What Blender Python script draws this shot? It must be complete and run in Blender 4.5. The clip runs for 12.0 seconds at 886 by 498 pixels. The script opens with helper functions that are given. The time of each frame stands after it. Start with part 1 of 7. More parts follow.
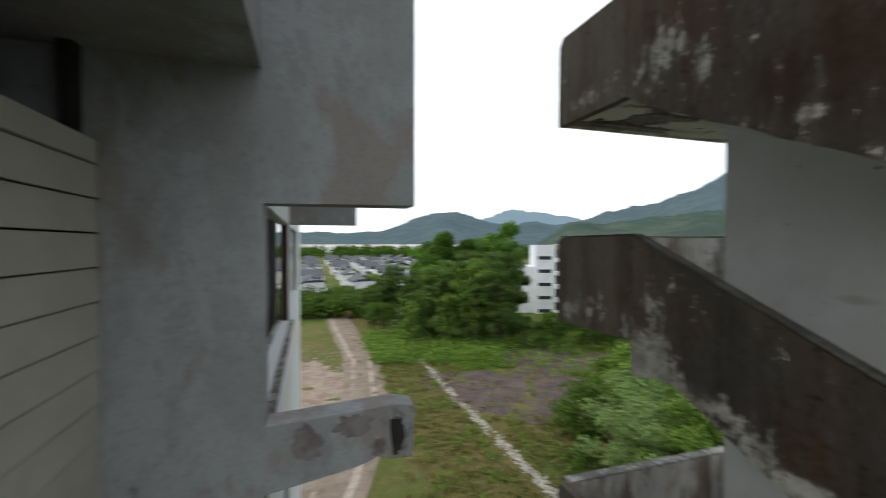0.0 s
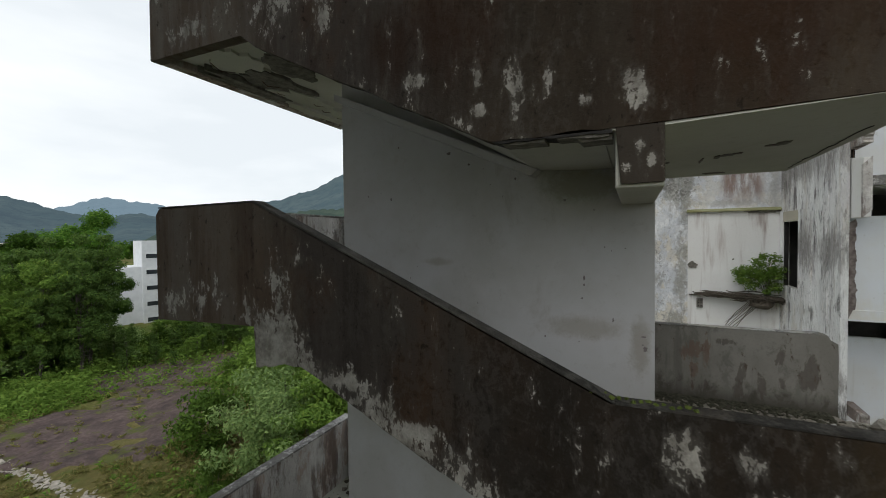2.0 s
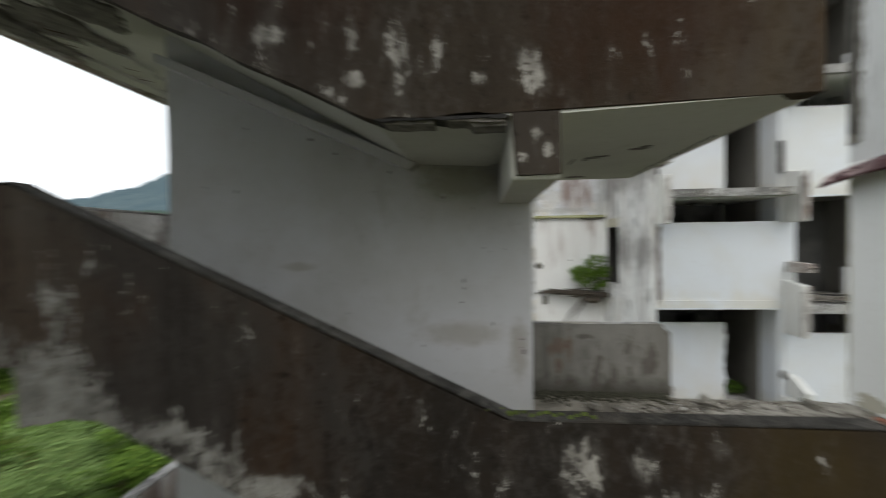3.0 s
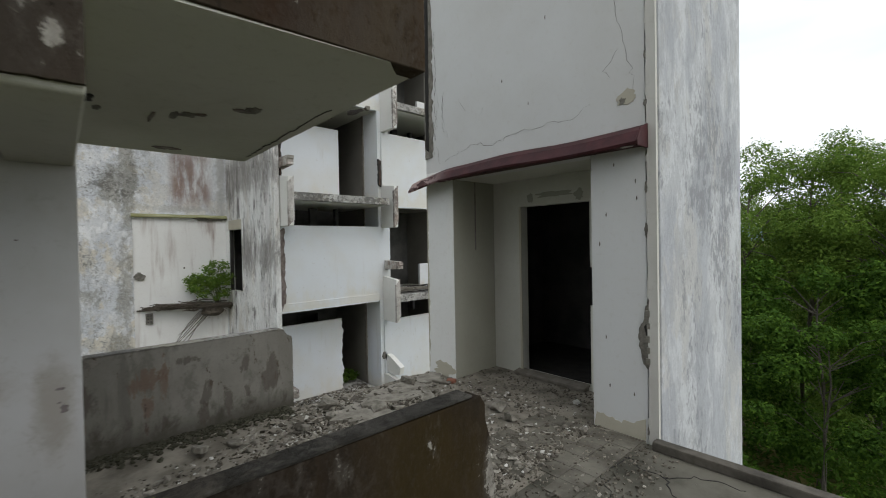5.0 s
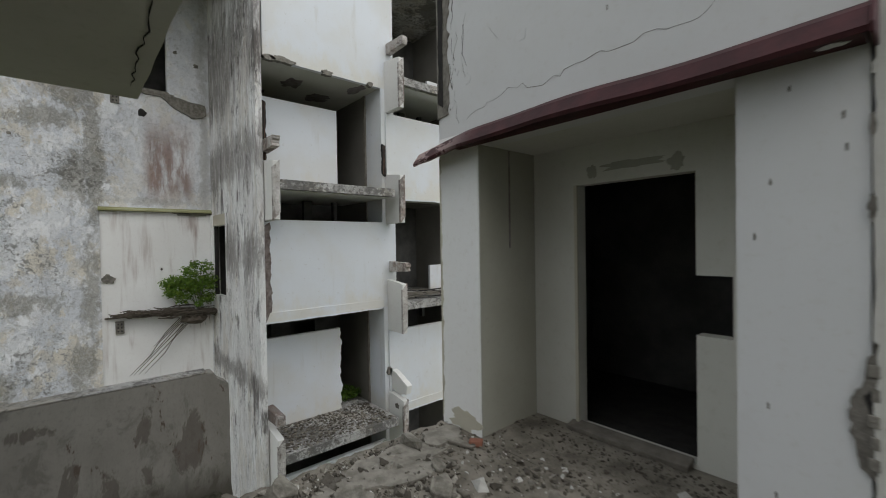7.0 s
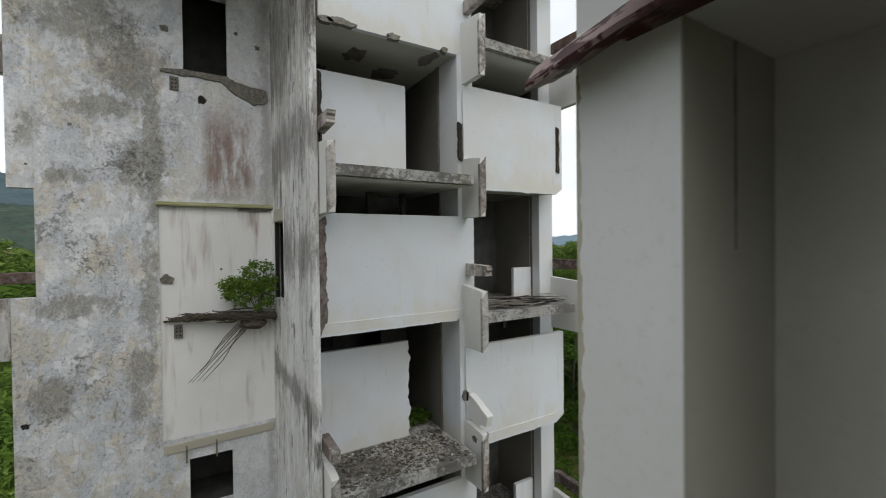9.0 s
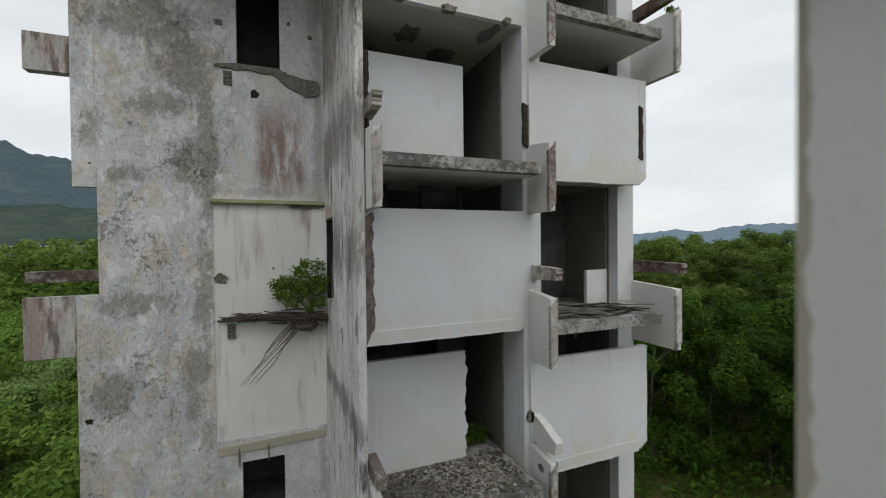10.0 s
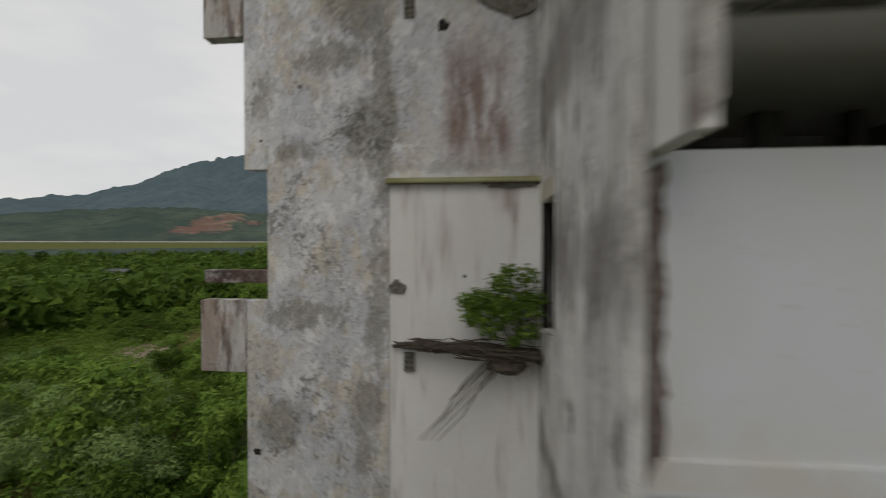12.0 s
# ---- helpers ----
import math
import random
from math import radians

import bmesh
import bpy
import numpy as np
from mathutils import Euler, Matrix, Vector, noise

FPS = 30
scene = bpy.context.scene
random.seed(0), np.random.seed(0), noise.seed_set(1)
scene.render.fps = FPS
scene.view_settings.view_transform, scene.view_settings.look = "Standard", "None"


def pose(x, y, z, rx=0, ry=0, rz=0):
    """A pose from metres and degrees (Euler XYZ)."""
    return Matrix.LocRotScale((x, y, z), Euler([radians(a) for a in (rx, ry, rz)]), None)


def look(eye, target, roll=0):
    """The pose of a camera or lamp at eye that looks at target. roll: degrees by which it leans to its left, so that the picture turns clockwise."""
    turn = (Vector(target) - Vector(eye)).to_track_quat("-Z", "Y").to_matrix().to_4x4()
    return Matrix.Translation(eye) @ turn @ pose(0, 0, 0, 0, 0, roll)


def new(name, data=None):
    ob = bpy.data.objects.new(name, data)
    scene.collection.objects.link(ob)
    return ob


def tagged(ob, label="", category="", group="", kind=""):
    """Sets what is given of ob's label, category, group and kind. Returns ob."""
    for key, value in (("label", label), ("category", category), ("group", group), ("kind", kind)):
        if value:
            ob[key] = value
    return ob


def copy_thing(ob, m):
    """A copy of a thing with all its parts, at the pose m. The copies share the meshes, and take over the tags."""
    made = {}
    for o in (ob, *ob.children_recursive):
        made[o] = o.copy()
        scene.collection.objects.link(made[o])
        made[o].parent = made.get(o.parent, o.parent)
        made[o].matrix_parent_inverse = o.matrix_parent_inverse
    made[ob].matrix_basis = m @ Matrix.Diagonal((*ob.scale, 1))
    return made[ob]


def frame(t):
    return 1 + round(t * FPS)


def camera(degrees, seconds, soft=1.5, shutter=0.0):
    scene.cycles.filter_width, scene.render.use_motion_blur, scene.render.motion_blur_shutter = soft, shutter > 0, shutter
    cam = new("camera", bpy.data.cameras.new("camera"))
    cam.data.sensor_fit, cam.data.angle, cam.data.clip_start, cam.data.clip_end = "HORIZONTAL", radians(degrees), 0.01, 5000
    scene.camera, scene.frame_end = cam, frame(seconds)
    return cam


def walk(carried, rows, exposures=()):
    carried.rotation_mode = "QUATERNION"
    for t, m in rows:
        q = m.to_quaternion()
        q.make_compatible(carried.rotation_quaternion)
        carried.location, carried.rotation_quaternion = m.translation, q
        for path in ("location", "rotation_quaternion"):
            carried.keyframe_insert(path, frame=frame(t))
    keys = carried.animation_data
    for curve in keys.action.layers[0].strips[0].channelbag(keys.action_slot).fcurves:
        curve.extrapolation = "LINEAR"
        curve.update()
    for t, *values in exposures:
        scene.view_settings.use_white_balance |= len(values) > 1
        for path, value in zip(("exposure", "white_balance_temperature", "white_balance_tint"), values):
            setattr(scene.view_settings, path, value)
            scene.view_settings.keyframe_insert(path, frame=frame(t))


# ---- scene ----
cam = camera(93.1, 12.0, soft=0.9, shutter=0.5)
PATH = [
    (0, (0.043, 0.142, 10.973), (0.647, 2.048, 10.95), 0.0),
    (0.5, (0.06, 0.237, 10.89), (1.212, 1.871, 10.855), -0.2),
    (1, (0.184, 0.349, 10.743), (1.619, 1.741, 10.696), -0.4),
    (1.5, (0.372, 0.503, 10.69), (2.08, 1.542, 10.644), -0.5),
    (2, (0.613, 0.712, 10.711), (2.433, 1.538, 10.656), -0.7),
    (2.5, (0.88, 0.887, 10.727), (2.676, 1.766, 10.668), -0.7),
    (2.7, (0.976, 0.945, 10.71), (2.856, 1.623, 10.654), -0.7),
    (3, (1.087, 1.0, 10.663), (3.078, 1.184, 10.625), -0.8),
    (3.2, (1.242, 1.045, 10.622), (3.232, 0.85, 10.586), -0.8),
    (3.5, (1.309, 1.049, 10.601), (3.208, 0.424, 10.568), -0.8),
    (3.7, (1.39, 1.075, 10.6), (3.218, 0.264, 10.568), -0.9),
    (5.3, (1.974, 0.445, 10.495), (3.437, -0.919, 10.468), -1.0),
    (5.5, (2.087, 0.346, 10.48), (3.551, -1.016, 10.453), -1.0),
    (6, (2.431, 0.079, 10.449), (3.894, -1.284, 10.423), -0.9),
    (6.5, (2.85, -0.254, 10.465), (4.313, -1.619, 10.438), -0.9),
    (7, (3.215, -0.531, 10.473), (4.725, -1.841, 10.447), -0.9),
    (7.2, (3.374, -0.622, 10.459), (4.903, -1.91, 10.44), -0.9),
    (8.8, (4.765, -1.475, 10.46), (6.456, -2.543, 10.435), -0.7),
    (9, (4.916, -1.576, 10.462), (6.631, -2.604, 10.437), -0.7),
    (9.5, (5.334, -1.881, 10.471), (7.128, -2.764, 10.443), -0.7),
    (10, (5.799, -2.11, 10.467), (7.647, -2.876, 10.438), -0.6),
    (10.5, (6.353, -2.298, 10.462), (8.219, -3.017, 10.438), -0.5),
    (11, (6.983, -2.563, 10.488), (8.884, -3.183, 10.459), -0.5),
    (11.5, (7.78, -2.868, 10.46), (9.775, -3.002, 10.436), -0.3),
    (11.8, (8.93, -2.88, 10.46), (10.928, -2.8, 10.442), -0.2),
    (12, (9.76, -2.52, 10.45), (11.75, -2.325, 10.42), 0.0),
]
EXPOSURES = [(0, 0.45, 6350, 8), (0.5, -0.12, 6300, 8), (1, -0.32, 6300, 8), (1.5, -0.2, 6300, 8), (2, 0.06, 6400, 9), (2.5, 0.32, 6430, 9), (3.1, 0.58, 6430, 9), (3.6, 0.8, 6430, 9), (4.6, 0.42, 6400, 9), (5.5, 0.13, 6380, 9), (7, 0.13, 6380, 10), (9, 0.11, 6420, 10), (9.6, 0.0, 6450, 10), (10.5, -0.38, 6520, 10), (11.3, -0.45, 6750, 12), (12, -0.40, 6800, 12)]
walk(cam, [(t, look(eye, target, roll)) for t, eye, target, roll in PATH], EXPOSURES)

# ---- world and sun: a bright overcast day ----
SKY = 0.11
world = bpy.data.worlds.new("overcast_sky")
scene.world = world
world.use_nodes = True
wn, wl = world.node_tree.nodes, world.node_tree.links
wn.clear()
w_out, w_bg = wn.new("ShaderNodeOutputWorld"), wn.new("ShaderNodeBackground")
w_sky = wn.new("ShaderNodeTexSky")
w_sky.sky_type, w_sky.sun_disc = "NISHITA", False
w_sky.sun_elevation, w_sky.sun_rotation = radians(40), radians(274)
w_co, w_map = wn.new("ShaderNodeTexCoord"), wn.new("ShaderNodeMapping")
w_map.inputs["Scale"].default_value = (1.0, 1.0, 3.5)
w_no, w_ramp, w_mix = wn.new("ShaderNodeTexNoise"), wn.new("ShaderNodeValToRGB"), wn.new("ShaderNodeMix")
w_no.inputs["Scale"].default_value, w_no.inputs["Detail"].default_value = 2.2, 7.0
w_ramp.color_ramp.elements[0].position, w_ramp.color_ramp.elements[0].color = 0.36, (7.8, 8.15, 8.4, 1)
w_ramp.color_ramp.elements[1].position, w_ramp.color_ramp.elements[1].color = 0.62, (9.4, 9.6, 9.7, 1)
w_mix.data_type = "RGBA"
w_mix.inputs["Factor"].default_value = 0.93
wl.new(w_co.outputs["Generated"], w_map.inputs["Vector"])
wl.new(w_map.outputs["Vector"], w_no.inputs["Vector"])
wl.new(w_no.outputs["Fac"], w_ramp.inputs["Fac"])
wl.new(w_sky.outputs["Color"], w_mix.inputs["A"])
wl.new(w_ramp.outputs["Color"], w_mix.inputs["B"])
wl.new(w_mix.outputs["Result"], w_bg.inputs["Color"])
w_bg.inputs["Strength"].default_value = SKY
wl.new(w_bg.outputs["Background"], w_out.inputs["Surface"])
sun = new("sun", bpy.data.lights.new("sun", "SUN"))
sun.data.energy, sun.data.angle, sun.data.color = 1.2, radians(60), (1.0, 0.97, 0.91)
sun.matrix_world = look((0, 0, 60), (70, -5, 0))

# ---- materials ----
H_STOREY = 2.9

def rgb(c):
    return (*c, 1.0)


class Nodes:
    """A short hand for one material's node tree."""

    def __init__(self, name, rough=0.85, spec=0.3):
        self.mat = bpy.data.materials.new(name)
        self.mat.use_nodes = True
        self.n, self.l = self.mat.node_tree.nodes, self.mat.node_tree.links
        self.b = self.n["Principled BSDF"]
        self.b.inputs["Roughness"].default_value = rough
        self.b.inputs["Specular IOR Level"].default_value = spec
        self.co = self.n.new("ShaderNodeTexCoord").outputs["Object"]

    def noise(self, scale, detail=4.0, stretch=(1, 1, 1), shift=(0, 0, 0), rough=0.55, warp=0.0):
        m = self.n.new("ShaderNodeMapping")
        m.inputs["Scale"].default_value, m.inputs["Location"].default_value = stretch, shift
        self.l.new(self.co, m.inputs["Vector"])
        t = self.n.new("ShaderNodeTexNoise")
        t.inputs["Scale"].default_value, t.inputs["Detail"].default_value = scale, detail
        t.inputs["Roughness"].default_value, t.inputs["Distortion"].default_value = rough, warp
        self.l.new(m.outputs["Vector"], t.inputs["Vector"])
        return t.outputs["Fac"]

    def step(self, value, lo, hi):
        r = self.n.new("ShaderNodeMapRange")
        r.interpolation_type = "SMOOTHSTEP"
        r.inputs["From Min"].default_value, r.inputs["From Max"].default_value = lo, hi
        self.l.new(value, r.inputs["Value"])
        return r.outputs["Result"]

    def math(self, op, a, b):
        m = self.n.new("ShaderNodeMath")
        m.operation = op
        for k, v in enumerate((a, b)):
            if isinstance(v, (int, float)):
                m.inputs[k].default_value = v
            else:
                self.l.new(v, m.inputs[k])
        return m.outputs["Value"]

    def mix(self, fac, a, b, mode="MIX"):
        m = self.n.new("ShaderNodeMix")
        m.data_type, m.blend_type = "RGBA", mode
        for key, v in (("Factor", fac), ("A", a), ("B", b)):
            if isinstance(v, (int, float)):
                m.inputs[key].default_value = v
            elif isinstance(v, tuple):
                m.inputs[key].default_value = rgb(v)
            else:
                self.l.new(v, m.inputs[key])
        return m.outputs["Result"]

    def spot(self, centre, radii, turn, ragged):
        """1 inside an uneven round patch, 0 outside."""
        m = self.n.new("ShaderNodeMapping")
        m.vector_type = "TEXTURE"
        m.inputs["Location"].default_value, m.inputs["Scale"].default_value = centre, radii
        m.inputs["Rotation"].default_value = (0, 0, turn)
        self.l.new(self.co, m.inputs["Vector"])
        v = self.n.new("ShaderNodeVectorMath")
        v.operation = "LENGTH"
        self.l.new(m.outputs["Vector"], v.inputs[0])
        return self.step(self.math("ADD", v.outputs["Value"], self.math("MULTIPLY", self.math("SUBTRACT", ragged, 0.5), 4.0)), 1.0, 0.8)

    def haze(self, centre, radii):
        """1 at the middle of a place on a wall, fading to 0 past its rim: where wear is likelier."""
        m = self.n.new("ShaderNodeMapping")
        m.vector_type = "TEXTURE"
        m.inputs["Location"].default_value, m.inputs["Scale"].default_value = centre, radii
        self.l.new(self.co, m.inputs["Vector"])
        v = self.n.new("ShaderNodeVectorMath")
        v.operation = "LENGTH"
        self.l.new(m.outputs["Vector"], v.inputs[0])
        return self.step(v.outputs["Value"], 1.7, 0.0)

    def along(self, axis):
        s = self.n.new("ShaderNodeSeparateXYZ")
        self.l.new(self.co, s.inputs["Vector"])
        return s.outputs[axis]

    def done(self, colour, height=None, strength=0.3, distance=0.02, rough=None):
        if isinstance(colour, tuple):
            self.b.inputs["Base Color"].default_value = rgb(colour)
        else:
            self.l.new(colour, self.b.inputs["Base Color"])
        if height is not None:
            k = self.n.new("ShaderNodeBump")
            k.inputs["Strength"].default_value, k.inputs["Distance"].default_value = strength, distance
            self.l.new(height, k.inputs["Height"])
            self.l.new(k.outputs["Normal"], self.b.inputs["Normal"])
        if rough is not None:
            self.l.new(rough, self.b.inputs["Roughness"])
        return self.mat


def plaster(name, base, shade, dirt, amount=0.5, streaks=0.4, rust=0.0, flakes=0.0, seed=0.0):
    """Old painted render: broad tone, rain streaks, blotches of algae, rust runs, flaked patches."""
    k = Nodes(name, 0.9, 0.2)
    broad = k.noise(0.55, 5, shift=(seed, 0, 0))
    fine = k.noise(15, 13, shift=(seed, 3, 0), rough=0.82)
    col = k.mix(k.step(broad, 0.35, 0.68), base, shade)
    blot = k.math("MULTIPLY", k.step(k.noise(1.7, 9, shift=(seed, 7, 1), rough=0.68, warp=0.4), 0.72 - 0.3 * amount, 0.98 - 0.3 * amount), min(1.0, 0.55 + amount * 0.5))
    col = k.mix(blot, col, dirt)
    run = k.math("MULTIPLY", k.step(k.noise(3.6, 6, (1, 1, 0.09), (seed, 1, 5)), 0.78 - 0.3 * streaks, 0.95 - 0.3 * streaks), k.step(k.noise(1.1, 3, (1, 1, 0.5), (seed, 5, 2)), 0.32, 0.6))
    col = k.mix(k.math("MULTIPLY", run, 0.75), col, dirt)
    if rust > 0:
        red = k.math("MULTIPLY", k.step(k.noise(2.4, 5, (1, 1, 0.14), (seed, 9, 9)), 0.74 - 0.25 * rust, 0.86 - 0.2 * rust), k.step(k.noise(0.8, 3, (1, 1, 0.8), (seed, 2, 8)), 0.5, 0.62))
        col = k.mix(k.math("MULTIPLY", red, 0.7), col, (0.17, 0.075, 0.045))
    bump = k.math("ADD", k.math("MULTIPLY", fine, 0.25), broad)
    if flakes > 0:
        gone = k.step(k.noise(2.6, 10, shift=(seed, 4, 4), rough=0.7, warp=0.3), 0.66 - 0.14 * flakes, 0.68 - 0.14 * flakes)
        col = k.mix(k.math("MULTIPLY", gone, 0.8), col, k.mix(fine, (0.30, 0.28, 0.24), (0.42, 0.40, 0.36)))
        bump = k.math("SUBTRACT", bump, k.math("MULTIPLY", gone, 0.5))
    col = k.mix(k.math("MULTIPLY", k.step(fine, 0.52, 0.64), 0.16), col, dirt)
    return k.done(col, bump, 0.3, 0.008)


M_WHITE = plaster("white_render", (0.74, 0.74, 0.735), (0.67, 0.67, 0.66), (0.42, 0.39, 0.33), 0.12, 0.22, seed=1)
k = Nodes("white_panel_render", 0.9, 0.2)
f = k.noise(0.7, 7, shift=(2, 0, 0))
g = k.noise(30, 5, shift=(2, 3, 0))
c = k.mix(k.step(f, 0.38, 0.64), (0.655, 0.68, 0.715), (0.63, 0.635, 0.63))
z = k.math("FRACT", k.math("DIVIDE", k.math("SUBTRACT", k.along("Z"), 0.11), H_STOREY), 0.0)
damp = k.math("MULTIPLY", k.step(k.math("ADD", z, k.math("MULTIPLY", k.math("SUBTRACT", k.noise(2.2, 10, (1, 1, 0.5), (2, 4, 4), 0.7), 0.5), 0.7)), 0.20, 0.02), 0.42)
c = k.mix(damp, c, (0.60, 0.55, 0.44))
run = k.math("MULTIPLY", k.step(k.noise(3.2, 8, (1, 1, 0.1), (2, 1, 5), 0.65), 0.56, 0.70), k.step(k.noise(0.8, 4, shift=(2, 5, 2)), 0.45, 0.6))
c = k.mix(k.math("MULTIPLY", run, 0.28), c, (0.42, 0.38, 0.31))
c = k.mix(k.math("MULTIPLY", k.step(k.noise(9, 9, shift=(2, 2, 2), rough=0.75), 0.60, 0.66), 0.35), c, (0.40, 0.37, 0.31))
M_PANEL = k.done(c, k.math("ADD", f, k.math("MULTIPLY", g, 0.2)), 0.4, 0.01)
k = Nodes("grey_painted_render", 0.9, 0.2)
f, g = k.noise(0.6, 7, shift=(5, 0, 0), rough=0.6), k.noise(9.0, 13, shift=(5, 3, 0), rough=0.8, warp=0.3)
c = k.mix(k.step(f, 0.38, 0.64), (0.53, 0.53, 0.53), (0.455, 0.448, 0.43))
c = k.mix(k.math("MULTIPLY", k.step(k.noise(2.1, 10, (1, 1, 0.6), (5, 7, 1), 0.7, 0.3), 0.56, 0.72), 0.45), c, (0.33, 0.30, 0.255))
for place_at, size, tint in (((5.19, 1.2, 11.25), (4.0, 0.55, 0.24), (0.23, 0.225, 0.15)), ((5.19, 2.85, 10.42), (4.0, 0.22, 0.06), (0.36, 0.325, 0.28)), ((5.19, 0.65, 9.6), (4.0, 0.12, 0.35), (0.31, 0.28, 0.235)), ((5.19, 1.2, 9.75), (4.0, 0.5, 0.14), (0.36, 0.33, 0.285))):
    c = k.mix(k.math("MULTIPLY", k.step(k.math("ADD", k.math("MULTIPLY", k.haze(place_at, size), 0.4), k.math("MULTIPLY", g, 0.5)), 0.36, 0.62), 0.7), c, tint)
c = k.mix(k.math("MULTIPLY", k.step(g, 0.55, 0.64), 0.18), c, (0.27, 0.25, 0.21))
M_GREYWALL = k.done(c, k.math("ADD", f, k.math("MULTIPLY", g, 0.35)), 0.35, 0.008)
M_SOFFIT = plaster("soffit_concrete", (0.54, 0.535, 0.475), (0.44, 0.435, 0.375), (0.20, 0.175, 0.115), 0.38, 0.0, seed=8)


def weathered(name, paint, old, ochre, dark, grime=0.5, streak=0.4, rust=None, seed=0.0, dirty=None, flaky=0.5, tall=1.0, wide=1.0, clean=None, bumpy=1.0, zones=()):
    """Bare and painted render after decades of rain: flaked layers, grainy algae, streaks, dirty uprights (y, half width) and a rust run."""
    k = Nodes(name, 0.92, 0.15)
    tone = k.noise(1.5, 11, (wide, 1, tall), (seed, 0, 0), 0.6)
    speck = k.noise(2.6, 15, (wide, 1, 0.5 + 0.5 * tall), (seed, 2, 0), 0.84)
    crisp = k.noise(3.4, 15, (wide, 1, tall), (seed, 6, 0), 0.74, 0.35)
    chips = k.noise(11.0, 10, (wide, 1, 1.2 * tall), (seed, 7, 3), 0.7, 0.5)
    zone = k.noise(0.8, 5, (wide, 1, 0.4 + 0.6 * tall), (seed, 4, 1), 0.6)
    fine = k.noise(46, 5, shift=(seed, 1, 1))
    col = k.mix(k.step(tone, 0.46, 0.54), paint, old)
    col = k.mix(k.math("MULTIPLY", k.step(k.noise(1.3, 11, (wide, 1, tall), (seed, 8, 3), 0.72), 0.51, 0.57), 0.75), col, ochre)
    cleaner = 1.0
    if clean:
        cleaner = k.math("ADD", k.math("MULTIPLY", k.step(k.math("ADD", k.along("Y"), crisp), clean, clean + 0.5), 0.75), 0.25)
    film = k.math("MULTIPLY", k.step(k.noise(2.6, 15, (wide, 1, tall), (seed, 3, 9), 0.8, 0.2), 0.50, 0.57), 0.15 + 0.3 * grime)
    col = k.mix(k.math("MULTIPLY", film, cleaner), col, tuple(c * 0.66 for c in old))
    gone = k.step(crisp, 0.545 - 0.05 * flaky, 0.56 - 0.05 * flaky)
    col = k.mix(k.math("MULTIPLY", gone, 0.35), col, k.mix(speck, tuple(c * 0.5 for c in old), old))
    chip = k.math("MULTIPLY", k.step(chips, 0.53, 0.56), k.step(zone, 0.35, 0.6))
    col = k.mix(k.math("MULTIPLY", chip, 0.45 * flaky), col, paint)
    wet = k.math("MULTIPLY", k.step(chips, 0.44, 0.38), k.step(tone, 0.40, 0.55))
    col = k.mix(k.math("MULTIPLY", wet, 0.6 * flaky), col, tuple(c * 1.6 for c in dark))
    mott = k.step(k.math("ADD", k.math("ADD", k.math("MULTIPLY", speck, 0.3), k.math("MULTIPLY", chips, 0.5)), k.math("MULTIPLY", zone, 0.5)), 0.71 - 0.11 * grime, 0.79 - 0.11 * grime)
    if zones:
        here = 0.0
        for yc, zc, ry, rz in zones:
            here = k.math("MAXIMUM", here, k.haze((E0, yc, zc), (9.0, ry, rz)))
        rough = k.noise(7.5, 15, (1, 1, 0.85 * tall), (seed, 8, 8), 0.8, 0.5)
        soil = k.step(k.math("ADD", k.math("MULTIPLY", here, 0.19), k.math("ADD", k.math("MULTIPLY", rough, 0.6), k.math("MULTIPLY", tone, 0.4))), 0.545, 0.67)
        col = k.mix(k.math("MULTIPLY", soil, 0.78), col, k.mix(k.step(rough, 0.42, 0.62), tuple(c * 3.0 for c in dark), dark))
        scab = k.step(k.math("ADD", rough, k.math("MULTIPLY", here, 0.06)), 0.575, 0.595)
        col = k.mix(k.math("MULTIPLY", scab, 0.5), col, k.mix(chips, ochre, old))
    mott = k.math("MULTIPLY", mott, cleaner)
    col = k.mix(k.math("MULTIPLY", mott, 0.7), col, dark)
    if dirty:
        for yc, half in dirty:
            y = k.math("ABSOLUTE", k.math("SUBTRACT", k.math("ADD", k.along("Y"), k.math("MULTIPLY", k.math("SUBTRACT", crisp, 0.5), 0.5)), yc), 0.0)
            col = k.mix(k.math("MULTIPLY", k.math("MULTIPLY", k.step(y, half, half * 0.3), k.step(speck, 0.36, 0.56)), 0.7), col, tuple(c * 1.7 for c in dark))
    run = k.math("MULTIPLY", k.step(k.math("ADD", k.math("MULTIPLY", k.noise(3.0, 10, (wide, 1, 0.16), (seed, 1, 5), 0.7, 0.1), 0.75), k.math("MULTIPLY", speck, 0.25)), 0.66 - 0.2 * streak, 0.73 - 0.2 * streak), k.step(k.noise(0.9, 6, (wide, 1, 0.6), (seed, 5, 2)), 0.5 - 0.12 * streak, 0.6 - 0.12 * streak))
    col = k.mix(k.math("MULTIPLY", run, 0.85), col, k.mix(speck, dark, tuple(c * 1.8 for c in dark)))
    if clean:
        col = k.mix(k.math("MULTIPLY", k.math("SUBTRACT", 1.0, cleaner), 0.6), col, paint)
    if rust:
        y0, y1, z0, z1 = rust
        y, z = k.along("Y"), k.along("Z")
        inside = k.math("MULTIPLY", k.math("MULTIPLY", k.step(y, y0, y0 + 0.3), k.step(y, y1, y1 - 0.3)), k.math("MULTIPLY", k.step(z, z0, z0 + 0.7), k.step(z, z1, z1 - 1.4)))
        red = k.math("MULTIPLY", inside, k.step(k.noise(2.6, 12, (1, 1, 0.25), (seed, 9, 9), 0.7), 0.35, 0.55))
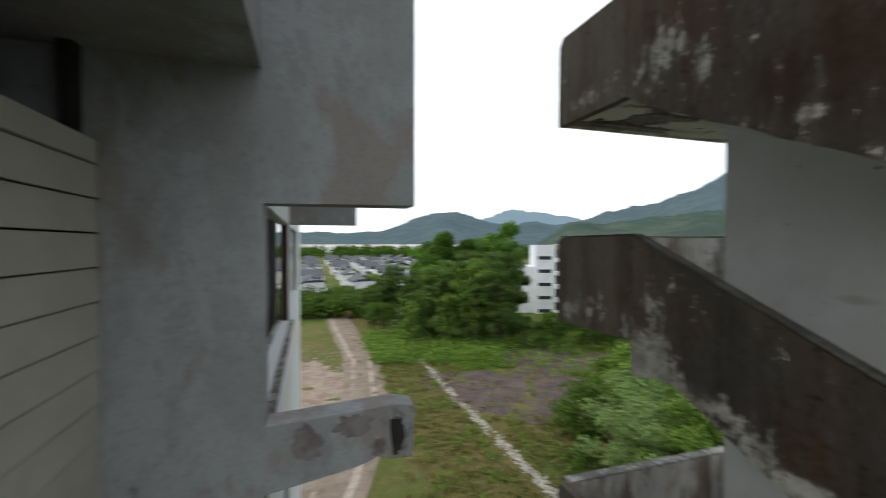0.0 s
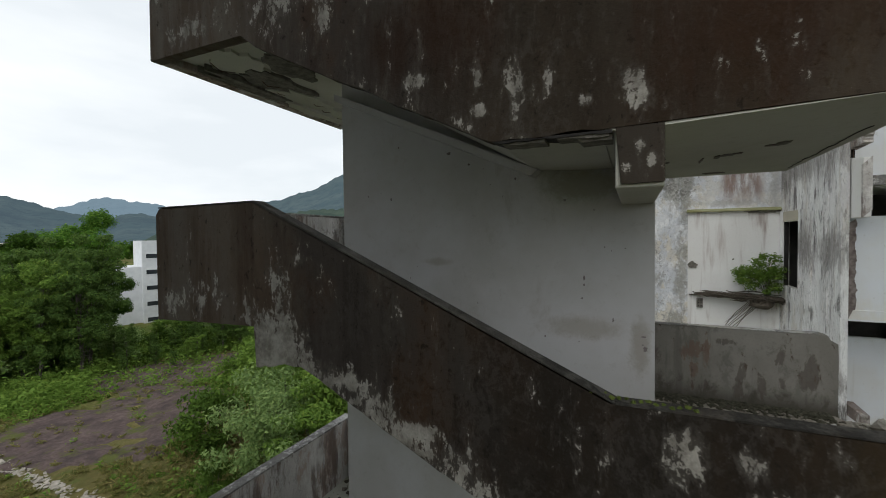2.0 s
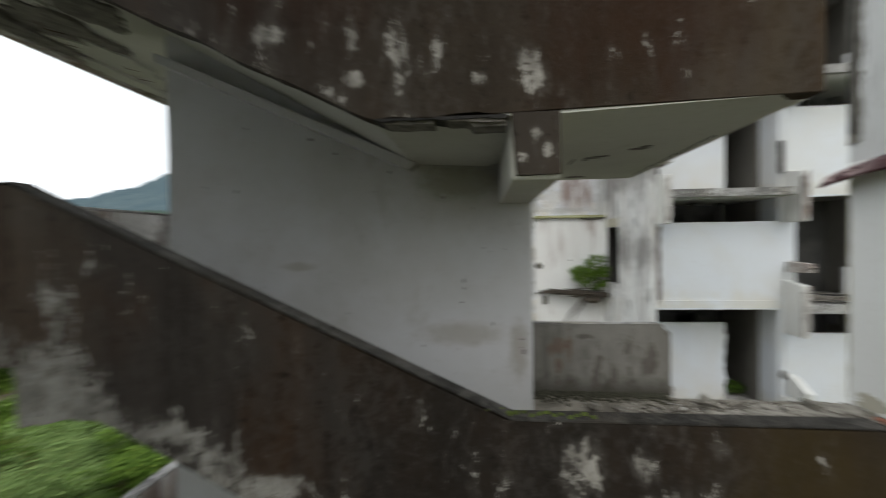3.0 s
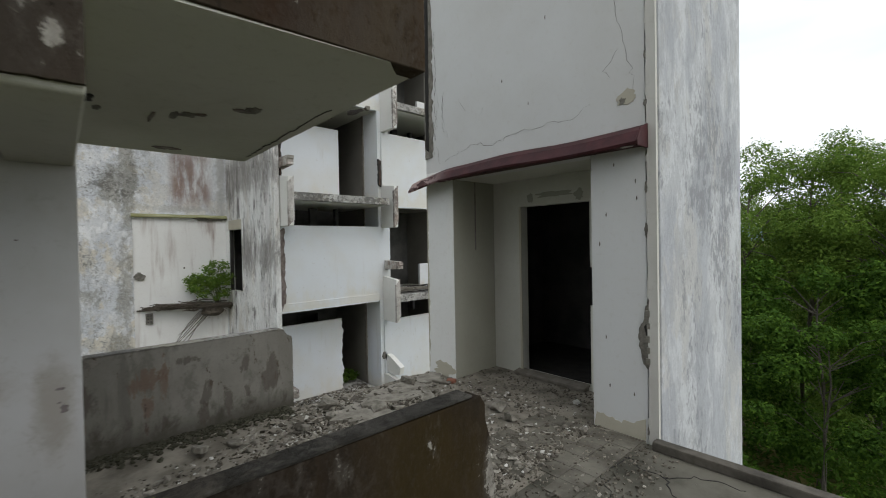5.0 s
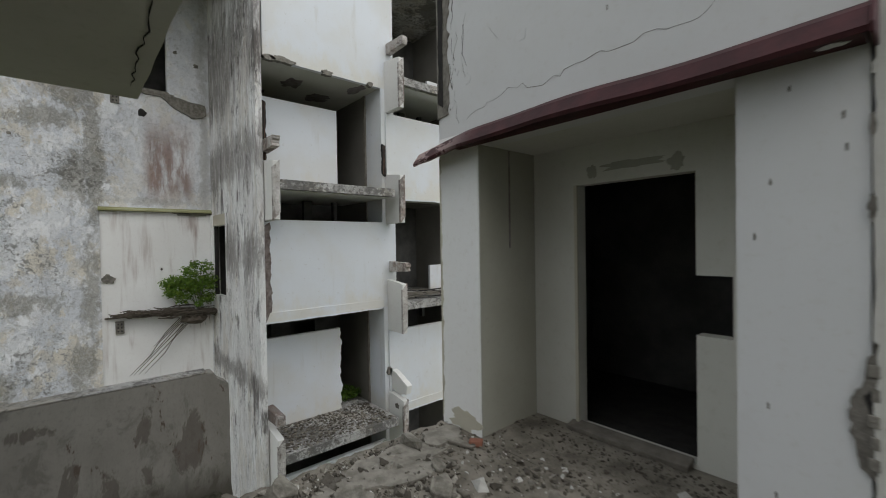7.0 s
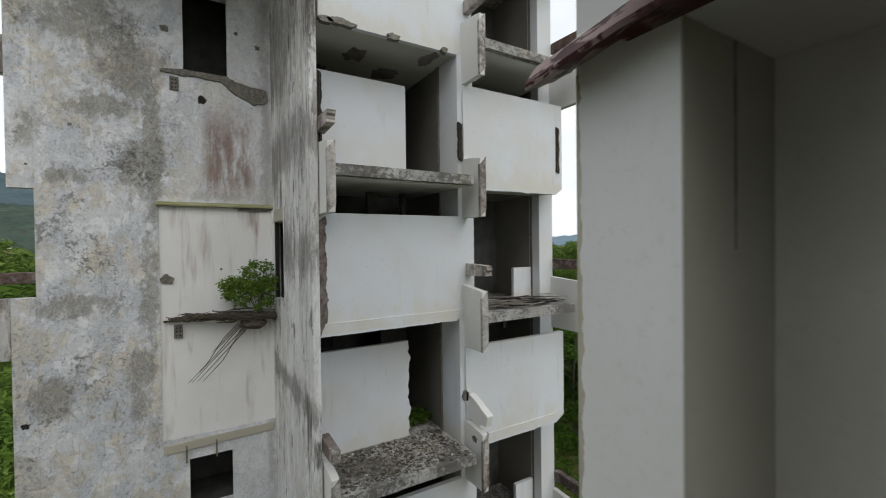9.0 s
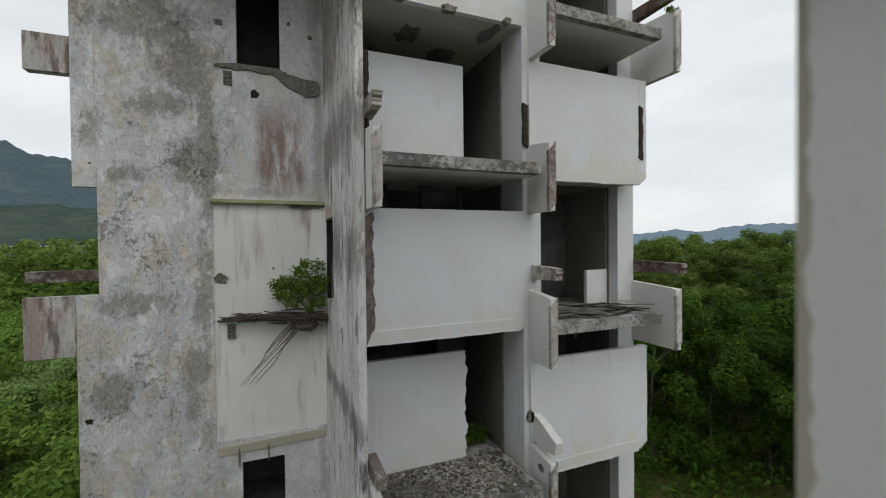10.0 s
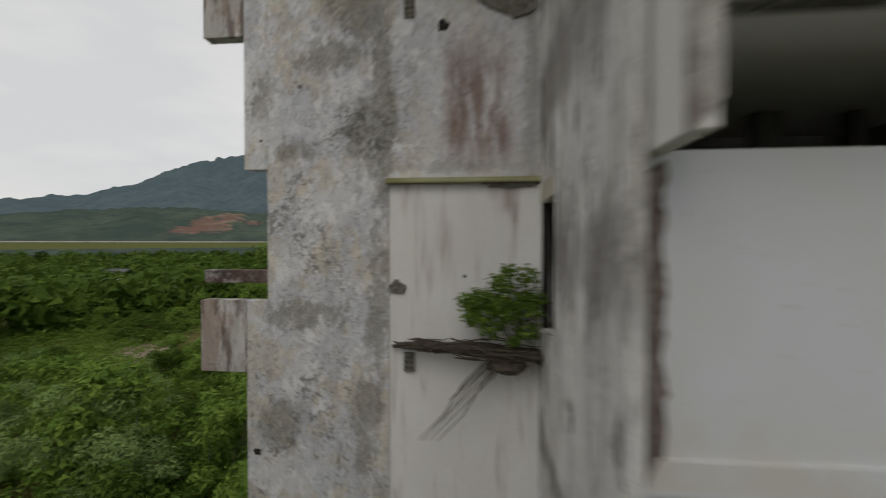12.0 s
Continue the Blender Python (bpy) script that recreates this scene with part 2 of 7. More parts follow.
        col = k.mix(k.math("MULTIPLY", red, 0.8), col, (0.24, 0.135, 0.10))
    col = k.mix(k.math("MULTIPLY", k.step(fine, 0.50, 0.66), 0.14), col, dark)
    col = k.mix(k.math("MULTIPLY", k.step(k.noise(16, 12, (wide, 1, tall), (seed, 2, 6), 0.8), 0.545, 0.58), 0.2 * flaky + 0.05), col, tuple(c * 1.4 for c in dark))
    bump = k.math("SUBTRACT", k.math("ADD", k.math("MULTIPLY", speck, 0.9), k.math("ADD", k.math("MULTIPLY", fine, 0.12), k.math("MULTIPLY", chip, 0.2 * flaky))), k.math("MULTIPLY", gone, 0.25))
    return k.done(col, bump, 0.85 * bumpy, 0.03)


E0, E1 = 16.66, 16.9      # the end wall's two faces
END_ZONES = [(0.4, 15.5, 1.0, 0.9), (-0.6, 14.6, 0.6, 0.8), (-0.85, 12.8, 0.22, 2.2), (0.1, 13.6, 0.8, 0.28), (-0.5, 12.1, 0.28, 0.7), (0.8, 12.0, 0.4, 0.2), (-0.75, 9.6, 0.2, 1.5), (-3.25, 13.0, 0.12, 1.4), (-3.2, 15.8, 0.15, 1.0), (-2.0, 11.7, 1.0, 0.12), (0.5, 9.2, 0.7, 0.3), (1.0, 7.3, 0.4, 0.5), (2.1, 8.9, 0.6, 0.5), (2.3, 14.5, 0.15, 0.3), (-0.6, 7.5, 0.3, 1.2), (1.3, 12.9, 0.3, 0.5), (1.0, 16.2, 0.6, 0.6)]
M_WORN = weathered("weathered_render", (0.81, 0.815, 0.83), (0.665, 0.685, 0.725), (0.66, 0.60, 0.49), (0.11, 0.105, 0.09), 0.10, 0.36, (-3.1, -1.75, 11.5, 14.3), 3.0, ((-3.3, 0.14),), 0.9, 0.8, clean=-1.1, zones=END_ZONES)
M_STREAK = weathered("streaked_render", (0.84, 0.84, 0.83), (0.78, 0.77, 0.76), (0.66, 0.62, 0.56), (0.075, 0.068, 0.064), 0.10, 0.68, None, 4.0, None, 0.8, 0.25, 0.9, zones=[(-3.45, 15.2, 2.0, 1.3), (-3.45, 12.6, 2.0, 0.7), (-3.45, 10.3, 2.0, 0.6), (-3.45, 7.4, 2.0, 0.3)])
M_EDGE = weathered("grimy_slab_edge_concrete", (0.56, 0.55, 0.53), (0.44, 0.43, 0.41), (0.42, 0.385, 0.32), (0.055, 0.05, 0.045), 0.95, 0.55, None, 9.0, None, 1.0)
M_FIN = plaster("cream_fin_render", (0.73, 0.725, 0.70), (0.67, 0.66, 0.63), (0.33, 0.285, 0.24), 0.16, 0.40, seed=12)
M_RIM = weathered("brown_stained_rim_render", (0.62, 0.60, 0.57), (0.50, 0.47, 0.44), (0.34, 0.26, 0.22), (0.10, 0.075, 0.065), 0.5, 0.6, None, 31.0, None, 0.7, 0.7)
M_TOWER = weathered("blue_grey_streaked_render", (0.56, 0.575, 0.60), (0.43, 0.445, 0.48), (0.50, 0.495, 0.485), (0.22, 0.225, 0.24), 0.28, 0.30, None, 6.0, None, 0.7, 0.5, bumpy=0.6)
M_LANDING = weathered("streaked_landing_render", (0.62, 0.605, 0.585), (0.50, 0.485, 0.465), (0.36, 0.27, 0.22), (0.11, 0.083, 0.07), 0.2, 0.8, None, 17.0, None, 0.3, 0.4)
M_FRONT = plaster("dusty_white_tower_render", (0.635, 0.640, 0.640), (0.585, 0.582, 0.57), (0.45, 0.42, 0.35), 0.24, 0.2, seed=21)
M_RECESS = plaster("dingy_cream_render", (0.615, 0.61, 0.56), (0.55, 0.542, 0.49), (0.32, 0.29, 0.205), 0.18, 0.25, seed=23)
# Darker recess render: side shade put into colour; also the stain over the door.
M_RECESSDIM = plaster("shaded_grimy_recess_render", (0.36, 0.355, 0.305), (0.31, 0.30, 0.25), (0.19, 0.175, 0.13), 0.3, 0.35, seed=24)
M_WING = weathered("blue_grey_wing_render", (0.335, 0.342, 0.355), (0.29, 0.292, 0.298), (0.265, 0.225, 0.21), (0.11, 0.08, 0.07), 0.0, 0.42, None, 14.3, None, 0.0, 0.6, bumpy=0.25)


def drips(name, clean, dull, spots, seed):
    """Grey render with rust-brown runs and dark damp marks at given places (y, z, half width, half height, rust 0 to 1)."""
    k = Nodes(name, 0.92, 0.15)
    broad, mid = k.noise(0.9, 7, (1, 1, 0.8), (seed, 0, 0), 0.6), k.noise(5.5, 12, (1, 1, 0.6), (seed, 3, 0), 0.75, 0.4)
    fine = k.noise(40, 6, shift=(seed, 1, 1), rough=0.7)
    col = k.mix(k.step(broad, 0.38, 0.62), clean, dull)
    col = k.mix(k.math("MULTIPLY", k.step(mid, 0.50, 0.60), 0.5), col, tuple(c * 0.60 for c in dull))
    run = k.step(k.noise(4.2, 9, (1, 1, 0.12), (seed, 5, 5), 0.65), 0.56, 0.66)
    col = k.mix(k.math("MULTIPLY", run, 0.45), col, tuple(c * 0.5 for c in dull))
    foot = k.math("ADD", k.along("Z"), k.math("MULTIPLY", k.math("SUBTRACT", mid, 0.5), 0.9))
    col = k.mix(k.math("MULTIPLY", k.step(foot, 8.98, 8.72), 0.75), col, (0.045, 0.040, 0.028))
    ooze = k.noise(7.0, 13, (1, 1, 0.4), (seed, 8, 2), 0.72, 0.4)
    for y, z, ry, rz, rust in spots:
        inside = k.step(k.math("ADD", k.math("MULTIPLY", k.haze((6.6, y, z), (4.0, ry, rz)), 0.22), ooze), 0.60, 0.66)
        warm = k.mix(mid, (0.115, 0.068, 0.045), (0.200, 0.140, 0.105))
        damp = k.mix(mid, (0.050, 0.043, 0.036), (0.125, 0.105, 0.088))
        col = k.mix(k.math("MULTIPLY", inside, 0.65), col, warm if rust > 0.5 else damp)
    col = k.mix(k.math("MULTIPLY", k.step(fine, 0.5, 0.7), 0.25), col, tuple(c * 0.55 for c in dull))
    return k.done(col, k.math("ADD", mid, k.math("MULTIPLY", fine, 0.3)), 0.45, 0.012)


PARAPET_MARKS = [(0.54, 8.98, 0.07, 0.08, 1), (0.50, 9.2, 0.12, 0.14, 0), (0.06, 9.28, 0.17, 0.14, 1), (-0.09, 9.25, 0.05, 0.22, 1), (0.02, 9.08, 0.06, 0.12, 1), (-0.09, 8.88, 0.05, 0.09, 0), (-0.43, 9.06, 0.07, 0.14, 0), (-0.43, 8.84, 0.09, 0.12, 0), (-0.83, 9.3, 0.05, 0.16, 0), (-0.83, 8.98, 0.05, 0.12, 0), (-1.08, 9.16, 0.08, 0.28, 0), (-0.3, 9.42, 0.12, 0.05, 0), (0.9, 9.2, 0.16, 0.15, 1), (1.4, 9.05, 0.2, 0.12, 0), (-0.65, 8.93, 0.07, 0.14, 0)]
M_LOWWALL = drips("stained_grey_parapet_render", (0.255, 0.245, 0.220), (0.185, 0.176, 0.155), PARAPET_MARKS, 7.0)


def algae(name, edge, span, seed, tone, band, foot, foot_boost, dark_mix, dark_tone, flaked=(), ochred=(), tan=(0.050, 0.036, 0.015)):
    """Parapet blackened by algae and rust-brown runs; paint flaked pale in ragged specks, in a band along its lower edge."""
    k = Nodes(name, 0.95, 0.04)

    def tint(*c):
        return tuple(v * tone for v in c)

    broad = k.noise(0.75, 7, (1, 1, 0.6), (1, 2 + seed, 3), 0.6)
    fine = k.noise(34, 6, rough=0.7)
    mid = k.noise(4.5, 11, shift=(seed, 0, 2), rough=0.75)
    grain = k.noise(13.0, 12, (1, 1, 0.7), (seed, 5, 5), 0.78, 0.3)
    run = k.step(k.noise(3.0, 10, (1, 1, 0.10), (4, 1 + seed, 0), 0.68), 0.42, 0.64)
    col = k.mix(k.step(broad, 0.40, 0.60), tint(0.052, 0.044, 0.038), tint(0.064, 0.037, 0.021))
    col = k.mix(k.math("MULTIPLY", run, 0.65), col, tint(0.027, 0.022, 0.019))
    film = k.step(k.noise(1.6, 11, (1, 1, 0.28), (seed, 6, 6), 0.72), 0.48, 0.68)
    col = k.mix(k.math("MULTIPLY", film, 0.5), col, tint(0.078, 0.072, 0.061))
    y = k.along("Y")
    # Darker towards the low-y end.
    col = k.mix(k.math("MULTIPLY", k.step(y, 3.2, 1.1), dark_mix), col, k.mix(mid, tuple(c * 0.3 for c in dark_tone), dark_tone))
    end = k.math("MULTIPLY", k.step(y, 3.3, 4.7), k.math("ADD", 0.45, k.math("MULTIPLY", mid, 0.6)))
    col = k.mix(end, col, k.mix(run, tint(0.130, 0.113, 0.093), tint(0.088, 0.062, 0.044)))
    lichen = k.step(k.math("ADD", k.math("MULTIPLY", grain, 0.6), k.math("MULTIPLY", k.noise(1.1, 6, (1, 1, 0.6), (seed, 7, 1), 0.6), 0.5)), 0.555, 0.60)
    col = k.mix(k.math("MULTIPLY", lichen, 0.20), col, tint(0.085, 0.078, 0.070))
    col = k.mix(k.math("MULTIPLY", k.step(grain, 0.43, 0.37), 0.6), col, (0.012, 0.011, 0.010))
    ochre = k.math("MULTIPLY", k.step(y, 0.2, -0.7), k.step(k.noise(2.4, 10, (1, 1, 0.2), (seed, 3, 3), 0.7), 0.42, 0.58))
    col = k.mix(k.math("MULTIPLY", ochre, 0.3), col, (0.070, 0.050, 0.026))
    rusty = k.mix(mid, tuple(c * 0.45 for c in tan), tan)
    for yc, z, ry, rz in ochred:
        worn = k.step(k.math("ADD", k.math("MULTIPLY", k.haze((3.66, yc, z), (4.0, ry, rz)), 0.45), k.noise(2.6, 10, (1, 1, 0.18), (seed, 3, 8), 0.7)), 0.60, 0.95)
        col = k.mix(k.math("MULTIPLY", worn, 0.75), col, rusty)
    # ragged paint left along the lower edge of the slope and at the foot of the level part
    above = k.math("SUBTRACT", k.along("Z"), k.math("ADD", k.math("MULTIPLY", y, 0.475), edge))
    near = k.math("MULTIPLY", k.step(above, span, 0.02), k.math("MULTIPLY", k.step(y, 0.9, 2.0), k.step(y, 4.6, 4.0)))
    level = k.math("MULTIPLY", k.step(y, 1.5, 0.8), k.step(k.along("Z"), foot + 0.75, foot + 0.1))
    flake = k.noise(5.0, 15, (1, 1, 0.42), (8 + seed, 1, 2), 0.76, 0.25)
    here = 0.0
    for yc, z, ry, rz in flaked:
        here = k.math("MAXIMUM", here, k.haze((3.66, yc, z), (4.0, ry, rz)))
    lift = k.math("ADD", k.math("ADD", k.math("MULTIPLY", near, band), k.math("MULTIPLY", level, foot_boost)), k.math("MULTIPLY", here, 0.205))
    soft = k.step(k.math("ADD", flake, lift), 0.54, 0.68)
    col = k.mix(k.math("MULTIPLY", soft, 0.28), col, tint(0.150, 0.138, 0.122))
    pale = k.step(k.math("ADD", k.math("ADD", flake, lift), k.math("MULTIPLY", k.math("SUBTRACT", grain, 0.5), 0.9)), 0.672, 0.690)
    col = k.mix(k.math("MULTIPLY", pale, 0.88), col, k.mix(k.step(mid, 0.36, 0.62), (0.20, 0.186, 0.163), (0.43, 0.405, 0.362)))
    col = k.mix(k.math("MULTIPLY", k.step(fine, 0.5, 0.72), 0.28), col, (0.060, 0.052, 0.045))
    bump = k.math("ADD", k.math("ADD", k.math("MULTIPLY", fine, 0.4), k.math("MULTIPLY", grain, 1.2)), k.math("MULTIPLY", pale, 0.4))
    return k.done(col, bump, 0.6, 0.012)


LOW_FLAKED = [(4.98, 10.12, 0.34, 0.20), (5.4, 10.0, 0.15, 0.2), (3.80, 10.1, 0.17, 0.45), (3.85, 9.68, 0.26, 0.26), (3.55, 10.52, 0.12, 0.06), (2.95, 9.45, 0.12, 0.07), (2.3, 9.14, 0.2, 0.06), (0.42, 9.3, 0.16, 0.2), (0.1, 9.33, 0.12, 0.12), (-0.34, 9.45, 0.06, 0.08), (-1.38, 9.0, 0.06, 0.3), (-0.15, 9.0, 0.25, 0.2)]
LOW_OCHRE = [(-0.95, 9.2, 0.45, 0.42), (-0.5, 8.9, 0.35, 0.35)]
UP_FLAKED = [(1.49, 11.85, 0.06, 0.22), (1.77, 11.93, 0.04, 0.1), (1.76, 11.66, 0.06, 0.05), (1.256, 11.74, 0.03, 0.1), (2.3, 11.95, 0.12, 0.06), (0.70, 11.66, 0.10, 0.14), (3.75, 13.0, 0.35, 0.32), (3.2, 12.75, 0.14, 0.22), (4.9, 12.93, 0.4, 0.14), (3.45, 13.0, 0.06, 0.12), (1.0, 11.62, 0.04, 0.04)]
UP_OCHRE = [(0.1, 12.0, 0.7, 0.6), (2.2, 12.3, 0.6, 0.5)]
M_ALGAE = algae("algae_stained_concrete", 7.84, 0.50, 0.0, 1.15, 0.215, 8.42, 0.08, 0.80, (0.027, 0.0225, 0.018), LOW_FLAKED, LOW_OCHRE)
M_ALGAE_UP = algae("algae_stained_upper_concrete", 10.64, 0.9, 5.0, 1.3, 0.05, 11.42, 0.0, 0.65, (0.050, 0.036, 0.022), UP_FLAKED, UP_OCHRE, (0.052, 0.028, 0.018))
M_BEAM = algae("stained_beam_concrete", 10.0, 0.9, 9.0, 1.3, 0.0, 5.0, 0.0, 0.65, (0.050, 0.036, 0.022), [(0.68, 11.3, 0.04, 0.06), (0.60, 11.2, 0.03, 0.05), (0.76, 11.15, 0.03, 0.05)])


def plain(name, a, b, scale=6.0, rough=0.8, metal=0.0, bump=0.25):
    k = Nodes(name, rough, 0.35)
    k.b.inputs["Metallic"].default_value = metal
    f = k.noise(scale, 7, rough=0.65)
    return k.done(k.mix(k.step(f, 0.3, 0.7), a, b), f, bump, 0.02)


# Near-black: the shade of closed rooms is put into this colour.
M_DARK = plain("room_shade_render", (0.065, 0.065, 0.063), (0.115, 0.112, 0.105), 2.0, 0.95)
M_FLOOR = plain("dusty_concrete_floor", (0.115, 0.102, 0.082), (0.28, 0.256, 0.216), 3.2, 0.95)
M_WALKWAY = plain("dark_mossy_concrete", (0.042, 0.040, 0.030), (0.130, 0.122, 0.100), 1.8, 0.95)
M_KERB = plain("dark_weathered_board", (0.045, 0.040, 0.033), (0.12, 0.108, 0.09), 4.0, 0.9)
M_TILE = plain("dusty_cement_tile", (0.065, 0.060, 0.047), (0.165, 0.153, 0.127), 3.0, 0.9)
M_RUBBLE = plain("concrete_rubble", (0.11, 0.101, 0.084), (0.30, 0.282, 0.242), 9.0, 0.95, bump=0.5)
k = Nodes("maroon_painted_metal", 0.6, 0.25)
f = k.noise(5.0, 7, rough=0.65)
c = k.mix(k.step(f, 0.3, 0.7), (0.032, 0.009, 0.011), (0.065, 0.018, 0.021))
g = k.math("MULTIPLY", k.step(k.noise(7.0, 12, (0.6, 1, 1), rough=0.72, warp=0.3), 0.47, 0.50), k.step(k.along("X"), 5.7, 6.3))
M_MAROON = k.done(k.mix(k.math("MULTIPLY", g, 0.85), c, (0.36, 0.27, 0.26)), f, 0.25, 0.02)
M_STEEL = plain("rusty_steel", (0.07, 0.045, 0.035), (0.13, 0.075, 0.05), 20.0, 0.75)
M_BRICK = plain("broken_grey_core", (0.13, 0.12, 0.102), (0.25, 0.235, 0.205), 14.0, 0.95, bump=0.8)
M_SIDING = plain("cream_painted_boards", (0.37, 0.355, 0.30), (0.44, 0.425, 0.36), 2.5, 0.7, bump=0.15)
M_BARK = plain("grey_brown_bark", (0.07, 0.062, 0.05), (0.14, 0.125, 0.105), 12.0, 0.95)
M_COPING = weathered("worn_coping_concrete", (0.10, 0.094, 0.084), (0.06, 0.056, 0.050), (0.07, 0.06, 0.048), (0.02, 0.019, 0.016), 0.5, 0.0, None, 10.0, None, 0.8)
M_SPALL = plain("spalled_concrete", (0.10, 0.092, 0.08), (0.22, 0.205, 0.18), 11.0, 0.95, bump=0.9)
M_GAP = plain("dark_gap", (0.018, 0.017, 0.016), (0.035, 0.032, 0.03), 8.0, 0.95)
M_PLANK = plain("grey_weathered_wood", (0.14, 0.125, 0.105), (0.22, 0.20, 0.17), 7.0, 0.9)
# Brown-grey render; the shade inside the balconies is put into its colour.
M_DIM_ROOM = plaster("shaded_interior_render", (0.21, 0.20, 0.175), (0.16, 0.15, 0.13), (0.075, 0.07, 0.058), 0.3, 0.3, seed=27)
M_CORNER = plaster("worn_cream_corner_render", (0.57, 0.56, 0.525), (0.49, 0.475, 0.435), (0.27, 0.235, 0.185), 0.35, 0.7, seed=33)
M_JAMB = plaster("cream_white_render", (0.82, 0.822, 0.815), (0.775, 0.77, 0.75), (0.46, 0.41, 0.32), 0.16, 0.25, seed=37)
M_CREAM = plaster("dirty_cream_render", (0.50, 0.47, 0.38), (0.42, 0.39, 0.32), (0.25, 0.22, 0.16), 0.3, 0.4, seed=11)
M_RUSTBEAM = weathered("dark_rusted_beam", (0.36, 0.33, 0.31), (0.19, 0.135, 0.115), (0.12, 0.065, 0.052), (0.030, 0.023, 0.021), 0.75, 0.5, None, 19.0, None, 0.9)
M_INFILL = plaster("pale_infill_render", (0.83, 0.83, 0.82), (0.76, 0.75, 0.735), (0.40, 0.33, 0.30), 0.28, 0.85, rust=0.6, seed=13)
M_BROWNEDGE = plain("dark_brown_stained_edge", (0.10, 0.076, 0.068), (0.25, 0.215, 0.20), 7.0, 0.9)
M_STAIN = plain("brown_water_stain", (0.135, 0.105, 0.098), (0.235, 0.215, 0.215), 9.0, 0.9)
M_MOSSY = plaster("mossy_ledge_concrete", (0.40, 0.40, 0.24), (0.27, 0.27, 0.13), (0.08, 0.075, 0.04), 0.5, 0.2, seed=15)
M_MOSS = plain("yellow_green_moss", (0.08, 0.12, 0.02), (0.16, 0.20, 0.04), 30.0, 0.95, bump=0.8)

# ---- mesh helpers ----
def part(name, bm, material, parent=None, label=""):
    me = bpy.data.meshes.new(name)
    bmesh.ops.recalc_face_normals(bm, faces=bm.faces)
    bm.to_mesh(me)
    bm.free()
    me.materials.append(material)
    ob = new(name, me)
    ob.parent = parent
    return tagged(ob, label)


def thing(name, label, category, group="", kind="", at=(0, 0, 0)):
    ob = new(name)
    ob.location = at
    return tagged(ob, label, category, group, kind)


def box(bm, x0, x1, y0, y1, z0, z1, bevel=0.0):
    m = Matrix.Translation(((x0 + x1) / 2, (y0 + y1) / 2, (z0 + z1) / 2)) @ Matrix.Diagonal((abs(x1 - x0), abs(y1 - y0), abs(z1 - z0), 1))
    made = bmesh.ops.create_cube(bm, size=1.0, matrix=m)
    if bevel:
        edges = {e for v in made["verts"] for e in v.link_edges}
        bmesh.ops.bevel(bm, geom=list(edges), offset=bevel, segments=2, affect="EDGES", profile=0.6)
    return bm


def solid(x0, x1, y0, y1, z0, z1, bevel=0.008):
    return box(bmesh.new(), x0, x1, y0, y1, z0, z1, bevel)


def place(axis, d, u, v):
    return {"x": (d, u, v), "y": (u, d, v), "z": (u, v, d)}[axis]


def prism(axis, d0, d1, poly, bevel=0.008):
    """A flat outline with a thickness along one axis."""
    bm = bmesh.new()
    a = [bm.verts.new(place(axis, d0, u, v)) for u, v in poly]
    b = [bm.verts.new(place(axis, d1, u, v)) for u, v in poly]
    bm.faces.new(a), bm.faces.new(b[::-1])
    for i in range(len(poly)):
        j = (i + 1) % len(poly)
        bm.faces.new((a[i], b[i], b[j], a[j]))
    if bevel:
        bmesh.ops.bevel(bm, geom=bm.edges[:], offset=bevel, segments=1, affect="EDGES")
    return bm


def pierced(axis, d0, d1, u0, u1, v0, v1, holes=()):
    """A wall or slab with rectangular openings (ua, ub, va, vb) right through it."""
    us = sorted({u0, u1, *[min(max(h[k], u0), u1) for h in holes for k in (0, 1)]})
    vs = sorted({v0, v1, *[min(max(h[k], v0), v1) for h in holes for k in (2, 3)]})
    full = [[not any(h[0] < (us[i] + us[i + 1]) / 2 < h[1] and h[2] < (vs[j] + vs[j + 1]) / 2 < h[3] for h in holes) for j in range(len(vs) - 1)] for i in range(len(us) - 1)]
    bm, seen = bmesh.new(), {}

    def vert(d, i, j):
        if (d, i, j) not in seen:
            seen[d, i, j] = bm.verts.new(place(axis, d, us[i], vs[j]))
        return seen[d, i, j]

    def is_full(i, j):
        return 0 <= i < len(full) and 0 <= j < len(full[0]) and full[i][j]

    for i in range(len(full)):
        for j in range(len(full[0])):
            if not full[i][j]:
                continue
            for d in (d0, d1):
                bm.faces.new([vert(d, *c) for c in ((i, j), (i + 1, j), (i + 1, j + 1), (i, j + 1))])
            for ni, nj, p, q in ((i - 1, j, (i, j), (i, j + 1)), (i + 1, j, (i + 1, j), (i + 1, j + 1)), (i, j - 1, (i, j), (i + 1, j)), (i, j + 1, (i, j + 1), (i + 1, j + 1))):
                if not is_full(ni, nj):
                    bm.faces.new((vert(d0, *p), vert(d1, *p), vert(d1, *q), vert(d0, *q)))
    return bm


def limb(bm, points, radii, sides=6):
    rows = []
    for k, (p, r) in enumerate(zip(points, radii)):
        q = Vector(points[min(k + 1, len(points) - 1)]) - Vector(points[max(k - 1, 0)])
        m = q.to_track_quat("Z", "Y").to_matrix()
        rows.append([bm.verts.new(Vector(p) + m @ Vector((r * math.cos(6.2832 * i / sides), r * math.sin(6.2832 * i / sides), 0))) for i in range(sides)])
    for a, b in zip(rows, rows[1:]):
        for i in range(sides):
            bm.faces.new((a[i], a[(i + 1) % sides], b[(i + 1) % sides], b[i]))
    bm.faces.new(rows[-1])
    bm.faces.new(rows[0][::-1])

H = 2.9          # storey height
F = 8.7          # the floor beside which the camera flies
TOP = 17.5       # assumed roof height of the blocks, out of view


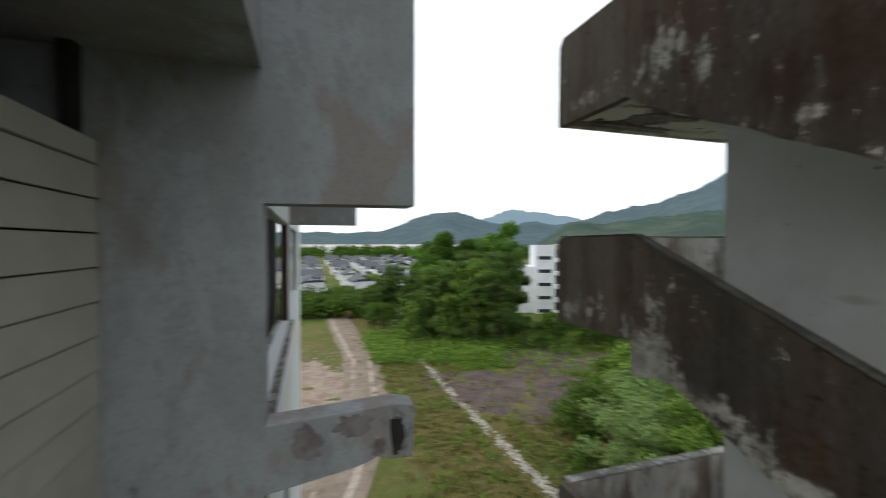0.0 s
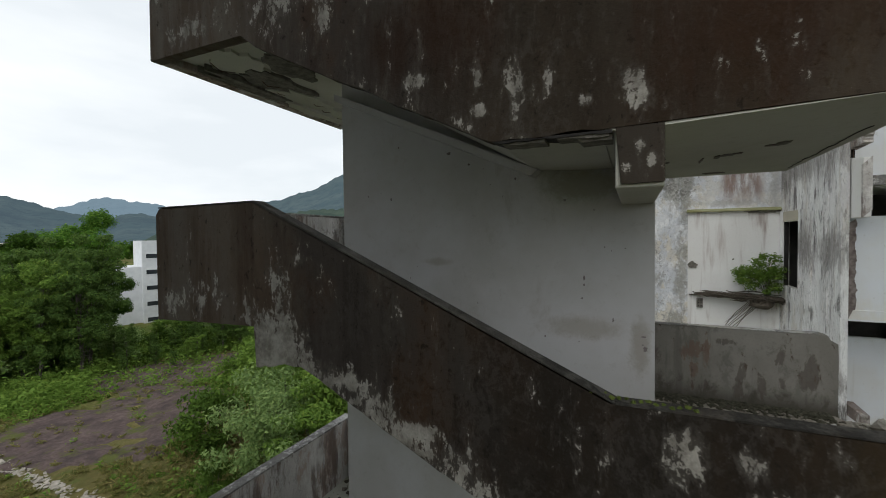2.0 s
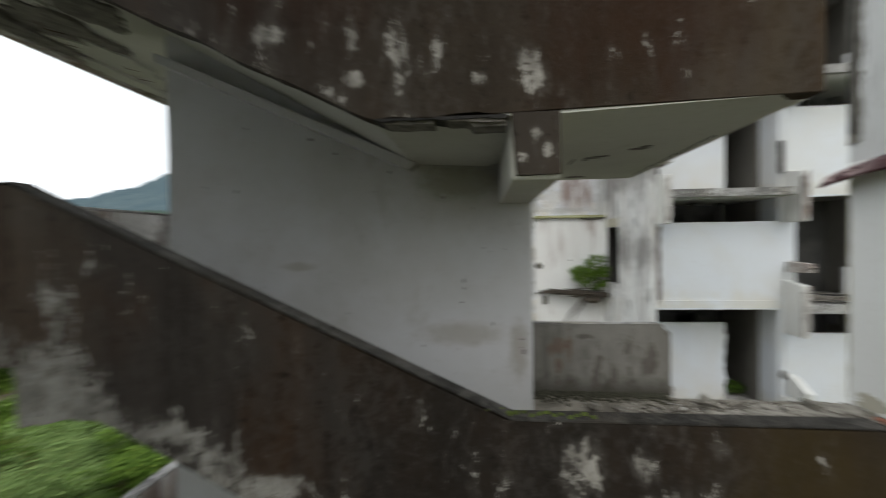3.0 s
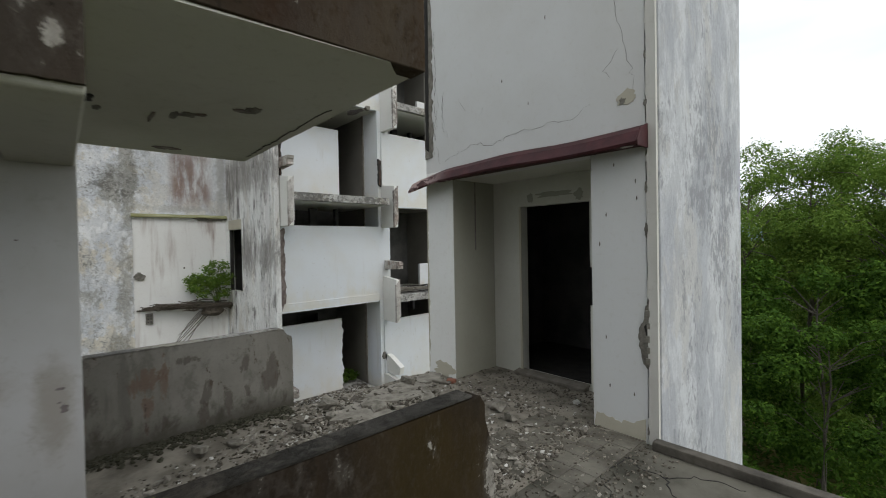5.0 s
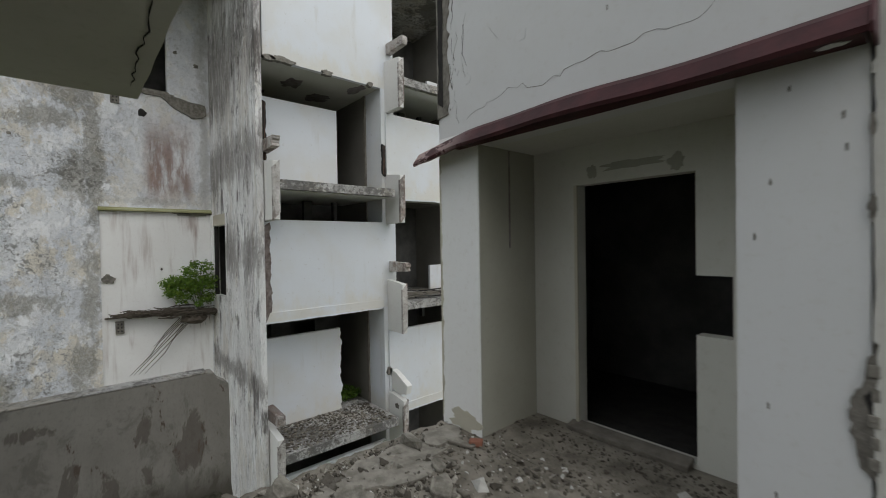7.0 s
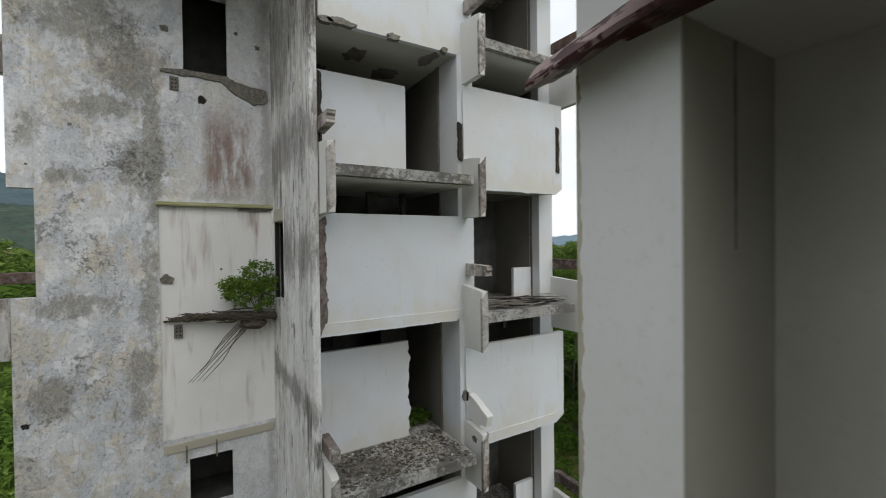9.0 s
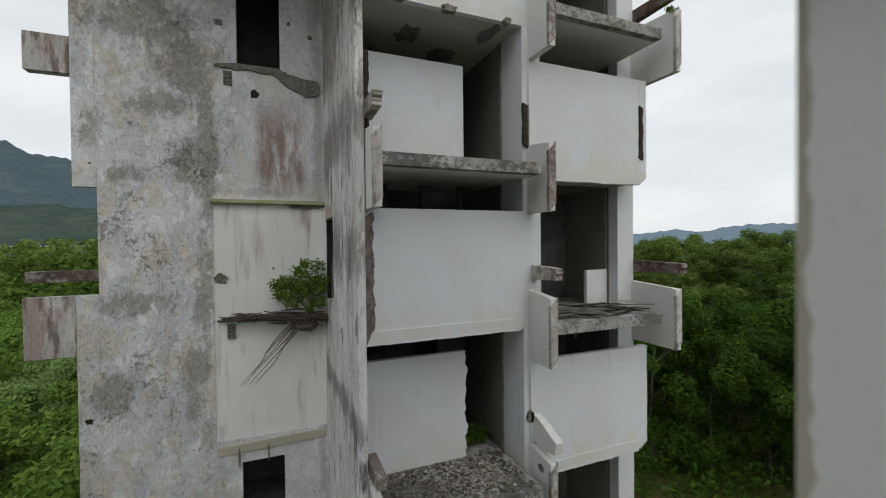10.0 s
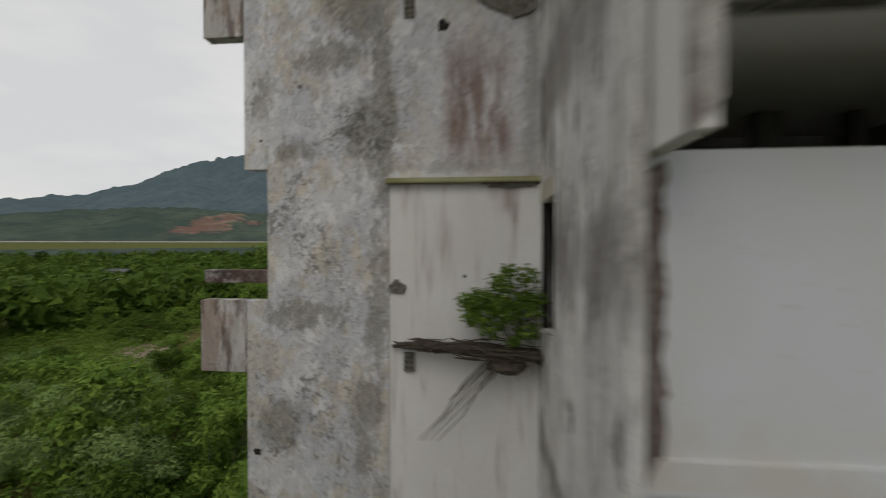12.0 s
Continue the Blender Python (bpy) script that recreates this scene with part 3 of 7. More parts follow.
def ragged(a, b, amp, seed, step=0.05):
    """A broken edge between two corners of an outline."""
    r = random.Random(seed)
    n = max(2, int(math.hypot(b[0] - a[0], b[1] - a[1]) / step))
    nx, ny = -(b[1] - a[1]), b[0] - a[0]
    l = math.hypot(nx, ny)
    out = [a]
    for i in range(1, n):
        f, o = i / n, amp * (1.3 * noise.noise((i * 0.21, seed, 0)) + 0.8 * noise.noise((i * 0.63, seed, 5)) + 0.3 * r.uniform(-1, 1))
        out.append((a[0] + (b[0] - a[0]) * f + nx / l * o, a[1] + (b[1] - a[1]) * f + ny / l * o))
    return out


def crack(name, axis, d, points, width, seed, material, parent, deep=0.006, jitter=0.03):
    """A thin dark crack that wanders over a wall."""
    r = random.Random(seed)
    line = []
    for a, b in zip(points, points[1:]):
        n = max(2, int(math.hypot(b[0] - a[0], b[1] - a[1]) / 0.06))
        line += [(a[0] + (b[0] - a[0]) * i / n + r.uniform(-1, 1) * jitter, a[1] + (b[1] - a[1]) * i / n + r.uniform(-1, 1) * jitter) for i in range(n)]
    line.append(points[-1])
    bm, rows = bmesh.new(), []
    for i, (u, v) in enumerate(line):
        w = width * r.uniform(0.4, 1.2) * (0.3 + 0.7 * math.sin(math.pi * (i + 0.5) / len(line)))
        p, q = line[max(i - 1, 0)], line[min(i + 1, len(line) - 1)]
        l = math.hypot(q[0] - p[0], q[1] - p[1]) or 1
        nx, ny = -(q[1] - p[1]) / l * w, (q[0] - p[0]) / l * w
        rows.append([bm.verts.new(place(axis, d + s, u + nx * k, v + ny * k)) for s, k in ((0, -1), (0, 1), (-deep, 1), (-deep, -1))])
    for a, b in zip(rows, rows[1:]):
        for k in range(4):
            bm.faces.new((a[k], a[(k + 1) % 4], b[(k + 1) % 4], b[k]))
    bm.faces.new(rows[0]), bm.faces.new(rows[-1][::-1])
    return part(name, bm, material, parent)


def blotch(name, axis, d0, d1, centre, size, seed, material, parent, label=""):
    """An uneven patch: a flake, a hole or a lump of bare concrete on a wall."""
    poly = []
    for i in range(30):
        a = 2 * math.pi * i / 30
        w = 1 + 0.5 * noise.noise((math.cos(a) * 1.5 + seed, math.sin(a) * 1.5, seed * 1.3)) + 0.32 * noise.noise((math.cos(a) * 5, math.sin(a) * 5, seed))
        poly.append((centre[0] + size[0] * w * math.cos(a), centre[1] + size[1] * w * math.sin(a)))
    return part(name, prism(axis, d0, d1, poly, 0.0), material, parent, label)


# ---- stair ----
stair = thing("stair_tower", "open concrete stair with algae-blackened parapets and grey spine wall", "staircase")
LOW = [(5.64, 9.82), (4.13, 9.86), *ragged((4.12, 9.45), (3.53, 9.52), 0.05, 4), *ragged((3.53, 9.52), (1.25, 8.42), 0.012, 6, 0.08), (1.25, 8.42), (-1.52, 8.42), *ragged((-1.52, 8.45), (-1.31, 9.555), 0.03, 3), (-1.30, 9.57), (0.86, 9.58), (4.12, 11.08), (5.57, 11.07), (5.63, 11.0)]
UP = [(5.64, 12.72), (4.22, 12.72), (4.02, 12.56), *ragged((4.02, 12.56), (1.68, 11.41), 0.012, 8, 0.08), *ragged((1.68, 11.41), (0.82, 11.42), 0.02, 2), (-0.90, 11.458), (-0.90, 12.48), (0.86, 12.48), (4.12, 13.98), (5.52, 14.0), (5.62, 13.88)]
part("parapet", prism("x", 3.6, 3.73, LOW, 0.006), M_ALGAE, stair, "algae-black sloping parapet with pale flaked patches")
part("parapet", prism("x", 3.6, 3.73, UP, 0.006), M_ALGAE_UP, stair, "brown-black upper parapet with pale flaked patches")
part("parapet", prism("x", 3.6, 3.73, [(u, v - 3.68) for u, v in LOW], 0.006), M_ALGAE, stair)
part("coping", prism("x", 3.596, 3.734, [(0.83, 9.585), (4.11, 11.083), (5.58, 11.075), (5.58, 11.088), (4.10, 11.096), (0.82, 9.597)], 0.003), M_COPING, stair, "worn parapet coping")
part("coping", solid(3.596, 3.734, -1.22, 0.82, 9.583, 9.597, 0.003), M_COPING, stair)
part("spine_wall", solid(5.19, 5.32, 0.52, 4.24, 0, TOP), M_GREYWALL, stair, "smooth grey-painted spine wall")
for z in (6.14, 9.82, 12.72, 15.62):
    low = 0.0 if z < 10 else 0.06
    part("landing", prism("z", z + 0.03 + low, z + 0.2, [(3.73, 4.0), *ragged((6.8, 4.0), (6.8, 5.5), 0.02, 5), (6.8, 5.5), (3.73, 5.5)], 0.004), M_SOFFIT, stair, "landing slab with spalled underside")
    part("end_parapet", solid(3.732, 6.95, 5.5, 5.64, z + 0.003, z + 1.26), M_LANDING, stair)
    part("back_parapet", solid(6.8, 6.93, 4.12, 5.498, z, z + 1.26), M_LANDING, stair)
    part("coping", solid(3.74, 6.96, 5.485, 5.655, z + 1.262, z + 1.29, 0.006), M_EDGE, stair)
# spalled layers under the upper landing
for i, (cx, cy, sx, sy, d) in enumerate(((4.2, 5.0, 0.36, 0.30, 0.03), (4.9, 5.05, 0.55, 0.26, 0.045), (5.5, 5.15, 0.5, 0.22, 0.06), (4.55, 4.5, 0.42, 0.2, 0.025), (6.1, 5.2, 0.5, 0.2, 0.05), (5.0, 5.38, 0.95, 0.1, 0.08), (6.0, 5.36, 0.7, 0.1, 0.1))):
    blotch("spalled_layer", "z", 12.81 - d, 12.815, (cx, cy), (sx, sy), i * 1.7 + 1, M_SPALL if i % 2 else M_SOFFIT, stair)
for i in range(9):
    bm = bmesh.new()
    x, y = 4.0 + i * 0.31, 5.2 + 0.12 * math.sin(i * 2.1)
    limb(bm, [(x, y, 12.78), (x + 0.16, y + 0.03, 12.74), (x + 0.33, y - 0.02, 12.77)], [0.006] * 3, 5)
    part("rebar", bm, M_STEEL, stair)
for z0 in (5.6, 8.5, 11.4):
    part("flight", prism("x", 3.731, 5.189, [(0.9, z0 - 0.02), (0.9, z0 + 0.2), (4.0, z0 + 1.6), (4.0, z0 + 1.32), (1.66, z0 + 0.02)], 0.0), M_SOFFIT, stair, "sloping flight slab")
    part("flight", prism("x", 5.321, 6.8, [(0.9, z0 + 2.88), (0.9, z0 + 3.08), (4.0, z0 + 1.62), (4.0, z0 + 1.4)], 0.0), M_SOFFIT, stair)
    for k in range(8):
        y, z = 0.95 + 0.38 * k, z0 + 0.2 + 0.1725 * k
        part("step", solid(3.74, 5.18, y, y + 0.40, z, z + 0.18, 0.006), M_FLOOR, stair)
part("flight_edge", prism("x", 4.98, 5.188, [(4.2, 12.47), (1.69, 11.34), (1.60, 11.40), (4.2, 12.56)], 0.004), M_GREYWALL, stair)

r = random.Random(77)
PITS = [(1.18, 10.27, 0.010, 0.022), (1.18, 10.20, 0.008, 0.014), (1.2, 10.06, 0.012, 0.009), (0.605, 9.58, 0.02, 0.025), (0.62, 9.7, 0.02, 0.008), (1.374, 11.09, 0.014, 0.014), (2.70, 11.70, 0.025, 0.018), (2.45, 11.55, 0.015, 0.012), (0.9, 9.85, 0.008, 0.02), (1.9, 11.35, 0.012, 0.012), (3.5, 11.2, 0.012, 0.016)]
for i, (y, z, sy, sz) in enumerate(PITS + [(r.uniform(0.6, 3.9), r.uniform(9.4, 11.9), r.uniform(0.003, 0.009), r.uniform(0.004, 0.012)) for _ in range(22)]):
    blotch("pit", "x", 5.1865, 5.191, (y, z), (sy, sz), i * 1.3, M_STAIN, stair)

# ---- corridor slabs between stair and lift tower ----
corridor = thing("corridor", "broken access corridor of bare concrete beside the stair", "corridor", kind="structure")
part("floor_slab", prism("z", 8.45, F, [(3.731, 0.9), (3.731, -3.24), *ragged((6.4, -3.24), (6.4, -1.3), 0.05, 12), (6.52, -1.3), (6.52, 0.9)], 0.0), M_FLOOR, corridor, "dusty concrete floor slab")
r = random.Random(12)
for i in range(5):
    for j in range(6):
        if r.random() < 0.78:
            part("floor_tile", solid(3.42 + 0.205 * i, 3.62 + 0.205 * i, -3.2 + 0.205 * j, -3.0 + 0.205 * j, F - 0.004, F + r.uniform(0.004, 0.010), 0.002), M_TILE, corridor)
part("floor_slab", solid(0.6, 3.729, -3.24, -1.34, 8.45, F - 0.004), M_WALKWAY, corridor, "dark mossy walkway slab")
part("floor_slab", solid(3.6, 3.73, -3.24, -1.34, 8.452, F - 0.002, 0.0), M_WALKWAY, corridor)
part("kerb", solid(0.6, 3.30, -3.235, -3.13, F - 0.003, 8.775, 0.012), M_KERB, corridor, "low weathered kerb board")
for i, pts in enumerate(([(3.62, -3.1), (3.3, -2.8), (3.05, -2.75), (2.8, -2.4)], [(3.4, -2.9), (3.45, -2.5), (3.2, -2.2)], [(3.1, -2.75), (2.9, -2.95), (2.6, -3.0)])):
    crack("crack", "z", F - 0.0005, pts, 0.005, 30 + i, M_GAP, corridor, jitter=0.03)
def soffit_lift(x, y):
    """The soffit rises a little towards the outer end of the parapet."""
    return 0.062 * max(0.0, (0.53 - y) / 1.43) * max(0.0, (6.43 - x) / 2.8)


def follow_soffit(ob):
    for v in ob.data.vertices:
        v.co.z += soffit_lift(v.co.x, v.co.y)


bm, grid = bmesh.new(), {}
for i in range(29):
    for j in range(19):
        x, y = 3.606 + 2.824 * i / 28, -0.885 + 1.785 * j / 18
        y += (0.012 * noise.noise((x * 3.1, 1, 2)) + 0.06 * i / 28) * (j == 0)
        grid[i, j] = [bm.verts.new((x, y, 11.4 + soffit_lift(x, y))), bm.verts.new((x, y, 11.6))]
for i in range(28):
    for j in range(18):
        for side in (0, 1):
            bm.faces.new([grid[p][side] for p in ((i, j), (i + 1, j), (i + 1, j + 1), (i, j + 1))])
rim = [(i, 0) for i in range(29)] + [(28, j) for j in range(1, 19)] + [(i, 18) for i in range(27, -1, -1)] + [(0, j) for j in range(17, 0, -1)]
for p, q in zip(rim, rim[1:] + rim[:1]):
    bm.faces.new((grid[p][0], grid[q][0], grid[q][1], grid[p][1]))
for v in bm.verts:
    if v.co.x < 3.735 and v.co.z > 11.55:
        v.co.x = 3.735
part("upper_slab", bm, M_SOFFIT, corridor, "upper slab with stained grey-green soffit")
part("cross_beam", prism("y", 0.53, 0.82, [(3.63, 11.035), (3.645, 11.02), (5.188, 11.02), (5.188, 11.399), (3.63, 11.399)], 0.006), M_SOFFIT, corridor, "pale grey cross beam")
part("beam_end", prism("x", 3.604, 3.629, [(0.53, 11.05), *ragged((0.53, 11.05), (0.82, 11.05), 0.008, 44, 0.03), (0.82, 11.418), (0.53, 11.418)], 0.004), M_BEAM, corridor, "dark stained beam end with pale flakes")
for i, (ya, yb, z, m) in enumerate(((0.84, 1.66, 11.385, M_GAP), (0.86, 1.25, 11.37, M_SPALL), (1.28, 1.64, 11.375, M_SPALL), (0.84, 1.1, 11.35, M_SPALL))):
    part("delaminated_layer", prism("x", 3.60 + 0.014 * i, 3.76 + 0.02 * i, [*ragged((ya, z), (yb, z + 0.01), 0.012, 81 + i, 0.06), (yb, 11.408), (ya, 11.408)], 0.0), m, corridor)
part("cross_beam", solid(5.322, 6.43, 0.53, 0.82, 11.02, 11.399), M_SOFFIT, corridor)
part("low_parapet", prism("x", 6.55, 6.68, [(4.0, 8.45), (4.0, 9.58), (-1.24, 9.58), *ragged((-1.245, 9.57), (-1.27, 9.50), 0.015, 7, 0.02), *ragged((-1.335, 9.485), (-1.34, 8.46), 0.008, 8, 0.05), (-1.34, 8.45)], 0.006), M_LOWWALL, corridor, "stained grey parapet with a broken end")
part("coping", solid(6.548, 6.682, -1.2, 4.0, 9.583, 9.589, 0.0), M_EDGE, corridor)
blotch("broken_top", "x", 6.543, 6.56, (0.50, 9.53), (0.13, 0.045), 2.4, M_SPALL, corridor, "dark broken notch in a parapet top")
follow_soffit(crack("crack", "z", 11.3985, [(6.2, -0.775), (5.7, -0.765), (5.3, -0.775), (4.8, -0.76), (4.45, -0.78)], 0.003, 3, M_GAP, corridor, jitter=0.012))
for i, (x, y, sx, sy, m) in enumerate(((4.74, -0.36, 0.07, 0.045, M_SPALL), (4.79, -0.31, 0.03, 0.05, M_BROWNEDGE), (5.06, -0.05, 0.05, 0.05, M_SPALL), (5.13, 0.02, 0.09, 0.022, M_SPALL), (5.02, -0.12, 0.03, 0.03, M_BROWNEDGE), (5.01, 0.48, 0.10, 0.03, M_GAP), (5.2, 0.42, 0.05, 0.02, M_SPALL), (5.25, 0.13, 0.12, 0.012, M_BROWNEDGE), (6.2, -0.1, 0.05, 0.10, M_BROWNEDGE))):
    follow_soffit(blotch("spalled_patch", "z", 11.3935, 11.401, (x, y), (sx, sy), i * 1.9 + 3.3, m, corridor))


# ---- lift tower ----
tower = thing("lift_tower", "white rendered tower with a dark doorway recess and maroon gutter", "building")
part("front_wall", pierced("y", -3.45, -3.26, 3.38, 6.39, 0, TOP, [(3.9, 5.863, F, 11.36)]), M_FRONT, tower, "cracked white rendered wall")
part("back_wall", pierced("y", -4.22, -4.09, 3.7, 6.1, F - 0.2, 11.5, [(4.37, 5.37, F + 0.04, 11.0), (4.13, 4.37, 9.74, 10.2)]), M_RECESS, tower)
# This side's shade is put into its darker render.
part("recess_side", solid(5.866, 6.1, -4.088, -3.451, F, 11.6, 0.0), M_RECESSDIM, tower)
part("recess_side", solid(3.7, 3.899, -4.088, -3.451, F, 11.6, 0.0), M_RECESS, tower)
# Added thin sheet, darkened for the shade on the opening's side.
part("jamb_shade", solid(5.8565, 5.8625, -3.451, -3.268, F + 0.004, 11.362, 0.0), M_RECESSDIM, tower)
part("recess_ceiling", solid(3.9, 5.865, -4.088, -3.451, 11.365, 11.55, 0.0), M_RECESS, tower)
part("recess_floor", solid(3.4, 6.24, -5.84, -3.242, 8.45, F + 0.003, 0.0), M_FLOOR, tower)
# Dark boxes line the shaft; its shade is put into their colour.
part("shade_lining", solid(3.372, 3.39, -5.84, -4.23, 8.72, 11.9, 0.0), M_DARK, tower)
part("shade_lining", solid(6.22, 6.248, -5.84, -4.23, 8.72, 11.9, 0.0), M_DARK, tower)
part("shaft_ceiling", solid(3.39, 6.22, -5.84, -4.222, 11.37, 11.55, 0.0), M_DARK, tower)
part("side_wall", solid(3.27, 3.371, -6.0, -3.29, 0, TOP, 0.012), M_TOWER, tower, "blue-grey streaked side wall")
part("corner_strip", prism("y", -3.289, -3.250, [(3.285, 0), (3.285, TOP), (3.37, TOP), *ragged((3.37, TOP), (3.368, 8.0), 0.012, 66, 0.06), (3.37, 0)], 0.0), M_CORNER, tower, "rough cream corner strip")
for i in range(26):
    z = 8.8 + 0.19 * i + 0.1 * math.sin(i * 5.1)
    blotch("chip", "y", -3.258, -3.2475, (3.374 - 0.012 * (i % 3), z), (0.010 + 0.006 * (i % 2), 0.03 + 0.03 * ((i * 7) % 5) / 4), i * 1.31, M_CORNER if i % 3 else M_SPALL, tower)
part("side_wall", solid(6.25, 6.39, -6.0, -3.452, 0, TOP, 0.0), M_WHITE, tower)
part("rear_wall", solid(3.372, 6.249, -6.0, -5.85, 0, TOP, 0.0), M_DARK, tower)
# Unseen roof, added to keep daylight out of the shaft.
part("roof", solid(3.2, 6.5, -6.05, -3.2, TOP + 0.003, TOP + 0.2), M_EDGE, tower)
part("door_sill", prism("x", 4.40, 5.45, [(-4.13, F + 0.004), (-3.98, F + 0.004), (-3.97, F + 0.05), (-4.12, F + 0.075)], 0.006), M_PLANK, tower, "loose wooden threshold plank")
for i, (x, z, sx, sz) in enumerate(((4.85, 11.13, 0.30, 0.035), (4.5, 11.09, 0.06, 0.07), (5.22, 11.10, 0.05, 0.06))):
    blotch("stain", "y", -4.092, -4.0875, (x, z), (sx, sz), i + 3.7, M_RECESSDIM, tower)
# Dark sheet over the floor; the shade behind the door is its colour.
part("shaft_floor_shade", solid(3.39, 6.22, -5.84, -4.225, F + 0.0045, F + 0.02, 0.0), M_GAP, tower)
part("door_frame", solid(5.371, 5.40, -4.10, -4.07, F + 0.02, 11.0, 0.0), M_CREAM, tower)
part("conduit", solid(5.86, 5.868, -3.70, -3.68, 10.42, 11.36, 0.0), M_STAIN, tower, "dark chase in plaster")
# Added facing, brighter than its wall: stronger light at this edge in its colour.
part("pilaster_face", prism("y", -3.262, -3.2565, [(5.864, F), *ragged((6.384, F), (6.384, 11.5), 0.006, 83, 0.1), (6.384, 11.5), (5.864, 11.5)], 0.0), M_JAMB, tower, "cream-white plaster facing, brightened beside the recess")
part("flaked_foot", prism("y", -3.262, -3.2555, [(3.40, 8.706), *ragged((3.40, 8.90), (3.62, 8.80), 0.04, 61, 0.03), *ragged((3.62, 8.80), (3.895, 8.86), 0.04, 62, 0.03), (3.895, 8.706)], 0.0), M_CREAM, tower, "flaked cream paint at the foot of a wall")
blotch("stain", "y", -3.262, -3.2553, (6.1, 8.80), (0.2, 0.11), 6.6, M_CREAM, tower)
# the gutter under the wall: a folded metal channel, sagging to one end
gut = [(-3.262, 11.545), (-3.12, 11.47), (-3.045, 11.365), (-3.055, 11.34), (-3.075, 11.36), (-3.25, 11.42)]
bm, rows = bmesh.new(), []
for i in range(25):
    f = i / 24
    x = 3.37 + f * 3.15
    dz = -0.012 * math.sin(f * 9) - 0.10 * max(0, f - 0.82) * 5 * f - 0.02 * f
    dy = 0.008 * math.sin(f * 17) + 0.05 * max(0, f - 0.85) * 4
    rows.append([bm.verts.new((x, y + dy, z + dz)) for y, z in gut])
for a, b in zip(rows, rows[1:]):
    for k in range(6):
        bm.faces.new((a[k], a[(k + 1) % 6], b[(k + 1) % 6], b[k]))
bm.faces.new(rows[0]), bm.faces.new(rows[-1][::-1])
gutter = part("gutter", bm, M_MAROON, tower, "sagging maroon metal gutter")
part("end_cap", prism("x", 3.352, 3.372, [(-3.265, 11.555), (-3.11, 11.49), (-3.03, 11.37), (-3.04, 11.325), (-3.265, 11.33)], 0.004), M_MAROON, gutter)
part("soffit_board", solid(3.39, 6.10, -3.257, -3.085, 11.352, 11.368, 0.0), M_MAROON, gutter)
blotch("torn_hole", "z", 11.349, 11.3525, (3.5, -3.16), (0.05, 0.03), 2.2, M_FRONT, gutter)
# cracks, broken corner and chipped edge of the front wall
for i, pts in enumerate(([(6.0, 11.60), (5.72, 11.70), (5.5, 11.76), (5.15, 11.70), (4.74, 11.75), (4.4, 11.78), (4.12, 11.75), (3.9, 11.85)], [(6.22, 12.9), (6.12, 12.4), (6.2, 12.0), (6.1, 11.6)], [(6.0, 12.6), (6.08, 12.2), (5.98, 11.95)], [(3.72, 13.2), (3.66, 12.7), (3.58, 12.35), (3.5, 12.1), (3.46, 11.8)], [(3.62, 12.3), (3.75, 12.15), (3.7, 12.05)], [(5.7, 12.35), (5.6, 12.2)])):
    crack("crack", "y", -3.2585, pts, 0.0022, i + 5, M_SPALL, tower, jitter=0.024)
part("broken_corner", prism("y", -3.44, -3.246, [(6.395, 11.7), *ragged((6.24, 11.72), (6.22, 13.6), 0.045, 21), *ragged((6.24, 13.6), (6.30, TOP - 0.1), 0.03, 22, 0.15), (6.395, TOP - 0.1)], 0.0), M_BRICK, tower, "broken plaster corner with dark gap")
part("dark_gap", prism("y", -3.44, -3.2405, [*ragged((6.31, 11.8), (6.275, 14.6), 0.010, 23), *ragged((6.345, 14.6), (6.375, 11.8), 0.010, 24)], 0.0), M_GAP, tower)
for i, pts in enumerate(([(6.20, 13.4), (6.16, 12.9), (6.2, 12.5), (6.14, 12.1)], [(6.02, 12.5), (6.05, 12.25), (5.99, 12.1)], [(6.24, 12.2), (6.17, 11.95), (6.22, 11.75)])):
    crack("crack", "y", -3.2585, pts, 0.0035, i + 55, M_GAP, tower, jitter=0.02)
part("broken_edge", prism("y", -3.262, -3.2545, [(6.392, 8.75), (6.392, 11.3), *ragged((6.372, 11.3), (6.365, 10.1), 0.014, 70, 0.03), *ragged((6.36, 10.1), (6.37, 8.75), 0.018, 72, 0.025)], 0.0), M_CREAM, tower, "crumbled cream wall edge")
part("chipped_plaster", prism("y", -3.27, -3.2525, [(3.30, 9.36), *ragged((3.345, 9.30), (3.42, 9.42), 0.02, 91, 0.02), *ragged((3.42, 9.42), (3.458, 9.64), 0.022, 92, 0.02), *ragged((3.458, 9.66), (3.40, 9.86), 0.022, 93, 0.02), *ragged((3.40, 9.86), (3.36, 10.02), 0.012, 97, 0.02), (3.30, 9.98)], 0.0), M_SPALL, tower, "chipped wall edge with exposed core")
part("dark_gap", prism("y", -3.27, -3.2505, [*ragged((3.357, 9.62), (3.40, 9.66), 0.012, 94, 0.02), *ragged((3.405, 9.74), (3.36, 9.80), 0.012, 95, 0.02)], 0.0), M_GAP, tower)
for i, z in enumerate((9.40, 9.50, 9.60, 9.72, 9.83)):
    part("brick", solid(3.352, 3.392 - 0.012 * (i % 2), -3.254, -3.243 + 0.003 * (i % 3), z, z + 0.06, 0.008), M_BRICK, tower)
blotch("flake", "y", -3.262, -3.2545, (3.54, 11.83), (0.085, 0.075), 2.5, M_CREAM, tower, "curled flake of cream plaster")
blotch("flake", "y", -3.262, -3.2525, (3.58, 11.80), (0.03, 0.028), 4.1, M_SPALL, tower)
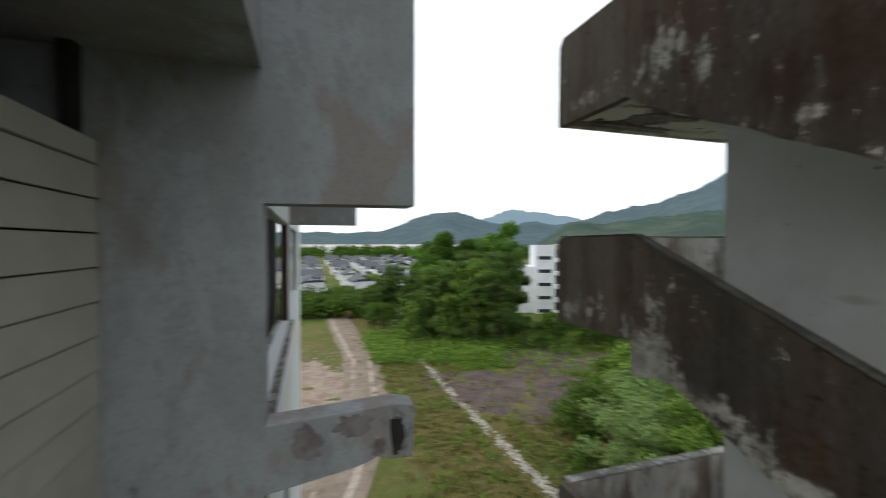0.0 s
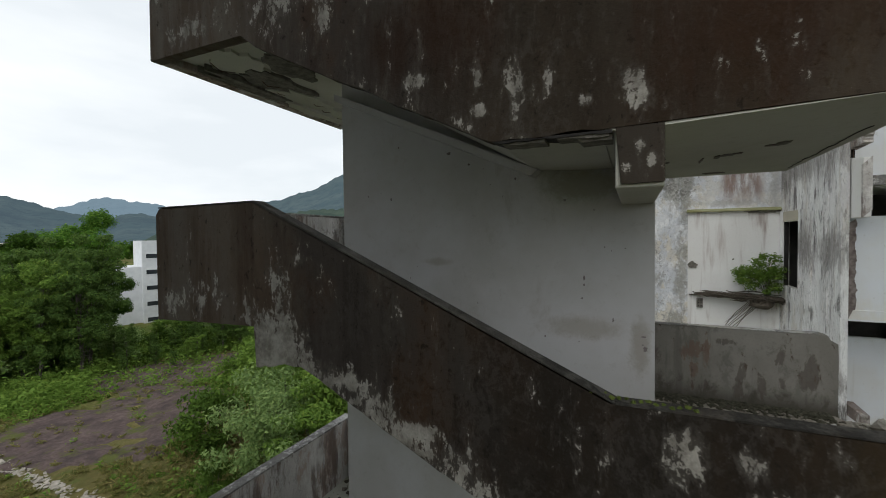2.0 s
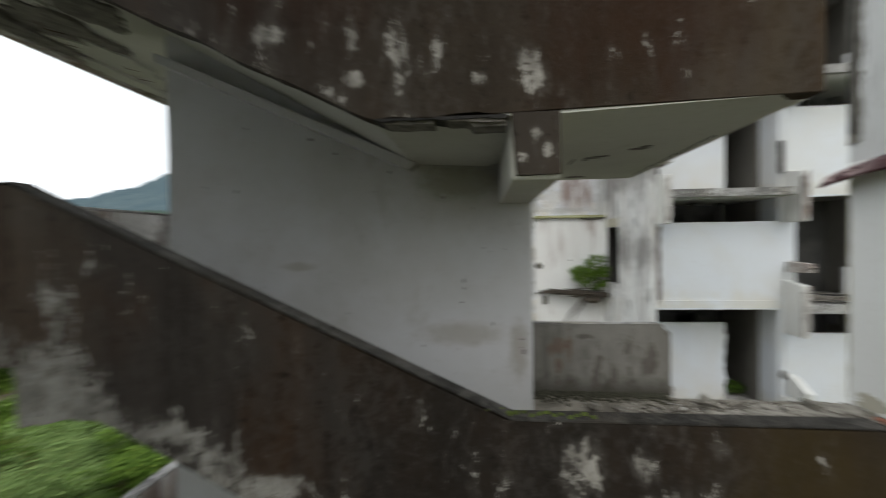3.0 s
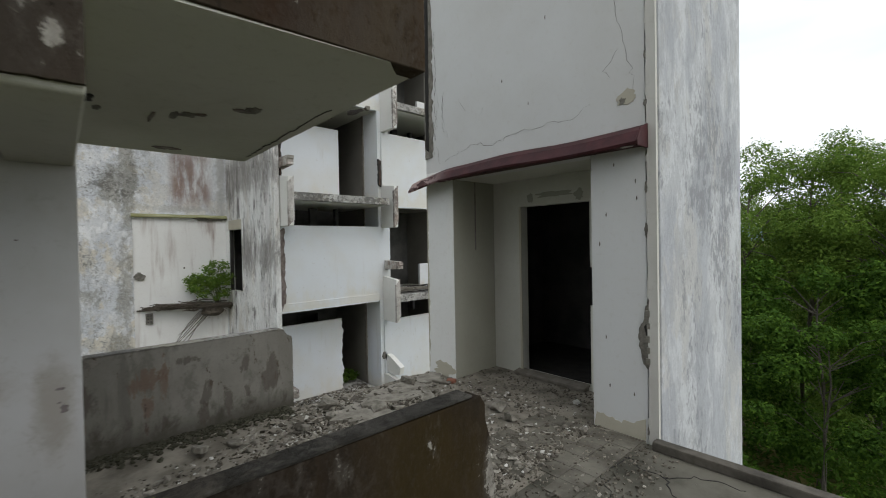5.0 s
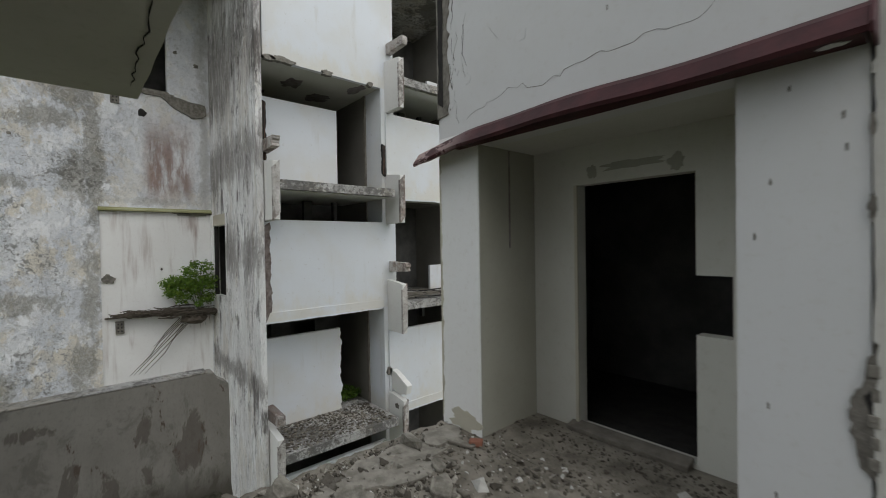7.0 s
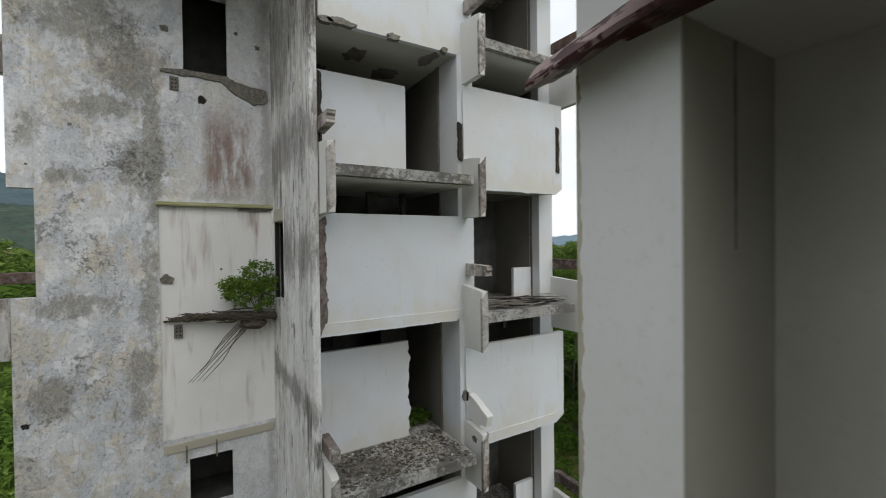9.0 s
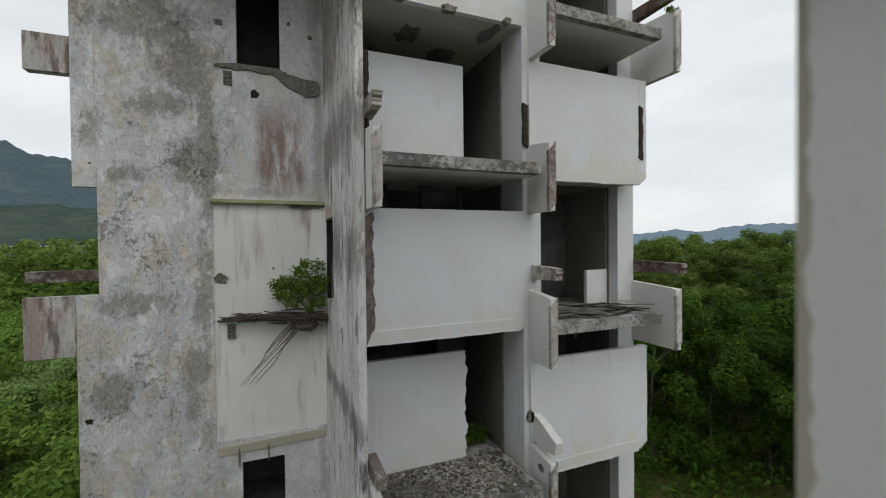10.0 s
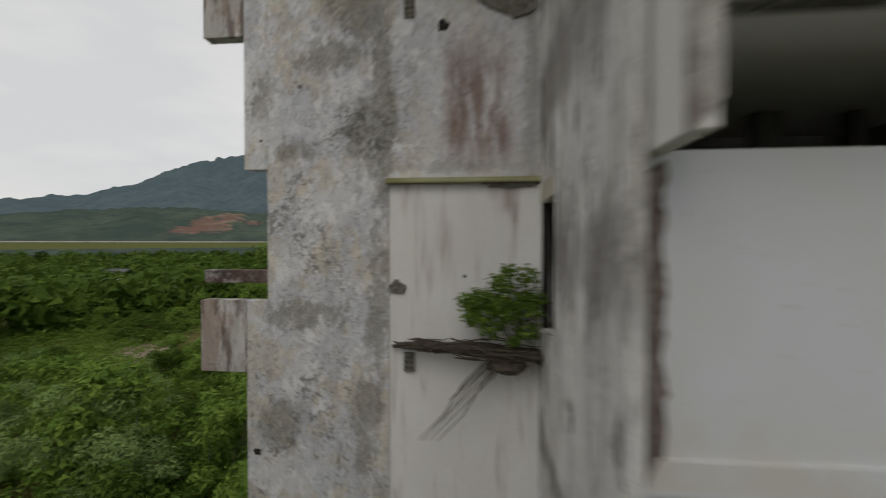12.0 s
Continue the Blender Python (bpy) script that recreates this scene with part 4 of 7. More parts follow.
for i, (x, z, sx, sz) in enumerate(((6.1, 12.15, 0.05, 0.09), (5.98, 11.98, 0.035, 0.05), (6.2, 11.86, 0.05, 0.10), (6.16, 12.5, 0.03, 0.12), (5.35, 12.15, 0.04, 0.05), (6.05, 12.75, 0.04, 0.07))):
    blotch("lifted_paint", "y", -3.263, -3.2565, (x, z), (sx, sz), i * 1.7 + 0.4, M_FRONT, tower, "lifted edge of flaking white paint")
for i, (x, z) in enumerate(((3.818, 10.483), (3.748, 10.764), (3.763, 9.591), (3.73, 9.128), (3.669, 11.226), (3.46, 10.9), (3.47, 11.05), (3.5, 9.1), (5.0, 12.4), (4.4, 12.9), (4.63, 12.05))):
    blotch("pit", "y", -3.262, -3.2575, (x, z), (0.006, 0.018), i * 2.0, M_SPALL, tower)
# ---- apartment block ----
block = thing("apartment_block", "derelict white apartment block with staggered balcony boxes", "building")
part("end_wall", pierced("x", E0, E1, -3.42, 1.19, 0, TOP, [(-3.4, -0.93, 5.92, 11.43), (-2.42, -1.48, 14.67, 16.6), (-2.39, -1.46, 4.1, 5.36)]), M_WORN, block, "weathered end wall with stains and flaking paint")
part("end_wall", solid(E0, E1, 1.192, 1.58, 0, 9.45, 0.006), M_WORN, block)
part("end_wall", solid(E0, E1, 1.192, 1.60, 11.71, TOP, 0.006), M_WORN, block)
part("infill_panel", solid(E0 + 0.035, E1 - 0.02, -3.4, -0.93, 5.92, 11.43, 0.0), M_INFILL, block, "whiter infill panel with faint stains")
part("fin", solid(E0 - 0.012, E1, 1.582, 2.42, 8.2, 9.45, 0.01), M_LANDING, block, "streaked grey projecting fin")
part("fin", solid(E0 - 0.002, E1, 1.602, 2.34, 14.0, 14.76, 0.01), M_LANDING, block, "streaked grey projecting fin")
part("rail_stub", solid(E0 + 0.1, E1 + 0.1, 1.192, 2.42, 9.74, 9.97, 0.012), M_RUSTBEAM, block, "rust-stained broken rail beam")
part("side_panel", solid(E1, E1 + 2.8, 1.0, 1.18, 0, TOP, 0.0), M_PANEL, block)
part("ledge", prism("y", -3.41, -0.90, [(E0 + 0.05, 11.43), (E0 - 0.12, 11.43), (E0 - 0.13, 11.47), (E0 - 0.01, 11.53), (E0 + 0.05, 11.53)], 0.004), M_MOSSY, block, "narrow mossy ledge")
blotch("spalled_patch", "x", E0 - 0.03, E0 + 0.03, (-2.95, 11.42), (0.42, 0.07), 3.0, M_SPALL, block)
part("lintel", prism("x", E0 - 0.05, E0 + 0.02, [(-0.95, 5.60), (-0.95, 5.80), (-3.35, 5.84), (-3.35, 5.66)], 0.006), M_CREAM, block, "cream painted lintel strip")
for y in (-1.42, -2.05):
    part("bracket", solid(E0 - 0.05, E0 + 0.01, y, y + 0.04, 5.30, 5.72, 0.0), M_SPALL, block)
part("broken_sill", prism("x", E0 - 0.06, E0 + 0.02, [(-1.02, 14.60), *ragged((-1.02, 14.54), (-2.3, 14.52), 0.025, 14, 0.06), *ragged((-2.3, 14.50), (-2.55, 14.28), 0.03, 15), *ragged((-2.55, 14.28), (-2.98, 14.08), 0.03, 16), *ragged((-2.98, 14.06), (-3.3, 14.14), 0.03, 19), *ragged((-3.34, 14.2), (-3.34, 14.42), 0.03, 17), *ragged((-3.3, 14.46), (-2.45, 14.58), 0.02, 18), (-2.42, 14.665), (-1.48, 14.665)], 0.0), M_BRICK, block, "broken concrete sill")
bm = bmesh.new()
bmesh.ops.create_icosphere(bm, subdivisions=4, radius=1)
for v in bm.verts:
    v.co *= 1 + 0.22 * noise.noise(v.co * 2.6) + 0.10 * noise.noise(v.co * 9)
    v.co = (v.co.x * 0.07 + E0 - 0.03, v.co.y * 0.24 - 3.03, v.co.z * 0.17 + 14.28)
part("bare_core", bm, M_BRICK, block, "exposed lump of brown core below a window")
for k in range(7):
    part("brick", solid(E0 - 0.075, E0 - 0.058, -1.2 - 0.2 * k - 0.16, -1.2 - 0.2 * k, 14.555, 14.61, 0.006), M_BRICK, block)
for i, (y, z, s) in enumerate(((-1.84, 14.01, 0.10), (-1.08, 9.70, 0.13), (-3.11, 15.55, 0.07), (-1.12, 15.55, 0.09), (1.40, 6.82, 0.07), (-2.62, 15.8, 0.05), (1.35, 10.8, 0.04), (-2.2, 9.9, 0.03), (0.6, 13.1, 0.04), (1.3, 12.2, 0.03))):
    blotch("wall_hole", "x", E0 - 0.005 if z != 9.9 else E0 + 0.03, E0 + 0.03, (y, z), (s, s * 0.85), i * 1.9, M_GAP if i in (0, 4) else M_SPALL, block)
for y, z in ((-1.29, 14.31), (-1.28, 8.46)):
    plate = part("fixing_plate", solid(E0 - 0.03, E0 + 0.01, y - 0.09, y + 0.09, z - 0.16, z + 0.16, 0.006), M_SPALL, block, "bare concrete fixing plate")
    for k in range(6):
        part("hole", solid(E0 - 0.034, E0 - 0.029, y - 0.05 + 0.07 * (k % 2), y - 0.02 + 0.07 * (k % 2), z - 0.11 + 0.09 * (k // 2), z - 0.07 + 0.09 * (k // 2), 0.0), M_GAP, plate)

# Added near-black room behind the windows, with its shade in the colour.
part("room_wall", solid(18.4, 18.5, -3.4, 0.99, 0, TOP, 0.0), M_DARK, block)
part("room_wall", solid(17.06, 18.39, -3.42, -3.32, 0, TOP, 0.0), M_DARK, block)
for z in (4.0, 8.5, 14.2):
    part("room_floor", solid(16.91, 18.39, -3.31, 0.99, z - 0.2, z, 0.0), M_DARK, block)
part("return_wall", pierced("y", -3.55, -3.42, 12.55, E0 - 0.002, 0, TOP, [(15.1, 16.35, 9.15, 11.05)]), M_STREAK, block, "streaked return wall")
part("window_surround", solid(14.2, 15.1, -3.425, -3.39, 8.7, 11.35, 0.006), M_STREAK, block)
part("window_surround", solid(15.1, 16.4, -3.425, -3.39, 11.06, 11.35, 0.006), M_CREAM, block)
part("window_surround", solid(16.36, 16.62, -3.425, -3.38, 9.0, 11.37, 0.006), M_JAMB, block, "white window surround")
part("window_frame", solid(16.25, 16.34, -3.5, -3.41, 9.15, 11.05, 0.0), M_GAP, block)
part("window_frame", solid(15.11, 15.16, -3.5, -3.41, 9.15, 11.05, 0.0), M_GAP, block)
part("pilaster", solid(12.5, 12.95, -3.54, -3.40, 0, TOP, 0.012), M_STREAK, block, "streaked grey and white corner pilaster")
part("pilaster", solid(13.2, 13.45, -3.43, -3.395, 0, TOP, 0.008), M_STREAK, block)
part("cross_wall", solid(12.69, 16.85, -7.05, -6.64, 0, TOP, 0.0), M_PANEL, block)
part("cross_wall", solid(13.18, 16.85, -10.0, -9.52, 0, TOP, 0.008), M_PANEL, block)
# Linings added over the cross walls carry the rooms' shade in their colour.
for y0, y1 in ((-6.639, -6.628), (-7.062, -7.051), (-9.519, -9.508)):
    part("room_shade_lining", solid(13.56, 16.8, y0, y1, 0, TOP, 0.0), M_DIM_ROOM, block, "brown-grey interior lining with room shade in its colour")
    part("door_frame", solid(13.45, 13.53, y0 - 0.002, y1 + 0.002 + 0.03 * (y0 > -7) - 0.03 * (-8 < y0 < -7), 0, TOP, 0.0), M_PLANK, block, "dark wooden door frame strip")
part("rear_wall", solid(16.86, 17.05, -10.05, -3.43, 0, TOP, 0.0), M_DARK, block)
# Unseen roof, added so that no light enters the rooms from above.
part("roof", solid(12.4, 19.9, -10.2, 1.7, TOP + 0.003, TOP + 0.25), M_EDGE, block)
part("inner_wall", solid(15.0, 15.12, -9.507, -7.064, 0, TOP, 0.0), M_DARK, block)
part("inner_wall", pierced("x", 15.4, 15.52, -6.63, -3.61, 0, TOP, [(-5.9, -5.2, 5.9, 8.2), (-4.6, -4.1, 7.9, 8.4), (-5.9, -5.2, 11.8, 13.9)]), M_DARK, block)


def rail_stub(y, z, parent, root=12.68, tip=11.97, material=None, snapped=False):
    if snapped:
        poly = [(root, z - 0.12), *ragged((12.25, z - 0.2), (tip, z - 0.1), 0.03, 41, 0.05), *ragged((tip, z + 0.1), (12.5, z + 0.37), 0.03, 42, 0.06), (root, z + 0.40)]
    else:
        poly = [(root, z - 0.04), *ragged((tip, z - 0.01), (tip, z + 0.24), 0.05, int(z * 10), 0.03), (root, z + 0.24)]
    part("rail_stub", prism("y", y - 0.15, y + 0.01, poly, 0.008), material or M_RIM, parent, "broken rust-stained rail beam stub")


def balcony(base, y0, y1, fins, bright, broken=False):
    """One balcony: slab between two upright fins, remains of its rail, and the closed box below."""
    left = bright > 12.65
    part("balcony_slab", prism("z", base + 0.60, base + 0.80, [*ragged((12.02, y1 + 0.05), (12.02, y0 - 0.1), 0.008, int(base * 7), 0.12), (12.02, y0 - 0.1), (14.95, y0 - 0.02), (14.95, y1 + 0.02)], 0.0), M_EDGE, block, "stained balcony slab with dark edge")
    part("soffit", solid(12.16, 14.9, y1 + 0.08, y0 - 0.1, base + 0.585, base + 0.599, 0.0), M_FIN, block)
    low, high = (-0.05, 1.17) if left else (0.0, 1.27)
    for k, y in enumerate(fins):
        poly = [(12.7 + 0.5 * (y < -9), base + low), (12.0, base + low), (12.0, base + high), (12.12, base + high + 0.02), *(ragged((12.12, base + high + 0.02), (12.7, base + high + 0.1), 0.03, 10, 0.06) if broken and k else []), (12.7 + 0.5 * (y < -9), base + high + 0.10)]
        part("fin", prism("y", y - 0.14, y, poly, 0.01), M_FIN, block, "upright balcony fin with stained rim")
        part("rim", prism("x", 11.985, 12.06, [*ragged((y + 0.004, base + low - 0.004), (y + 0.004, base + high + 0.02), 0.003, 3, 0.15), *ragged((y - 0.144, base + high + 0.02), (y - 0.144, base + low - 0.004), 0.003, 4, 0.15)], 0.0), M_RIM, block, "brown-stained fin edge")
        if left and k == 0:
            rail_stub(y, base + 1.47, block)
        elif not left:
            rail_stub(y - 0.07, base + 1.61, block, 12.68 if k == 0 else 13.18, 11.93, M_RIM if k == 0 else M_RUSTBEAM)
        elif broken:
            rail_stub(y - 0.09, base + 1.45, block, 12.68, 11.95, M_FIN, True)
            blotch("spalled_patch", "x", 12.63, 12.69, (y - 0.02, base + 1.80), (0.07, 0.11), 5.2, M_SPALL, block)
            blotch("spalled_patch", "y", y - 0.005, y + 0.006, (12.3, base + 0.98), (0.09, 0.07), 7.7, M_SPALL, block)
    for k in range(3):
        y = y0 + (y1 - y0) * (0.2 + 0.27 * k)
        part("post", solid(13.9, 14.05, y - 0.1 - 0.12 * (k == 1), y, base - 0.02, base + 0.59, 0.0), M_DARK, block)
    foot = ragged((y0, base - 2.30), (y1, base - 2.29), 0.012, int(base * 3), 0.09)
    part("box_panel", prism("x", bright, bright + 0.12, [(y1, base - 2.26), (y1, base - 0.01), (y0, base - 0.01), *ragged((y0, base - 0.02), (y0, base - 2.24), 0.006, 5, 0.2), *foot], 0.004), M_PANEL, block, "smooth white balcony box panel")
    part("box_lip", prism("x", bright - 0.03, bright - 0.001, [*[(u, v - 0.004) for u, v in ragged((y0 - 0.01, base - 2.30), (y1 + 0.01, base - 2.29), 0.02 if not left else 0.008, int(base * 5), 0.07)], (y1 + 0.01, base - 2.06), *ragged((y1 + 0.01, base - 2.06), (y0 - 0.01, base - 2.06), 0.006, int(base * 9), 0.1)], 0.0), M_PANEL, block)
    part("box_floor", solid(bright + 0.121, 16.8, y1 + 0.02, y0 - 0.02, base - 2.25, base - 2.05, 0.0), M_SOFFIT, block)
    # Panel under the slab, coloured dark for the room's shade.
    part("ceiling", solid(13.53, 16.8, y1 + 0.03, y0 - 0.03, base - 2.257, base - 2.2505, 0.0), M_DIM_ROOM, block, "inner ceiling with room shade in its colour")
    part("groove", solid(13.45, 13.529, y1 + 0.03, y0 - 0.03, base - 2.255, base - 2.2505, 0.0), M_GAP, block)
    for k in range(5):
        blotch("peeled_patch", "z", base - 2.261, base - 2.255, (13.7 + 0.5 * k, y1 + (y0 - y1) * (0.2 + 0.17 * ((k * 3) % 5))), (0.32 + 0.1 * (k % 2), 0.14 + 0.07 * (k % 3)), base + k * 1.7, M_STAIN, block)
    if not left:
        part("corner_strip", prism("x", bright + 0.002, bright + 0.14, [(-9.602, base - 2.28), (-9.602, base - 0.012), (-9.80, base - 0.012), *ragged((-9.80, base - 0.02), (-9.80, base - 2.26), 0.010, 16, 0.12)], 0.0), M_PANEL, block, "pale corner strip of a balcony box")


for i in range(4):
    base = 5.27 + 2 * H * (i - 1) + 0.0
    if base > 0 and base < 15.5:
        balcony(base, -3.56, -6.638, (-3.56, -6.74), 12.67, broken=base < 6)
        wall_poly = [(-3.61, base + 0.80), (-3.61, base + 2.98), (-5.80, base + 2.98), *(ragged((-5.80, base + 2.98), (-5.80, base + 0.81), 0.06, 3, 0.06) if base < 6 else []), (-5.80, base + 0.80)]
        part("balcony_wall", prism("x", 13.55, 13.67, wall_poly, 0.004), M_PANEL, block, "white wall beside an open balcony doorway")
    base = 8.17 + 2 * H * (i - 1)
    if base > 0 and base < 15.5:
        balcony(base, -6.76, -9.60, (-6.76, -9.93), 12.63)
        part("partition", solid(13.5, 13.6, -9.505, -8.9, base + 0.80, base + 1.63, 0.006), M_PANEL, block, "half-height white partition")
# lower box of the top storey
part("box_panel", solid(12.67, 12.79, -6.638, -3.62, 14.60, TOP, 0.004), M_PANEL, block)
part("box_floor", solid(12.791, 16.8, -6.63, -3.63, 14.61, 14.8, 0.0), M_SOFFIT, block)
for k in range(5):
    blotch("peeled_patch", "z", 14.604, 14.612, (13.2 + 0.6 * k, -6.2 + 0.5 * ((k * 3) % 5)), (0.36, 0.16 + 0.07 * (k % 3)), k * 1.9 + 2, M_STAIN, block, "dark patch of peeled ceiling paint")
for i, (y, z, sy) in enumerate(((-4.05, 14.62, 0.26), (-3.75, 14.60, 0.12), (-5.1, 14.60, 0.14), (-6.3, 14.60, 0.07))):
    blotch("broken_lip", "x", 12.60, 12.72, (y, z), (sy, 0.06), i + 2.0, M_BRICK, block, "broken concrete lip under a box")
for y, z, h in ((-6.66, 12.27, 0.85), (-9.63, 12.22, 1.18), (-3.60, 12.15, 1.5)):
    bare = part("bare_concrete", prism("x", 12.60, 12.66, [*ragged((y - 0.05, z), (y - 0.05, z + h), 0.02, int(z * 9)), *ragged((y + 0.05, z + h), (y + 0.05, z), 0.02, int(z * 9) + 1)], 0.0), M_GAP, block, "dark vertical break with exposed bars")
    for dy in (-0.02, 0.025):
        bm = bmesh.new()
        limb(bm, [(12.595, y + dy, z + 0.05), (12.585, y + dy + 0.01, z + h * 0.5), (12.595, y + dy, z + h - 0.05)], [0.009] * 3, 5)
        part("bar", bm, M_STEEL, bare)
part("broken_edge", prism("x", 12.655, 12.668, [*ragged((-3.555, 8.76), (-3.555, 11.0), 0.005, 40, 0.1), *ragged((-3.70, 11.0), (-3.72, 8.8), 0.025, 41)], 0.0), M_BROWNEDGE, block, "brown stained broken panel edge")

# ---- first wing ----
wing = thing("apartment_wing", "grey apartment wing with boarded wall and projecting fins", "building")
part("cross_wall", prism("y", 2.6, 2.78, [(-2.2, 0), (-0.2, 0), (-0.2, 11.2), (0.645, 11.2), (0.645, TOP), (-2.2, TOP)], 0.006), M_WING, wing, "smooth grey wall with brown water stains")
part("fin", prism("y", 2.6, 2.78, [(-0.198, 9.60), *ragged((0.30, 9.68), (0.47, 9.74), 0.01, 60, 0.03), (0.47, 9.70), (0.63, 9.69), (0.645, 10.0), (0.52, 10.025), (-0.198, 9.98)], 0.006), M_WING, wing, "broken parapet fin")
part("fin", prism("y", 2.6, 2.78, [(-0.198, 6.72), (0.63, 6.80), (0.64, 7.1), (-0.198, 7.1)], 0.006), M_WING, wing)
blotch("spalled_patch", "y", 2.594, 2.602, (0.53, 9.83), (0.04, 0.11), 5.0, M_GAP, wing)
for i, (x, z, sx, sz) in enumerate(((0.28, 9.93, 0.11, 0.07), (0.02, 9.86, 0.08, 0.11), (0.42, 9.78, 0.04, 0.05))):
    blotch("stain", "y", 2.597, 2.602, (x, z), (sx, sz), i + 1.4, M_STAIN, wing)
part("back_wall", solid(-1.18, -1.061, 1.0, 2.598, 0, 11.40, 0.0), M_DARK, wing)
part("ledge_board", solid(-1.2, -0.93, 1.9, 2.58, 11.36, 11.47, 0.006), M_SIDING, wing)
for k in range(20):
    z = 11.36 - 0.166 * (k + 1)
    bm = prism("y", 1.0, 2.597, [(-1.06, z + 0.006), (-0.935, z + 0.002), (-0.945, z + 0.161), (-1.06, z + 0.163)], 0.003)
    part("board", bm, M_SIDING, wing)
part("inner_wall", solid(-2.2, -2.05, 1.0, 2.598, 0, TOP, 0.0), M_DARK, wing)
part("post", solid(-1.06, -1.0, 2.52, 2.598, 11.41, 11.92, 0.0), M_GAP, wing)
part("ceiling_slab", solid(-2.04, -0.2, 1.0, 2.598, 11.92, 12.12, 0.0), M_WING, wing)
part("ceiling_slab", solid(-2.04, -0.2, 1.0, 2.598, 8.0, 8.2, 0.0), M_DARK, wing)
part("upper_wall", solid(-0.35, -0.2, 1.0, 2.598, 12.122, TOP, 0.0), M_WING, wing)
part("beam", solid(-2.04, -1.1, 1.9, 2.0, 11.7, 11.918, 0.0), M_WING, wing)
part("end_wall", solid(-2.2, -0.95, 0.85, 0.998, 0, TOP, 0.0), M_WING, wing)
part("facade_wall", pierced("x", -0.36, -0.24, 2.782, 13, 0, TOP, [(2.95, 6.5, 9.9, 11.24), (7.0, 10.5, 9.9, 11.24), (2.95, 6.5, 7.0, 8.3)]), M_PANEL, wing)
for y in (2.95, 6.42):
    part("window_frame", solid(-0.345, -0.26, y, y + 0.08, 9.9, 11.24, 0.0), M_STEEL, wing)
part("sill", solid(-0.42, -0.18, 2.95, 6.5, 9.84, 9.897, 0.006), M_EDGE, wing)
part("fin", solid(-0.238, 0.72, 6.64, 6.8, 11.26, TOP, 0.006), M_WING, wing)
# Added dark wall behind the windows, with the room's shade in its colour.
part("room_wall", solid(-0.95, -0.85, 2.79, 13, 0, TOP, 0.0), M_DARK, wing)
# Unseen roof, added to close the wing against light from above.
part("roof", solid(-2.7, 0.8, 0.8, 13, TOP + 0.003, TOP + 0.2), M_EDGE, wing)

# ---- landscape ----
def gz(x, y):
    """Height of the ground."""
    dip = 4.6 * math.exp(-((x - 43) / 22) ** 2 - ((y - 76) / 24) ** 2)
    return 0.25 * noise.noise((x * 0.035, y * 0.035, 0)) - 0.1 - dip


def ground():
    bm = bmesh.new()
    bmesh.ops.create_grid(bm, x_segments=160, y_segments=160, size=1.0)
    for v in bm.verts:
        r = max(abs(v.co.x), abs(v.co.y))
        s = 60 + 3940 * r ** 4
        x, y = v.co.x * s + 10, v.co.y * s + 20
        v.co = (x, y, gz(x, y))
    k = Nodes("grass_and_earth", 0.95, 0.15)
    a, b, c, d = k.noise(0.06, 8), k.noise(1.6, 9, rough=0.7), k.noise(0.22, 8, shift=(5, 5, 0), rough=0.65), k.noise(9, 5)
    col = k.mix(k.step(b, 0.3, 0.7), (0.125, 0.125, 0.038), (0.225, 0.185, 0.075))
    col = k.mix(k.step(a, 0.45, 0.6), col, (0.095, 0.140, 0.026))
    col = k.mix(k.math("MULTIPLY", k.step(c, 0.56, 0.66), 0.8), col, (0.20, 0.15, 0.08))
    col = k.mix(k.math("MULTIPLY", k.step(d, 0.45, 0.7), 0.5), col, (0.06, 0.08, 0.015))
    h = k.math("ADD", b, k.math("MULTIPLY", d, 0.4))
    return tagged(part("ground", bm, k.done(col, h, 1.0, 0.5)), "rough grassland with dry and bare patches", "ground", kind="structure")


ground()


def patch(name, label, category, material, centre, radii, seed, lift=0.05, turn=0.0):
    """An irregular flat patch of other ground."""
    bm = bmesh.new()
    rings = [[] for _ in range(7)]
    mid = bm.verts.new((centre[0], centre[1], gz(*centre) + lift))
    for i in range(48):
        a = 2 * math.pi * i / 48
        w = 1 + 0.45 * noise.noise((math.cos(a) * 1.6 + seed, math.sin(a) * 1.6, seed)) + 0.18 * noise.noise((math.cos(a) * 6, math.sin(a) * 6, seed))
        for k in range(7):
            f = (k + 1) / 7 * w
            px, py = radii[0] * f * math.cos(a), radii[1] * f * math.sin(a)
            x = centre[0] + px * math.cos(turn) - py * math.sin(turn)
            y = centre[1] + px * math.sin(turn) + py * math.cos(turn)
            rings[k].append(bm.verts.new((x, y, gz(x, y) + lift + 0.12 * noise.noise((x * 0.7, y * 0.7, seed)) * (k < 6) - 0.06 * (k == 6))))
    for i in range(48):
        j = (i + 1) % 48
        bm.faces.new((mid, rings[0][i], rings[0][j]))
        for k in range(6):
            bm.faces.new((rings[k][i], rings[k + 1][i], rings[k + 1][j], rings[k][j]))
    return tagged(part(name, bm, material), label, category, kind="structure")


def earth(name, a, b, c, cover):
    """Bare soil, broken by low weeds."""
    k = Nodes(name, 0.95, 0.15)
    f, g, h = k.noise(0.8, 8, rough=0.7), k.noise(5, 8, rough=0.7), k.noise(0.5, 7, shift=(3, 1, 0), rough=0.7)
    col = k.mix(k.step(g, 0.3, 0.7), a, b)
    col = k.mix(k.step(f, 0.38, 0.68), col, c)
    col = k.mix(k.step(h, 0.62 - cover * 0.25, 0.72 - cover * 0.25), col, k.mix(g, (0.05, 0.075, 0.015), (0.13, 0.125, 0.04)))
    return k.done(col, g, 0.9, 0.15)


